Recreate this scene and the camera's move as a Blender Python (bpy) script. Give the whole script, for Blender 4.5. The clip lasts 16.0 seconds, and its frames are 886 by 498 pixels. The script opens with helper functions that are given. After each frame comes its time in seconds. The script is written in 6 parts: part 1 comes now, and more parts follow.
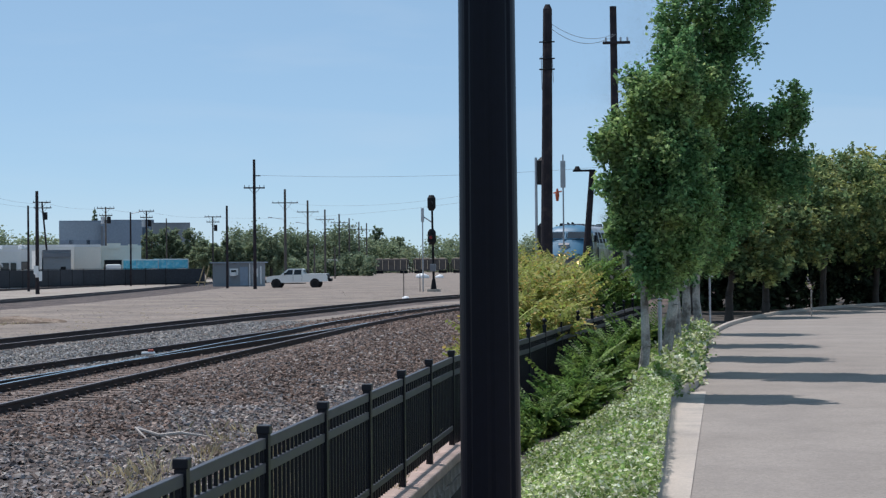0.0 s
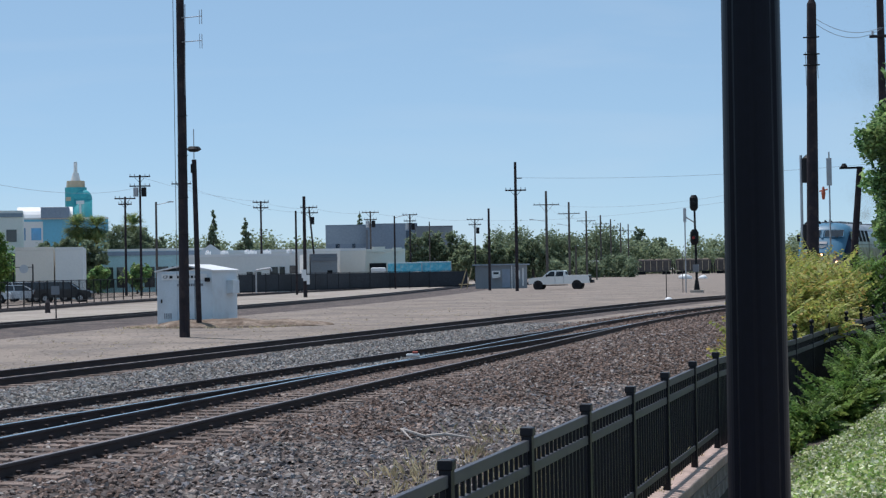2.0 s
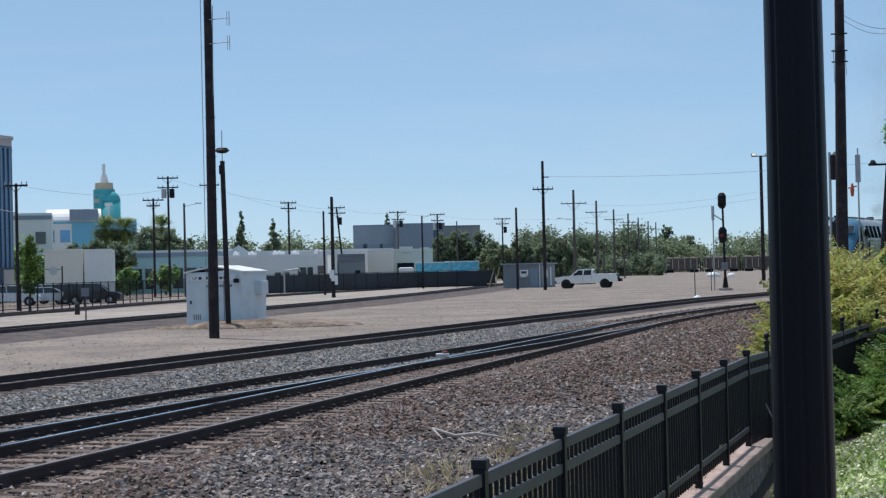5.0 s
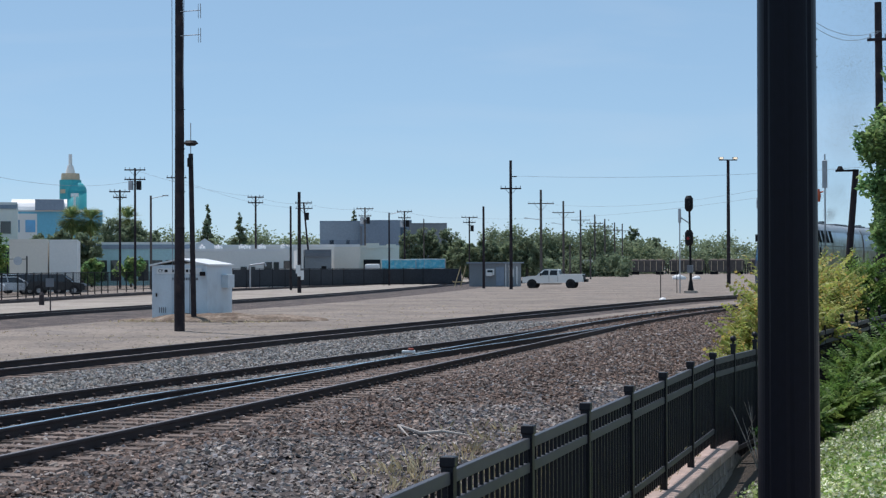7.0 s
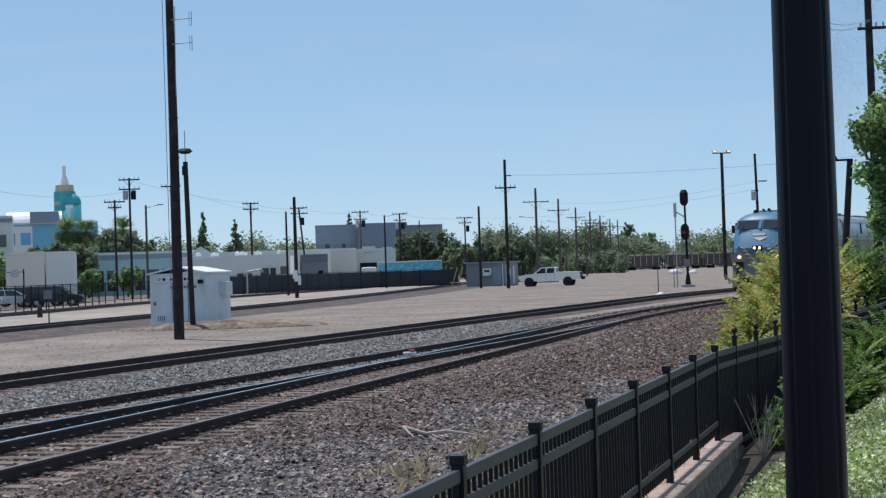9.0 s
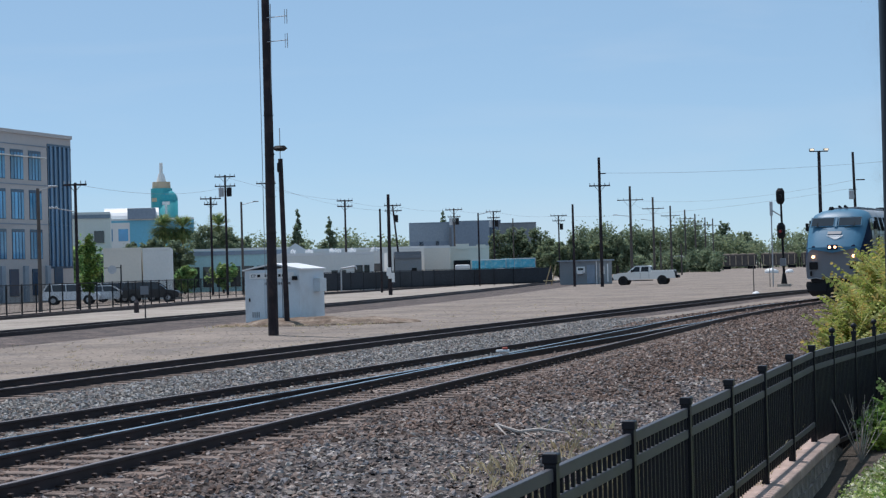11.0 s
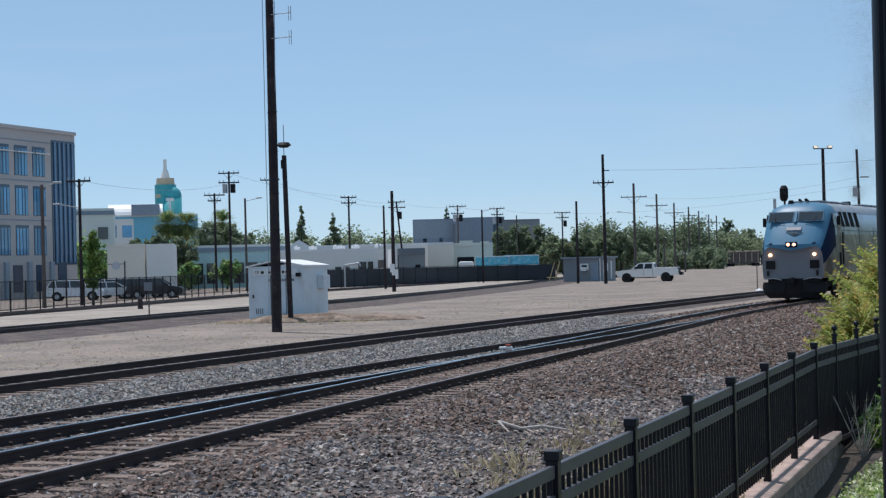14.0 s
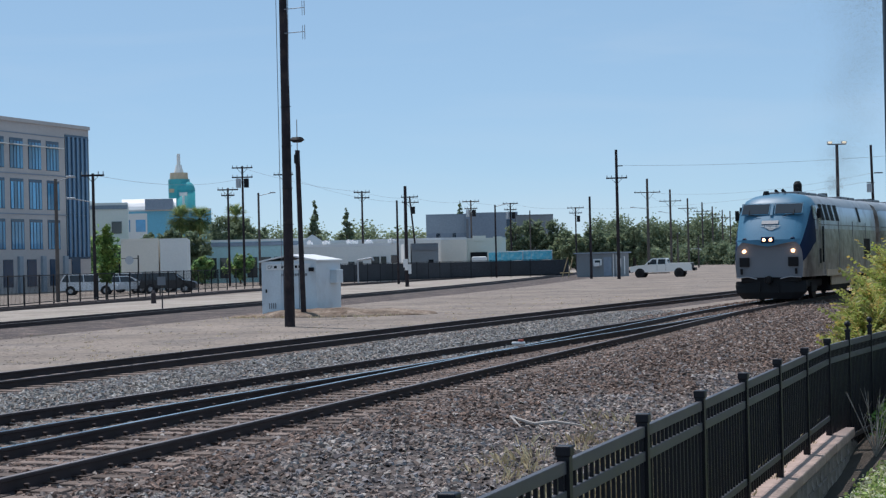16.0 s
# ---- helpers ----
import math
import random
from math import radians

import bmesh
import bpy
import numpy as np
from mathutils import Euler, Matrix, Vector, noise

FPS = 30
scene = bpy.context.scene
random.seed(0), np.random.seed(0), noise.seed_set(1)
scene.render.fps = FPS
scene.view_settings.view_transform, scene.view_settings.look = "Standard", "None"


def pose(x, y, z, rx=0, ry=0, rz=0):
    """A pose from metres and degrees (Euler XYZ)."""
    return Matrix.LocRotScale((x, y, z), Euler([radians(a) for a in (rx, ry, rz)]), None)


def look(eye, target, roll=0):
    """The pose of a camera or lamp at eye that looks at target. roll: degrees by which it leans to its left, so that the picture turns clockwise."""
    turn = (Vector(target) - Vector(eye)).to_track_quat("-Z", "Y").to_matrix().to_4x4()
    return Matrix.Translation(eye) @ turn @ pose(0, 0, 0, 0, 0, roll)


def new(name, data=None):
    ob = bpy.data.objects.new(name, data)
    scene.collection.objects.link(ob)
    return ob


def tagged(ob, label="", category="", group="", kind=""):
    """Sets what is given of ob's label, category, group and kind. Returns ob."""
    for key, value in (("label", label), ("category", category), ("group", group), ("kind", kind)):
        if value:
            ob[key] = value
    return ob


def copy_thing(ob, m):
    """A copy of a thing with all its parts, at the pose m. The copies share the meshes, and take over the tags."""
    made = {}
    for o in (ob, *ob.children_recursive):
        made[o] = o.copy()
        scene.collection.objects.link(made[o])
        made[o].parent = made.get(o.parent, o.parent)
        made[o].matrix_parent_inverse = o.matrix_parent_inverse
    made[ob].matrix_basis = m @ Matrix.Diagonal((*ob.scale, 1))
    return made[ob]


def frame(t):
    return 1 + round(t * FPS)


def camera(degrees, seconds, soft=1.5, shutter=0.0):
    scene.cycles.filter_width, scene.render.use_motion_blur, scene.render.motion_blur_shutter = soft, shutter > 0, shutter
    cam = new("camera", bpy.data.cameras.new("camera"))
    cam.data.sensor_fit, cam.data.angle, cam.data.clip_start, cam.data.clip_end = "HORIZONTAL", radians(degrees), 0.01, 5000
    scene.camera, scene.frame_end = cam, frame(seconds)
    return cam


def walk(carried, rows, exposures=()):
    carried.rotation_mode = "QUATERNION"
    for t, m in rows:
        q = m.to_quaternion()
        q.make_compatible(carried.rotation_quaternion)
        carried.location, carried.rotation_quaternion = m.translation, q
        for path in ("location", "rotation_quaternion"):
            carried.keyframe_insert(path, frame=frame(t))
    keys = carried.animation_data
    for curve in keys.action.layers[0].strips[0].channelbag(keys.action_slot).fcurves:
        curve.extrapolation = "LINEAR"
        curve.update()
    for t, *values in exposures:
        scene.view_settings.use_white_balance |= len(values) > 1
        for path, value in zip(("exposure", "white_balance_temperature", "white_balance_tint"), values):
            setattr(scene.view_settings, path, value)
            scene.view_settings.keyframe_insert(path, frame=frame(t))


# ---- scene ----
# The camera is held by hand beside a rail yard. X is across the tracks, Y runs along them.
cam = camera(27.93, 16.0, soft=1.3)
walk(cam, [
    (0, look((0.034, -0.036, 2.049), (-1.220, 9.885, 2.143), -0.53)),
    (0.5, look((0.030, -0.035, 2.041), (-1.564, 9.837, 2.143), -0.83)),
    (1, look((0.019, -0.035, 2.051), (-2.223, 9.710, 2.167), -0.90)),
    (1.5, look((0.008, -0.006, 2.049), (-2.712, 9.616, 2.175), -0.95)),
    (2, look((0.027, -0.003, 2.052), (-2.662, 9.628, 2.174), -0.98)),
    (2.5, look((0.023, -0.010, 2.048), (-2.719, 9.606, 2.171), -1.29)),
    (3, look((0.012, -0.010, 2.051), (-2.856, 9.569, 2.177), -1.26)),
    (3.5, look((0.002, -0.005, 2.053), (-2.838, 9.583, 2.178), -1.26)),
    (4, look((0.004, -0.018, 2.055), (-2.842, 9.568, 2.181), -1.39)),
    (6.5, look((-0.011, -0.050, 2.053), (-2.762, 9.563, 2.164), -0.81)),
    (7, look((-0.040, -0.041, 2.050), (-2.695, 9.600, 2.157), -0.23)),
    (7.5, look((-0.061, -0.046, 2.043), (-2.358, 9.686, 2.147), -0.47)),
    (8, look((-0.071, -0.066, 2.041), (-2.449, 9.647, 2.147), -1.38)),
    (8.5, look((-0.083, -0.069, 2.040), (-2.566, 9.617, 2.148), -1.66)),
    (9, look((-0.082, -0.083, 2.037), (-2.714, 9.564, 2.150), -1.86)),
    (9.5, look((-0.088, -0.078, 2.043), (-3.095, 9.458, 2.169), -1.50)),
    (12, look((-0.119, 0.027, 2.021), (-3.288, 9.511, 2.130), -1.58)),
    (12.5, look((-0.129, 0.031, 2.020), (-3.324, 9.506, 2.119), -1.60)),
    (13, look((-0.120, 0.025, 2.022), (-3.273, 9.514, 2.119), -1.40)),
    (13.5, look((-0.114, -0.000, 2.024), (-3.312, 9.474, 2.123), -1.43)),
    (14, look((-0.079, -0.055, 2.037), (-3.234, 9.434, 2.135), -1.47)),
    (14.5, look((-0.088, -0.050, 2.033), (-3.201, 9.453, 2.132), -1.41)),
    (15, look((-0.108, -0.015, 2.026), (-3.331, 9.451, 2.123), -1.38)),
    (15.5, look((-0.103, -0.012, 2.030), (-3.353, 9.445, 2.110), -1.31)),
    (16, look((-0.073, -0.044, 2.037), (-3.299, 9.421, 2.109), -1.35)),
], exposures=[(0.0, 0.0, 6050, 10), (16.0, 0.0, 6050, 10)])

# ---- world, sun ----
SUN_AZ, SUN_EL = radians(-52), radians(66)   # azimuth from +Y, positive to +X
to_sun = Vector((math.sin(SUN_AZ) * math.cos(SUN_EL), math.cos(SUN_AZ) * math.cos(SUN_EL), math.sin(SUN_EL)))
world = bpy.data.worlds.new("world")
scene.world = world
world.use_nodes = True
wn = world.node_tree.nodes
sky = wn.new("ShaderNodeTexSky")
sky.sky_type, sky.sun_disc = "NISHITA", False
sky.sun_elevation, sky.sun_rotation = SUN_EL, SUN_AZ
sky.air_density, sky.dust_density, sky.ozone_density = 0.62, 0.0, 1.7
wn["Background"].inputs["Strength"].default_value = 0.112
haze = wn.new("ShaderNodeMix")                        # thin summer haze evens the sky out
haze.data_type = "RGBA"
haze.inputs["Factor"].default_value = 0.58
haze.inputs["B"].default_value = (3.30, 4.90, 6.20, 1)
world.node_tree.links.new(sky.outputs[0], haze.inputs["A"])
cirrus, stretch, sky_co, thin, veil = (wn.new(k) for k in ("ShaderNodeTexNoise", "ShaderNodeMapping", "ShaderNodeTexCoord", "ShaderNodeMapRange", "ShaderNodeMix"))
stretch.inputs["Scale"].default_value = (2.2, 2.2, 16.0)                # faint veils of high cloud, drawn out level
cirrus.inputs["Scale"].default_value, cirrus.inputs["Detail"].default_value, cirrus.inputs["Distortion"].default_value = 1.3, 5.0, 0.6
thin.inputs[1].default_value, thin.inputs[2].default_value, thin.inputs[4].default_value = 0.5, 0.78, 0.28
veil.data_type = "RGBA"
veil.inputs["B"].default_value = (5.6, 6.2, 6.8, 1)
sky_link = world.node_tree.links.new
sky_link(sky_co.outputs["Generated"], stretch.inputs["Vector"])
sky_link(stretch.outputs[0], cirrus.inputs["Vector"])
sky_link(cirrus.outputs["Fac"], thin.inputs[0])
sky_link(thin.outputs[0], veil.inputs["Factor"])
sky_link(haze.outputs["Result"], veil.inputs["A"])
sky_link(veil.outputs["Result"], wn["Background"].inputs["Color"])
sun_data = bpy.data.lights.new("sun", "SUN")
sun_data.energy, sun_data.angle, sun_data.color = 3.95, radians(0.53), (1.0, 0.922, 0.865)
sun = new("sun", sun_data)
sun.matrix_world = look(to_sun * 50, (0, 0, 0))


# ---- materials ----
def mat(name, color, rough=0.7, metal=0.0, scale=8.0, vary=0.25, bump=0.0, fine=60.0, second=None, patch=0.6, spec=0.5, island=0.0, each=0.0, cells=0.0, cell_size=28.0):
    """A surface in two scales of variation; second: a colour of stains or wear in patches; island and each: change from piece to piece."""
    m = bpy.data.materials.new(name)
    m.use_nodes = True
    nt = m.node_tree
    n, link = nt.nodes, nt.links.new
    b = n["Principled BSDF"]
    b.inputs["Roughness"].default_value, b.inputs["Metallic"].default_value = rough, metal
    b.inputs["Specular IOR Level"].default_value = spec
    geo = n.new("ShaderNodeNewGeometry")
    co = n.new("ShaderNodeTexCoord")
    big, small = n.new("ShaderNodeTexNoise"), n.new("ShaderNodeTexNoise")
    for t, s, d in ((big, scale * 0.12, 4), (small, fine, 3)):
        t.inputs["Scale"].default_value, t.inputs["Detail"].default_value = s, d
        link(co.outputs["Object"], t.inputs["Vector"])
    tone = n.new("ShaderNodeMapRange")
    tone.inputs[1].default_value, tone.inputs[2].default_value = 0.3, 0.7
    tone.inputs[3].default_value, tone.inputs[4].default_value = 1 - vary, 1 + vary
    link(big.outputs["Fac"], tone.inputs[0])
    grain = n.new("ShaderNodeMapRange")
    grain.inputs[1].default_value, grain.inputs[2].default_value = 0.3, 0.7
    grain.inputs[3].default_value, grain.inputs[4].default_value = 1 - vary * 0.8, 1 + vary * 0.8
    link(small.outputs["Fac"], grain.inputs[0])
    prod = n.new("ShaderNodeMath")
    prod.operation = "MULTIPLY"
    link(tone.outputs[0], prod.inputs[0])
    link(grain.outputs[0], prod.inputs[1])
    value = prod.outputs[0]
    if island or each:
        if island:
            source = geo.outputs["Random Per Island"]
        else:
            source = n.new("ShaderNodeObjectInfo").outputs["Random"]
        k = max(island, each)
        r = n.new("ShaderNodeMapRange")
        r.inputs[3].default_value, r.inputs[4].default_value = 1 - k, 1 + k
        link(source, r.inputs[0])
        p2 = n.new("ShaderNodeMath")
        p2.operation = "MULTIPLY"
        link(value, p2.inputs[0])
        link(r.outputs[0], p2.inputs[1])
        value = p2.outputs[0]
    if cells:
        vo = n.new("ShaderNodeTexVoronoi")
        vo.inputs["Scale"].default_value = cell_size
        link(co.outputs["Object"], vo.inputs["Vector"])
        sep = n.new("ShaderNodeSeparateColor")
        link(vo.outputs["Color"], sep.inputs[0])
        cr = n.new("ShaderNodeMapRange")
        cr.inputs[3].default_value, cr.inputs[4].default_value = 1 - cells, 1 + cells
        link(sep.outputs[0], cr.inputs[0])
        p3 = n.new("ShaderNodeMath")
        p3.operation = "MULTIPLY"
        link(value, p3.inputs[0])
        link(cr.outputs[0], p3.inputs[1])
        value = p3.outputs[0]
    base = n.new("ShaderNodeRGB")
    base.outputs[0].default_value = (*color, 1)
    col = base.outputs[0]
    if second:
        sp = n.new("ShaderNodeTexNoise")
        sp.inputs["Scale"].default_value, sp.inputs["Detail"].default_value = scale * 0.35, 6
        link(co.outputs["Object"], sp.inputs["Vector"])
        ramp = n.new("ShaderNodeMapRange")
        ramp.inputs[1].default_value, ramp.inputs[2].default_value = patch - 0.1, patch + 0.1
        link(sp.outputs["Fac"], ramp.inputs[0])
        mx = n.new("ShaderNodeMix")
        mx.data_type = "RGBA"
        link(ramp.outputs[0], mx.inputs["Factor"])
        link(col, mx.inputs["A"])
        mx.inputs["B"].default_value = (*second, 1)
        col = mx.outputs["Result"]
    hsv = n.new("ShaderNodeHueSaturation")
    link(col, hsv.inputs["Color"])
    link(value, hsv.inputs["Value"])
    link(hsv.outputs[0], b.inputs["Base Color"])
    if bump:
        bp = n.new("ShaderNodeBump")
        bp.inputs["Strength"].default_value, bp.inputs["Distance"].default_value = bump, 0.02
        link(small.outputs["Fac"], bp.inputs["Height"])
        link(bp.outputs[0], b.inputs["Normal"])
    return m


def leaf_mat(name, color, second, through_light=0.35, rough=0.5, island=0.45):
    m = mat(name, color, rough, scale=3, vary=0.25, fine=6, second=second, patch=0.55, island=island, spec=0.15)
    nt = m.node_tree
    b = nt.nodes["Principled BSDF"]
    tr = nt.nodes.new("ShaderNodeBsdfTranslucent")
    mix = nt.nodes.new("ShaderNodeMixShader")
    mix.inputs[0].default_value = through_light
    nt.links.new(b.inputs["Base Color"].links[0].from_socket, tr.inputs["Color"])
    nt.links.new(b.outputs[0], mix.inputs[1])
    nt.links.new(tr.outputs[0], mix.inputs[2])
    nt.links.new(mix.outputs[0], nt.nodes["Material Output"].inputs["Surface"])
    return m


def glow(name, color, strength):
    m = bpy.data.materials.new(name)
    m.use_nodes = True
    b = m.node_tree.nodes["Principled BSDF"]
    b.inputs["Base Color"].default_value = (*color, 1)
    b.inputs["Emission Color"].default_value = (*color, 1)
    b.inputs["Emission Strength"].default_value = strength
    return m


def tinted(m, tints):
    """Each loose piece of a mesh takes one of the tints."""
    nt = m.node_tree
    rand = nt.nodes.new("ShaderNodeTexWhiteNoise")
    rand.noise_dimensions = "1D"
    geo = next(k for k in nt.nodes if k.bl_idname == "ShaderNodeNewGeometry")
    nt.links.new(geo.outputs["Random Per Island"], rand.inputs["W"])
    ramp = nt.nodes.new("ShaderNodeValToRGB")
    ramp.color_ramp.interpolation = "CONSTANT"
    while len(ramp.color_ramp.elements) < len(tints):
        ramp.color_ramp.elements.new(0.5)
    for k, tint in enumerate(tints):
        ramp.color_ramp.elements[k].position = k / len(tints)
        ramp.color_ramp.elements[k].color = (*tint, 1)
    nt.links.new(rand.outputs["Value"], ramp.inputs["Fac"])
    hsv = next(k for k in nt.nodes if k.bl_idname == "ShaderNodeHueSaturation")
    nt.links.new(ramp.outputs["Color"], hsv.inputs["Color"])
    return m


def pebble_mat(name, tints, rough=0.9, spread=0.5, spec=0.2):
    """Loose stones, each with a tint and a brightness of its own."""
    return tinted(mat(name, (1, 1, 1), rough, scale=14, vary=0.16, fine=55, spec=spec, island=spread), tints)


DIRT = mat("yard_dirt", (0.255, 0.213, 0.180), 0.95, scale=1.3, vary=0.16, fine=9, bump=0.8, cells=0.20, cell_size=11.0, second=(0.195, 0.168, 0.150), patch=0.55, spec=0.1)
MOUND = mat("mound_earth", (0.245, 0.195, 0.155), 0.95, scale=6, vary=0.28, fine=16, bump=0.9, cells=0.3, cell_size=9.0, second=(0.17, 0.125, 0.095), patch=0.5, spec=0.1)
PALE = mat("pale_dirt", (0.33, 0.29, 0.25), 0.95, scale=1.5, vary=0.18, fine=12, cells=0.15, cell_size=9.0, second=(0.26, 0.22, 0.19), patch=0.58, spec=0.1)
BALLAST = mat("ballast", (0.075, 0.062, 0.058), 0.9, scale=4, vary=0.3, fine=22, bump=0.9, cells=0.6, cell_size=20.0, second=(0.15, 0.115, 0.10), patch=0.55, spec=0.2)
RUSTBED = mat("rusty_ballast", (0.155, 0.118, 0.10), 0.92, scale=5, vary=0.25, fine=20, bump=0.9, cells=0.45, cell_size=16.0, second=(0.115, 0.09, 0.08), patch=0.5, spec=0.12)
STONE = pebble_mat("ballast_stone", ((0.27, 0.235, 0.22), (0.205, 0.17, 0.155), (0.33, 0.275, 0.24), (0.145, 0.122, 0.12), (0.25, 0.19, 0.16), (0.22, 0.205, 0.21), (0.375, 0.33, 0.295), (0.18, 0.135, 0.115)), 0.88, 0.36)
STONEB = pebble_mat("rusty_stone", ((0.215, 0.152, 0.125), (0.165, 0.112, 0.090), (0.265, 0.200, 0.168), (0.12, 0.086, 0.074), (0.225, 0.178, 0.158), (0.195, 0.134, 0.106)), 0.92, 0.36, 0.12)
STONEG = pebble_mat("pale_grey_stone", ((0.27, 0.255, 0.235), (0.205, 0.19, 0.18), (0.33, 0.31, 0.285), (0.155, 0.145, 0.142), (0.25, 0.22, 0.19), (0.285, 0.28, 0.28)), 0.88, 0.32)
GRIT = pebble_mat("yard_grit", ((0.28, 0.24, 0.205), (0.245, 0.21, 0.183), (0.33, 0.287, 0.245), (0.225, 0.193, 0.17)), 0.95, 0.15, 0.1)
TIE = mat("tie_wood", (0.182, 0.138, 0.116), 0.9, scale=20, vary=0.35, fine=70, second=(0.17, 0.13, 0.11), patch=0.6, each=0.3, spec=0.2)
RUST = mat("rail_rust", (0.036, 0.026, 0.029), 0.6, metal=0.3, scale=12, vary=0.3, fine=90)
HEAD = mat("rail_head", (0.62, 0.64, 0.68), 0.16, metal=1.0, scale=10, vary=0.12, fine=120)
WORN = mat("rail_head_worn", (0.20, 0.17, 0.16), 0.45, metal=0.8, scale=10, vary=0.25, fine=120)
SPIKE = mat("spike_iron", (0.055, 0.036, 0.031), 0.7, metal=0.3)
# One black paint, split: darker posts and pickets, rails paler for light they catch.
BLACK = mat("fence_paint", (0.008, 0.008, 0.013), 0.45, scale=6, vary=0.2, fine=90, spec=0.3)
BLACK_LIT = mat("fence_rail_lit_paint", (0.055, 0.053, 0.064), 0.5, scale=6, vary=0.15, fine=90, spec=0.5, second=(0.04, 0.039, 0.048), patch=0.55)
POSTP = mat("post_paint", (0.003, 0.0035, 0.009), 0.36, scale=5, vary=0.2, fine=60, spec=0.16)
CAPB = mat("coping_concrete", (0.43, 0.315, 0.265), 0.88, scale=9, vary=0.14, fine=80, bump=0.3, second=(0.33, 0.245, 0.21), patch=0.6, each=0.08)
WALLB = mat("wall_block", (0.27, 0.232, 0.208), 0.92, scale=8, vary=0.3, fine=35, bump=0.8, each=0.15)
ASPH = mat("asphalt", (0.292, 0.254, 0.222), 0.9, scale=3.0, vary=0.09, fine=34, bump=0.3, cells=0.10, cell_size=30.0, second=(0.262, 0.229, 0.202), patch=0.56, spec=0.15)
CONC = mat("concrete", (0.45, 0.385, 0.325), 0.88, scale=2, vary=0.14, fine=30, bump=0.25, second=(0.29, 0.26, 0.23), patch=0.62)
SOIL = mat("soil", (0.055, 0.043, 0.033), 0.95, scale=4, vary=0.35, fine=30, bump=0.8)
WOOD = mat("pole_wood", (0.027, 0.0215, 0.026), 0.85, scale=10, vary=0.35, fine=40, bump=0.5, second=(0.052, 0.037, 0.036), patch=0.6, spec=0.3)
WOODG = mat("pole_wood_grey", (0.095, 0.080, 0.072), 0.85, scale=10, vary=0.3, fine=40, bump=0.5)
STEEL = mat("steel", (0.42, 0.43, 0.45), 0.45, metal=0.7, vary=0.15)
DARK = mat("dark_metal", (0.011, 0.011, 0.013), 0.6, vary=0.2, spec=0.2)
WIRE = mat("wire", (0.24, 0.25, 0.27), 0.6)
BUNG = mat("bungalow_paint", (0.62, 0.68, 0.73), 0.5, scale=4, vary=0.06, fine=20, second=(0.54, 0.58, 0.62), patch=0.62)
SILVER = mat("train_silver", (0.50, 0.485, 0.47), 0.30, metal=0.7, scale=7, vary=0.2, fine=5, bump=0.12, second=(0.30, 0.27, 0.245), patch=0.5)
ROOFM = mat("train_roof", (0.36, 0.38, 0.40), 0.4, metal=0.3, scale=3, vary=0.15, second=(0.24, 0.24, 0.25), patch=0.58)
BLUE = mat("train_blue", (0.070, 0.190, 0.295), 0.45, scale=3, vary=0.1, fine=20, spec=0.3)
NAVY = mat("train_navy", (0.006, 0.016, 0.05), 0.5, scale=3, vary=0.1, spec=0.12)
GREYN = mat("nose_grey", (0.155, 0.168, 0.192), 0.4, scale=3, vary=0.1)
GLASS = mat("dark_glass", (0.03, 0.035, 0.042), 0.06, scale=2, vary=0.1, spec=0.8)
SKYDK = mat("fin_blue", (0.10, 0.20, 0.34), 0.3, scale=2, vary=0.15, spec=0.5)
NAVYGL = mat("navy_glass", (0.02, 0.05, 0.10), 0.1, scale=2, vary=0.2, spec=0.6)
BLUEGL = mat("blue_glass", (0.07, 0.26, 0.46), 0.08, scale=2, vary=0.25, spec=0.9, each=0.55)
TEALP = mat("pale_teal_fascia", (0.38, 0.57, 0.60), 0.6, scale=1, vary=0.08, fine=4)
WHITEP = mat("white_paint", (0.74, 0.74, 0.74), 0.5, scale=3, vary=0.06, fine=25)
LAMPW = glow("headlight", (1.0, 0.52, 0.26), 4.5)
# Upper side of the train: paler bluish silver stands for sky mirrored there.
UPPER_SKY = mat("train_upper_sky_sheen", (0.58, 0.64, 0.70), 0.28, metal=0.5, scale=3, vary=0.1, fine=15, second=(0.33, 0.34, 0.36), patch=0.6)
LAMPR = glow("signal_red", (0.22, 0.012, 0.012), 0.03)
FLOOD = glow("floodlight", (1.0, 0.80, 0.55), 0.8)
CONCB = mat("facade_concrete", (0.46, 0.435, 0.43), 0.85, scale=1, vary=0.07, fine=6)
CREAM = mat("cream_stucco", (0.74, 0.69, 0.61), 0.85, scale=1, vary=0.035, fine=6)
WHITEB = mat("white_stucco", (0.73, 0.725, 0.70), 0.85, scale=1, vary=0.035, fine=5)
TEAL = mat("teal_panel", (0.05, 0.34, 0.37), 0.5, scale=1, vary=0.12, fine=4)
SKYB = mat("pale_blue_panel", (0.16, 0.45, 0.60), 0.5, scale=1, vary=0.08, fine=4)
TAN = mat("tan_stone", (0.50, 0.40, 0.28), 0.8, scale=1, vary=0.1, fine=4)
GREYB = mat("slate_cladding", (0.23, 0.28, 0.35), 0.7, scale=0.6, vary=0.12, fine=3)
GREYB2 = mat("slate_cladding_pale", (0.28, 0.33, 0.39), 0.7, scale=0.6, vary=0.1, fine=3)
SHEDP = mat("shed_paint", (0.22, 0.24, 0.26), 0.75, scale=2, vary=0.12, fine=8)
MESH = mat("screen_mesh", (0.026, 0.030, 0.038), 0.8, scale=2, vary=0.3, fine=6)
TRUCKP = mat("truck_paint", (0.78, 0.77, 0.74), 0.35, scale=2, vary=0.06)
TYRE = mat("tyre_rubber", (0.015, 0.015, 0.016), 0.85)
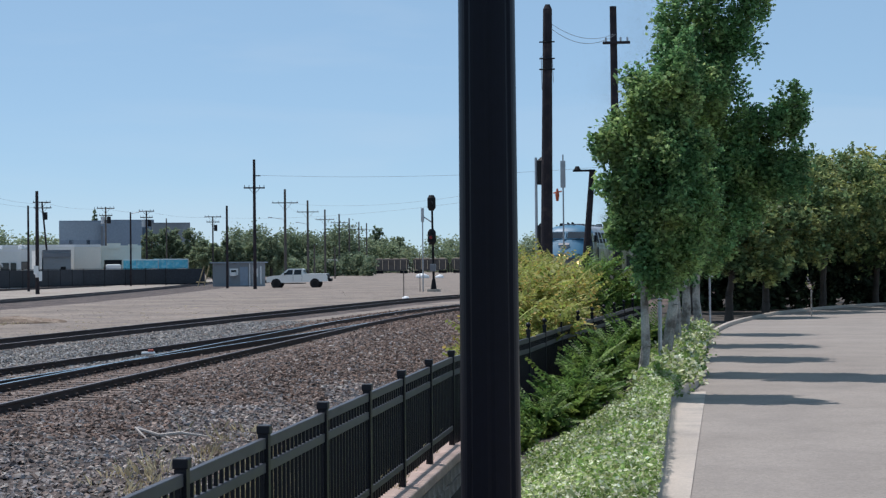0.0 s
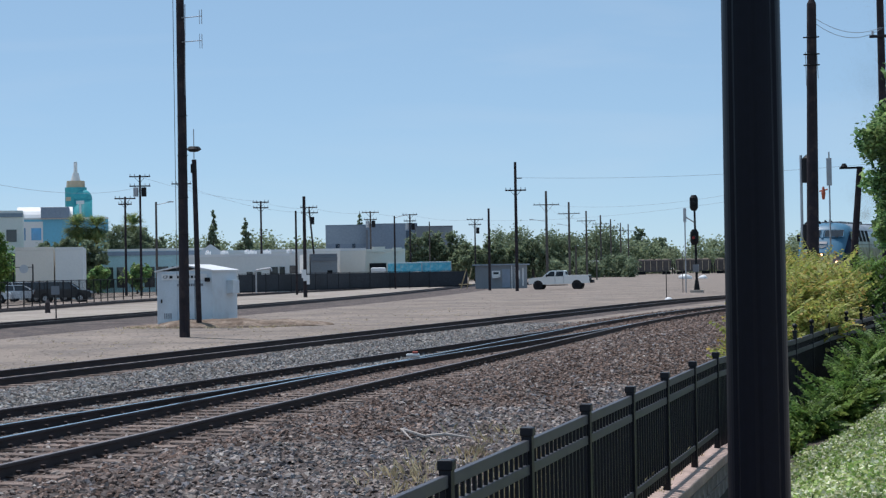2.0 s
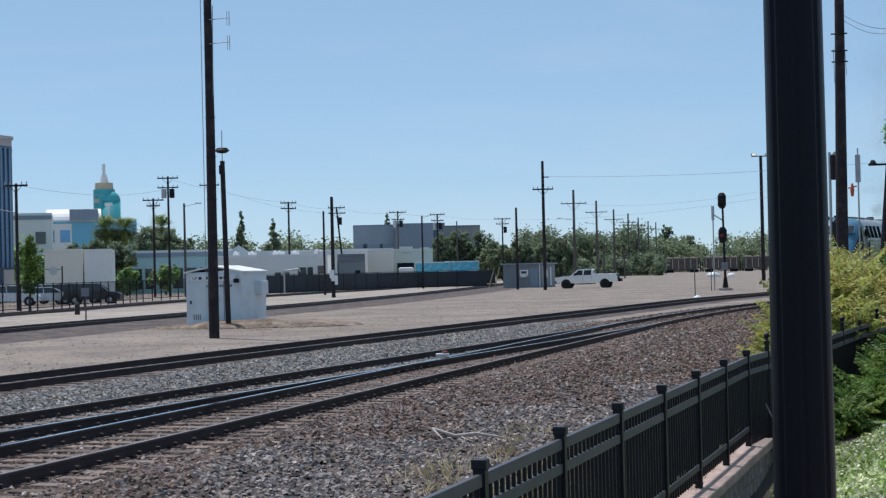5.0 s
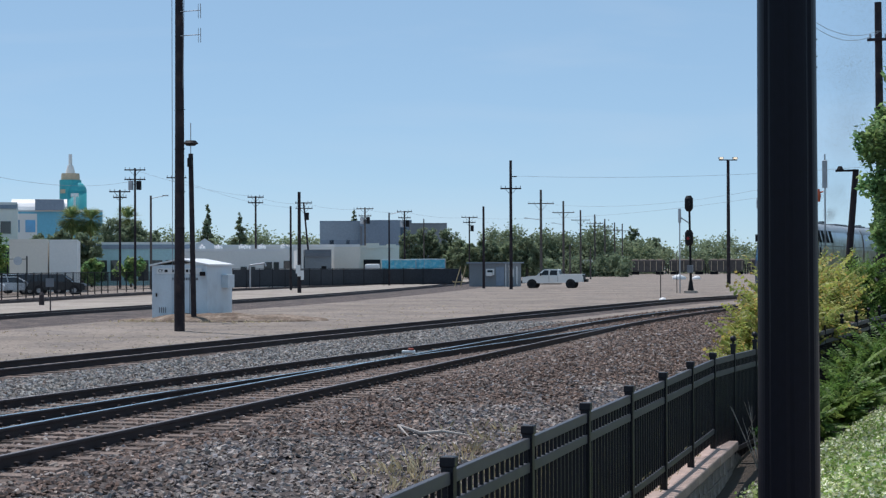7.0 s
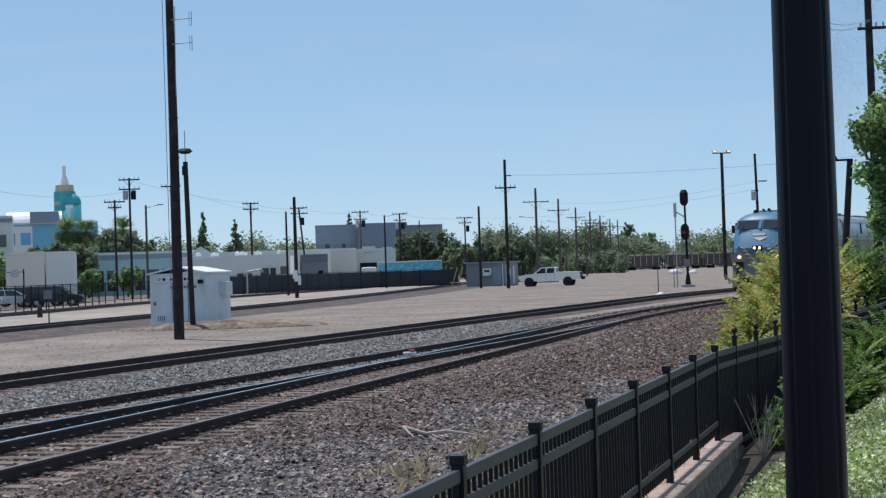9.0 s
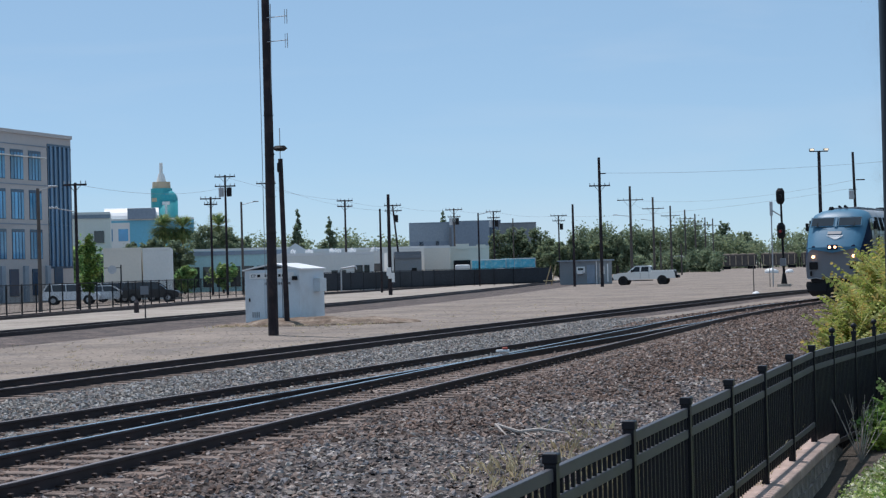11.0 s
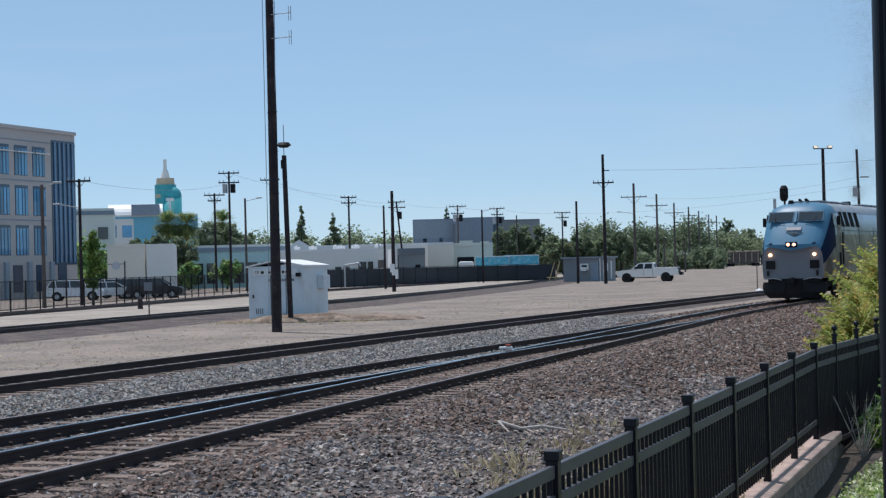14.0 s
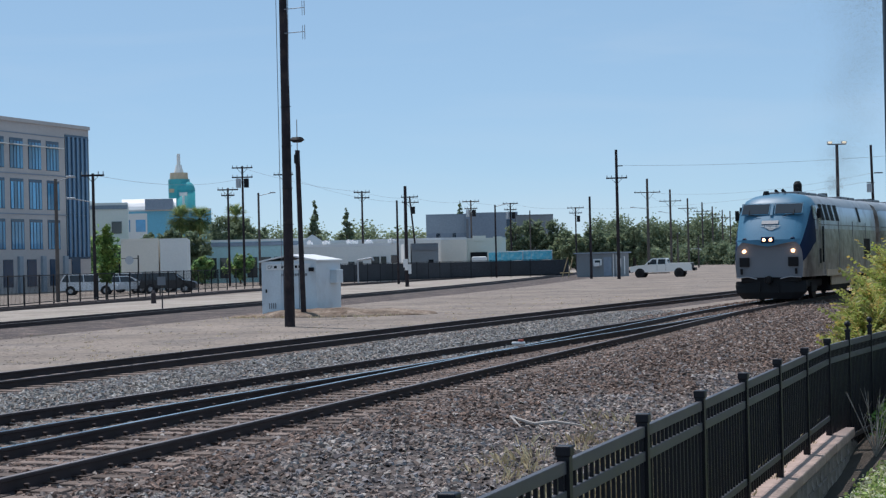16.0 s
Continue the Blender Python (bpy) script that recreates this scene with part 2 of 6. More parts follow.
CARW = mat("car_white", (0.66, 0.69, 0.73), 0.3, vary=0.05)
CARN = mat("car_navy", (0.02, 0.035, 0.075), 0.3, vary=0.1)
CARK = mat("car_black", (0.018, 0.019, 0.022), 0.3, vary=0.1)
TRLB = mat("trailer_blue", (0.08, 0.40, 0.55), 0.45, scale=7, vary=0.15, second=(0.25, 0.52, 0.60), patch=0.56)
BARK = mat("bark_pale", (0.42, 0.39, 0.35), 0.9, scale=14, vary=0.35, fine=45, bump=0.7, second=(0.17, 0.145, 0.125), patch=0.55)
PALEW = mat("bleached_wood", (0.44, 0.385, 0.345), 0.85, scale=20, vary=0.2, fine=50, bump=0.4)
BARKD = mat("bark_dark", (0.07, 0.055, 0.045), 0.9, scale=10, vary=0.35, fine=40, bump=0.6)
LEAF = leaf_mat("leaf_green", (0.155, 0.285, 0.115), (0.36, 0.45, 0.17), 0.5, island=0.6)
LEAFY = tinted(leaf_mat("leaf_yellow_green", (0.29, 0.33, 0.075), (0.47, 0.30, 0.09), 0.45, island=0.45), ((0.30, 0.34, 0.08), (0.36, 0.36, 0.10), (0.24, 0.30, 0.07), (0.44, 0.33, 0.10), (0.30, 0.33, 0.08), (0.40, 0.40, 0.15)))
LEAFG = leaf_mat("leaf_fresh", (0.115, 0.20, 0.05), (0.23, 0.29, 0.07), 0.38, island=0.55)
LEAFD = leaf_mat("leaf_dark", (0.165, 0.24, 0.105), (0.42, 0.42, 0.15), 0.44, island=0.55)
# Thicket leaves: the shade under the canopy is put into this dark colour.
LEAF_SHADED = leaf_mat("leaf_thicket_shaded", (0.042, 0.060, 0.034), (0.065, 0.082, 0.04), 0.12)
COVER = tinted(leaf_mat("leaf_groundcover", (0.22, 0.34, 0.10), (0.72, 0.73, 0.48), 0.32, 0.45, 0.45), ((0.26, 0.37, 0.10), (0.36, 0.44, 0.16), (0.70, 0.70, 0.46), (0.20, 0.30, 0.08), (0.46, 0.50, 0.22), (0.80, 0.80, 0.60)))
# Distant foliage: haze is mixed into these paler, greyer leaf colours.
FARG_HAZED = leaf_mat("leaf_far_hazed", (0.26, 0.315, 0.20), (0.32, 0.36, 0.21), 0.55, 0.8, 0.2)
MIDG_HAZED = leaf_mat("leaf_mid_hazed", (0.20, 0.25, 0.16), (0.26, 0.30, 0.18), 0.52, 0.7, 0.2)
STRAW = leaf_mat("dry_grass", (0.58, 0.49, 0.31), (0.40, 0.31, 0.18), 0.3, 0.8)


# ---- mesh helpers ----
def put(bm, name, material, smooth=False):
    me = bpy.data.meshes.new(name)
    bm.to_mesh(me)
    bm.free()
    for m in (material if isinstance(material, (list, tuple)) else [material]):
        me.materials.append(m)
    if smooth:
        me.polygons.foreach_set("use_smooth", [True] * len(me.polygons))
    return me


def part(name, bm, material, parent=None, label="", smooth=False):
    """Links a bmesh as one mesh object under a thing or a part."""
    ob = new(name, put(bm, name, material, smooth))
    ob.parent = parent
    return tagged(ob, label)


def thing(name, label, category, at=(0, 0, 0), turn=0.0, group="", kind=""):
    ob = tagged(new(name), label, category, group, kind)
    ob.empty_display_size = 0.2
    ob.matrix_basis = pose(*at, 0, 0, turn)
    return ob


def solid(name, bm, material, label, category="", group="", kind="", smooth=False):
    return tagged(new(name, put(bm, name, material, smooth)), label, category, group, kind)


def box(bm, c, s, turn=0.0, bevel=0.0, index=0, tilt=None):
    m = Matrix.Translation(c) @ Matrix.Rotation(turn, 4, "Z")
    if tilt is not None:
        m = m @ tilt
    r = bmesh.ops.create_cube(bm, size=1.0, matrix=m @ Matrix.Diagonal((*s, 1)))
    faces = {f for v in r["verts"] for f in v.link_faces}
    if bevel:
        e = list({e for v in r["verts"] for e in v.link_edges})
        faces = set(faces) | set(bmesh.ops.bevel(bm, geom=e, offset=bevel, segments=2, affect="EDGES", profile=0.5)["faces"])
    for f in faces:
        if f.is_valid:
            f.material_index = index
    return bm


def rod(bm, a, b, r0, r1=None, seg=8, index=0):
    a, b = Vector(a), Vector(b)
    d = b - a
    m = Matrix.Translation((a + b) / 2) @ d.to_track_quat("Z", "Y").to_matrix().to_4x4()
    r = bmesh.ops.create_cone(bm, cap_ends=True, segments=seg, radius1=r0, radius2=r0 if r1 is None else r1, depth=d.length, matrix=m)
    for f in {f for v in r["verts"] for f in v.link_faces}:
        f.material_index = index
    return bm


def B(*boxes):
    bm = bmesh.new()
    for b in boxes:
        box(bm, *b)
    return bm


def R(*rods):
    bm = bmesh.new()
    for r in rods:
        rod(bm, *r)
    return bm


def from_arrays(name, verts, faces, material):
    me = bpy.data.meshes.new(name)
    me.from_pydata(verts, [], faces)
    for m in (material if isinstance(material, (list, tuple)) else [material]):
        me.materials.append(m)
    return me


def curve_x(points, y):
    """A track's place across, from a few places along it, smoothly."""
    ys = [p[0] for p in points]
    if y <= ys[0]:
        i = 0
    else:
        i = max(k for k in range(len(ys) - 1) if ys[k] <= y) if y < ys[-1] else len(ys) - 2
    (y0, x0), (y1, x1) = points[i], points[i + 1]
    s0 = (x1 - points[i - 1][1]) / (y1 - points[i - 1][0]) if i > 0 else (x1 - x0) / (y1 - y0)
    s1 = (points[i + 2][1] - x0) / (points[i + 2][0] - y0) if i + 2 < len(points) else (x1 - x0) / (y1 - y0)
    h = y1 - y0
    t = (y - y0) / h
    if t < 0:
        return x0 + (y - y0) * s0
    if t > 1:
        return x1 + (y - y1) * s1
    return (2 * t**3 - 3 * t**2 + 1) * x0 + (t**3 - 2 * t**2 + t) * h * s0 + (3 * t**2 - 2 * t**3) * x1 + (t**3 - t**2) * h * s1


MAIN = [(-30, -9.2), (20, -9.98), (50, -10.5), (62, -10.65), (78, -10.06), (93, -8.3), (106, -6.5), (125, -3.2), (160, 4.6), (260, 32.0)]
SIDE = [(-30, -15.2), (20, -12.45), (38, -11.6), (52, -10.9), (62, -10.62)]
FAR = [(-30, -18.6), (27, -17.9), (40, -17.6), (62, -16.7), (81, -15.7), (104, -14.2), (130, -10.2), (165, -3.4), (260, 22.0)]
YARD1 = [(-20, -31.0), (57, -36.6), (70, -38.0), (85, -39.3), (107, -41.0), (150, -46.5), (215, -57.0), (330, -78.0)]
YARD2 = [(20, -42.0), (80, -52.0), (96, -54.8), (138, -62.5), (200, -66.0), (330, -86.0)]


def gz(x, y):
    """Height of the ground."""
    if x <= -8.0:
        return 0.0
    if x <= -3.4:
        return -0.60 * (x + 8.0) / 4.6
    k = min(1.0, max(0.0, (x + 3.0) / 0.1))
    bed = -1.10 + 0.65 * min(1, max(0, (x + 2.9) / 2.6))
    far = min(1.0, max(0.0, (y - 24.0) / 6.0))
    bed = bed * (1 - far) + far * (-0.70 + 0.25 * min(1, max(0, (x + 2.9) / 2.6)))
    if x > 0.3:
        bed = -0.45
    return -0.58 * (1 - k) + bed * k


# ---- ground ----
def build_ground():
    xs = [-2600, -1200, -600, -300, -160, -100, -70, -50, -35, -25, -18, -13, -10, -8] + [-7 + 0.5 * i for i in range(8)] + [-3.35, -3.0, -2.9, -2.4, -1.8, -1.2, -0.6, -0.3, 0.3, 1.0, 3, 8, 20, 60, 200, 700, 2600]
    ys = [-400, -100, -30, 0] + [5 + 2.5 * i for i in range(24)] + [70, 85, 100, 130, 170, 230, 320, 450, 700, 1200, 2400]
    verts = [(x, y, gz(x, y)) for y in ys for x in xs]
    n = len(xs)
    faces = [(j * n + i, j * n + i + 1, (j + 1) * n + i + 1, (j + 1) * n + i) for j in range(len(ys) - 1) for i in range(n - 1)]
    me = from_arrays("ground", verts, faces, [DIRT, SOIL])
    for p in me.polygons:
        c = p.center
        if c.x > -2.95 and c.x < 60 and c.y < 400:
            p.material_index = 1
    tagged(new("ground", me), "dusty grey-brown gravel and dirt of a rail yard", "ground", kind="structure")


build_ground()


def ribbon(name, line, w0, w1, z, material, label, y0, y1, step=3.0, skirt=0.0, thick=0.0):
    """A strip of ground along a track line, from w0 to w1 across, with sloped shoulders."""
    verts, faces = [], []
    y = y0
    k = 0
    while y <= y1:
        x = curve_x(line, y)
        cols = [(x + w0 - skirt, -0.03), (x + w0, z), (x + w1, z), (x + w1 + skirt, -0.03)] if skirt else [(x + w0, z), (x + w1, z)]
        for cx, cz in cols:
            verts.append((cx, y, gz(cx, y) + cz))
        n = len(cols)
        if k:
            for i in range(n - 1):
                a = (k - 1) * n + i
                faces.append((a, a + 1, a + 1 + n, a + n))
        k += 1
        y += step
    me = from_arrays(name, verts, faces, material)
    return tagged(new(name, me), label, name.split("_")[0], kind="structure")


ribbon("ballast_bed", MAIN, -4.2, 1.6, 0.010, BALLAST, "grey crushed-stone ballast under the near tracks", -10, 66, skirt=0.9)
ribbon("ballast_bed", MAIN, -2.4, 5.6, 0.016, RUSTBED, "brown crushed-stone ballast under the curving track", 60, 255, skirt=0.9)
ribbon("ballast_bed", FAR, -1.7, 1.7, 0.014, BALLAST, "grey crushed-stone ballast under the second track", -10, 255, skirt=1.0)
ribbon("ballast_bed", YARD1, -2.2, 5.5, 0.012, BALLAST, "dark grey ballast beside the yard track", 10, 300, skirt=1.0)
ribbon("dirt_road", YARD1, -14.0, -2.6, 0.016, PALE, "pale dirt road between the yard tracks", 10, 300)


def build_apron():
    """The stony slope between the near track and the fence."""
    xs = [-8.3 + 0.35 * i for i in range(15)] + [-3.12]
    ys = [2 + 0.8 * i for i in range(70)]
    verts = [(x, y, gz(x, y) + 0.012 + 0.02 * noise.noise((x * 1.3, y * 1.3, 0))) for y in ys for x in xs]
    n = len(xs)
    faces = [(j * n + i, j * n + i + 1, (j + 1) * n + i + 1, (j + 1) * n + i) for j in range(len(ys) - 1) for i in range(n - 1)]
    tagged(new("ballast_slope", from_arrays("ballast_slope", verts, faces, BALLAST)), "slope of loose grey-brown crushed stone below the tracks", "ballast", kind="structure")


build_apron()


# ---- tracks ----
def sweep(line, offset, profile, y0, y1, step, z0, name, material, index=None, dz=0.0):
    verts, faces, mats = [], [], []
    y, k, n = y0, 0, len(profile)
    while y <= y1 + 1e-6:
        x = curve_x(line, y)
        h = math.atan2(curve_x(line, y + 0.5) - curve_x(line, y - 0.5), 1.0)
        for px, pz in profile:
            o = offset + px
            verts.append((x + o * math.cos(h), y - o * math.sin(h), z0 + pz))
        if k:
            for i in range(n):
                a, b = (k - 1) * n + i, (k - 1) * n + (i + 1) % n
                faces.append((a, b, b + n, a + n))
                mats.append(index[i] if index else 0)
        k += 1
        y += step
    faces.append(tuple(range(n)))
    faces.append(tuple(range((k - 1) * n, k * n)))
    mats += [0, 0]
    me = from_arrays(name, verts, faces, material)
    me.polygons.foreach_set("material_index", mats)
    return me


RAIL = [(-0.07, 0), (0.07, 0), (0.07, 0.012), (0.012, 0.03), (0.012, 0.125), (0.036, 0.135), (0.036, 0.16), (0.03, 0.17), (-0.03, 0.17), (-0.036, 0.16), (-0.036, 0.135), (-0.012, 0.125), (-0.012, 0.03), (-0.07, 0.012)]
RAIL_I = [0] * 7 + [1] + [0] * 6
PLATE = put(B(((0, 0, 0.008), (0.34, 0.19, 0.016))), "tie_plate", SPIKE)
SPIKE_M = put(box(B(((0, 0, 0.012), (0.024, 0.024, 0.05))), (0.008, 0, 0.042), (0.052, 0.046, 0.028), 0, 0.009), "spike", SPIKE)
TIE_M = put(box(bmesh.new(), (0, 0, -0.02), (2.6, 0.22, 0.09), 0, 0.012), "tie", TIE)


def track(label, line, y0, y1, heads, gauge=0.755, ties=None, spacing=0.52, step=2.0, z=0.0, fine=None):
    t = thing("railway_track", label, "railway track", kind="structure")
    for side, head in zip((-gauge, gauge), heads):
        me = sweep(line, side, RAIL, y0, y1, step, z, "rail", [RUST, head], RAIL_I)
        ob = new("rail", me)
        ob.parent = t
    if ties:
        y = ties[0]
        rng = random.Random(5)
        while y < ties[1]:
            x = curve_x(line, y)
            h = math.atan2(curve_x(line, y + 0.5) - curve_x(line, y - 0.5), 1.0)
            ob = new("tie", TIE_M)
            ob.parent = t
            ob.matrix_basis = pose(x + rng.uniform(-0.05, 0.05), y, 0.008, 0, 0, -math.degrees(h) + rng.uniform(-1, 1))
            if fine and fine[0] < y < fine[1]:
                for s in (-gauge, gauge):
                    tp = new("tie_plate", PLATE)
                    tp.parent = t
                    tp.matrix_basis = pose(x + s, y, z + 0.026, 0, 0, -math.degrees(h))
                    for d in (-0.10, 0.10):
                        sp = new("spike", SPIKE_M)
                        sp.parent = t
                        sp.matrix_basis = pose(x + s + d, y + rng.uniform(-0.05, 0.05), z + 0.035, 0, 0, 180 if d > 0 else 0)
            y += spacing
    return t


track("rusty near railway track on worn wooden ties", MAIN, -10, 240, (HEAD, WORN), ties=(8, 72), fine=(11, 40))
track("diverging railway track joining the near one at a switch", SIDE, -10, 61.5, (WORN, HEAD), ties=(14.2, 36), fine=(16, 36), z=-0.003)
track("second railway track in grey ballast", FAR, -10, 240, (WORN, WORN), ties=(20, 70))
track("dark yard track beside a dirt road", YARD1, 10, 300, (WORN, WORN), z=0.0)
track("far yard track along the fence", YARD2, 20, 300, (WORN, WORN), z=0.0)


# ---- fence on its wall ----
FENCE_Y = [11.12 + 2.343 * i + 0.0075 * i * i for i in range(-5, 7)]          # posts on the wall
FX = -3.08
POST_M = put(box(B(((0, 0, 0.66), (0.082, 0.082, 1.34))), (0, 0, 1.325), (0.104, 0.104, 0.07), 0, 0.010), "post", BLACK)
PICKET_M = put(B(((0, 0, 0.665), (0.027, 0.027, 1.15))), "picket", BLACK)


PICKET_LONG = put(B(((0, 0, 0.43), (0.026, 0.026, 1.62))), "picket", BLACK)


def fence_section(fence, a, b, za, zb, picks=20, low=0.22, mesh=PICKET_M):
    """One panel between two posts: three rails and its pickets."""
    a, b = Vector((*a, za)), Vector((*b, zb))
    d = b - a
    turn = math.atan2(d.y, d.x)
    tilt = Matrix.Rotation(-math.atan2(d.z, math.hypot(d.x, d.y)), 4, "Y")
    # rails use the paler colour in place of light on their faces
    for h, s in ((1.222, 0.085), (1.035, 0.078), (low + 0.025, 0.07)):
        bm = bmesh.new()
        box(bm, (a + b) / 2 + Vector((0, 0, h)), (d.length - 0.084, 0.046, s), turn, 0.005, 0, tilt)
        part("rail", bm, BLACK_LIT, fence, "black rail coloured paler for the light on it")
    for i in range(picks):
        p = a + d * ((i + 0.5) / picks)
        ob = new("picket", mesh)
        ob.parent = fence
        ob.matrix_basis = pose(p.x, p.y, p.z, 0, 0, math.degrees(turn))


WALL_Z = -0.53
fence = thing("fence", "black painted metal picket fence standing on a low wall", "fence", (0, 0, 0))
for y in FENCE_Y:
    ob = new("post", POST_M)
    ob.parent = fence
    ob.matrix_basis = pose(FX, y, WALL_Z, 0, 0, 0)
for y0, y1 in zip(FENCE_Y[:-1], FENCE_Y[1:]):
    fence_section(fence, (FX, y0), (FX, y1), WALL_Z, WALL_Z, 15)

FENCE2 = [(FX, FENCE_Y[-1]), (-2.96, 27.0), (-2.80, 28.7), (-2.63, 30.4), (-2.48, 32.0), (-2.36, 34.5), (-2.22, 37.4), (-2.0, 40.2), (-1.8, 43.0), (-1.62, 45.8), (-1.44, 48.6), (-1.25, 51.4), (-1.05, 54.2), (-0.8, 57.0)]
fence2 = thing("fence", "black metal picket fence with ball finials, half grown over", "fence")
for i, p in enumerate(FENCE2[1:]):
    bm = B(((0, 0, 0.30), (0.065, 0.065, 1.90)), ((0, 0, 1.27), (0.085, 0.085, 0.04)))
    rod(bm, (0, 0, 1.28), (0, 0, 1.34), 0.018)
    bmesh.ops.create_uvsphere(bm, u_segments=8, v_segments=6, radius=0.048, matrix=Matrix.Translation((0, 0, 1.37)))
    ob = part("post", bm, BLACK, fence2)
    ob.matrix_basis = pose(p[0], p[1], -0.40, 0, 0, 0)
for a, b in zip(FENCE2[:-1], FENCE2[1:]):
    fence_section(fence2, a, b, WALL_Z, WALL_Z, 16, -0.2, PICKET_LONG)

wall = thing("retaining_wall", "split-face concrete block wall with a smooth reddish coping", "wall", kind="structure")
part("core", B(((-3.14, 12.0, -0.97), (0.40, 28.4, 0.60))), WALLB, wall)
rng = random.Random(3)
BLOCKS = []
for k in range(4):
    bm = box(bmesh.new(), (0, 0, 0), (0.11, 0.435, 0.185), 0, 0.018)
    for v in bm.verts:
        if v.co.x > 0.02:
            v.co.x += rng.uniform(-0.012, 0.02)
    BLOCKS.append(put(bm, "block", WALLB))
for row in range(3):
    for i in range(52):
        y = 3.4 + i * 0.445 + (0.22 if row % 2 else 0)
        if y > 26.1:
            continue
        ob = new("block", BLOCKS[rng.randrange(4)])
        ob.parent = wall
        ob.matrix_basis = pose(-2.945, y, -0.770 - row * 0.195, 0, 0, 0)
for i in range(3):
    ob = new("block", BLOCKS[i])
    ob.parent = wall
    ob.matrix_basis = pose(-3.13, 26.27, -0.770 - i * 0.195, 0, 0, 90)
SLAB_M = put(box(bmesh.new(), (0, 0, 0), (0.46, 1.155, 0.135), 0, 0.022), "coping_slab", CAPB)
for i in range(20):
    ob = new("coping_slab", SLAB_M)
    ob.parent = wall
    ob.matrix_basis = pose(-3.085 + rng.uniform(-0.004, 0.004), 4.0 + i * 1.163, -0.600 + rng.uniform(-0.002, 0.002), 0, 0, rng.uniform(-0.15, 0.15))


# ---- the lamp post close to the camera ----
def build_lamp_post():
    t = thing("lamp_post", "black painted fluted metal lamp post", "lamp post", (-0.295, 3.24, -0.292))
    bm = bmesh.new()
    n = 48
    rings = []
    for z, r in ((0.0, 0.082), (0.55, 0.082), (0.60, 0.0605), (4.7, 0.0462)):
        ring = []
        for i in range(n):
            a = 2 * math.pi * i / n
            rr = r * (1 - (0.055 if i % 6 == 1 and 0.58 < z else 0))
            ring.append(bm.verts.new((rr * math.cos(a), rr * math.sin(a), z)))
        rings.append(ring)
    for lo, hi in zip(rings[:-1], rings[1:]):
        for i in range(n):
            bm.faces.new((lo[i], lo[(i + 1) % n], hi[(i + 1) % n], hi[i]))
    bm.faces.new(rings[0][::-1])
    bm.faces.new(rings[-1])
    part("shaft", bm, POSTP, t)
    part("base", R(((0, 0, 0), (0, 0, 0.06), 0.16, 0.15, 24), ((0, 0, 0.06), (0, 0, 0.5), 0.11, 0.085, 24)), POSTP, t)


build_lamp_post()


# ---- road ----
KERB = [(5, -0.42), (20, -0.20), (29.6, -0.10), (31.2, 0.02), (34.5, 0.45), (38.7, 0.55), (48, 0.88), (56, 1.18), (67, 2.14), (76, 3.6), (84, 5.4), (92, 8.2), (99, 11.7), (108, 18.0), (122, 32.0)]


def build_road():
    verts, faces = [], []
    y, k = -24.0, 0
    while y < 122:
        x = curve_x(KERB, y)
        cols = [x + 0.14, x + 2, x + 5, x + 10, x + 24]
        for c in cols:
            verts.append((c, y, -0.30 + 0.02 * min(1, (c - x) / 4)))
        if k:
            for i in range(4):
                a = (k - 1) * 5 + i
                faces.append((a, a + 1, a + 6, a + 5))
        k += 1
        y += 1.0
    tagged(new("road", from_arrays("road", verts, faces, ASPH)), "sunlit light grey asphalt drive", "road", kind="structure")
    me = sweep(KERB, 0.07, [(-0.07, -0.3), (0.06, -0.3), (0.062, 0.12), (0.045, 0.14), (-0.07, 0.14)], -24, 120, 0.8, -0.30, "kerb", [CONC])
    tagged(new("kerb", me), "weathered concrete kerb beside a planted bed", "kerb", kind="structure")
    verts, faces = [], []
    y, k = -24.0, 0
    while y < 33.2:
        verts += [(curve_x(KERB, y) + 0.13, y, -0.292), (max(0.23 + 0.031 * (y - 18), curve_x(KERB, y) + 0.4), y, -0.286)]
        if k:
            a = (k - 1) * 2
            faces.append((a, a + 1, a + 3, a + 2))
        k += 1
        y += 0.8
    tagged(new("gutter", from_arrays("gutter", verts, faces, CONC)), "pale concrete gutter strip along the kerb", "gutter", kind="structure")


build_road()


# ---- plants ----
def leaves(name, spots, size, material, parent=None, label="", seed=1, kind="", category="", flat=0.0, long=1.5):
    """Many small leaves: one folded quad at each spot (place, spread of size)."""
    rng = np.random.default_rng(seed)
    P = np.asarray(spots, float)
    n = len(P)
    d = rng.normal(size=(n, 3))
    d[:, 2] *= 0.6
    d /= np.linalg.norm(d, axis=1)[:, None]
    e = rng.normal(size=(n, 3))
    e[:, 2] *= (1 - flat)
    e -= d * (d * e).sum(1)[:, None]
    e /= np.linalg.norm(e, axis=1)[:, None] + 1e-9
    s = (size * rng.uniform(0.6, 1.35, n))[:, None]
    nrm = np.cross(d, e)
    V = np.stack([P - d * s * long / 2, P + e * s * 0.5 + nrm * s * 0.12, P + d * s * long / 2, P - e * s * 0.5 + nrm * s * 0.12], 1).reshape(-1, 3)
    F = np.arange(4 * n).reshape(n, 4)
    me = from_arrays(name, V.tolist(), F.tolist(), material)
    ob = new(name, me)
    ob.parent = parent
    return tagged(ob, label, category, kind=kind)


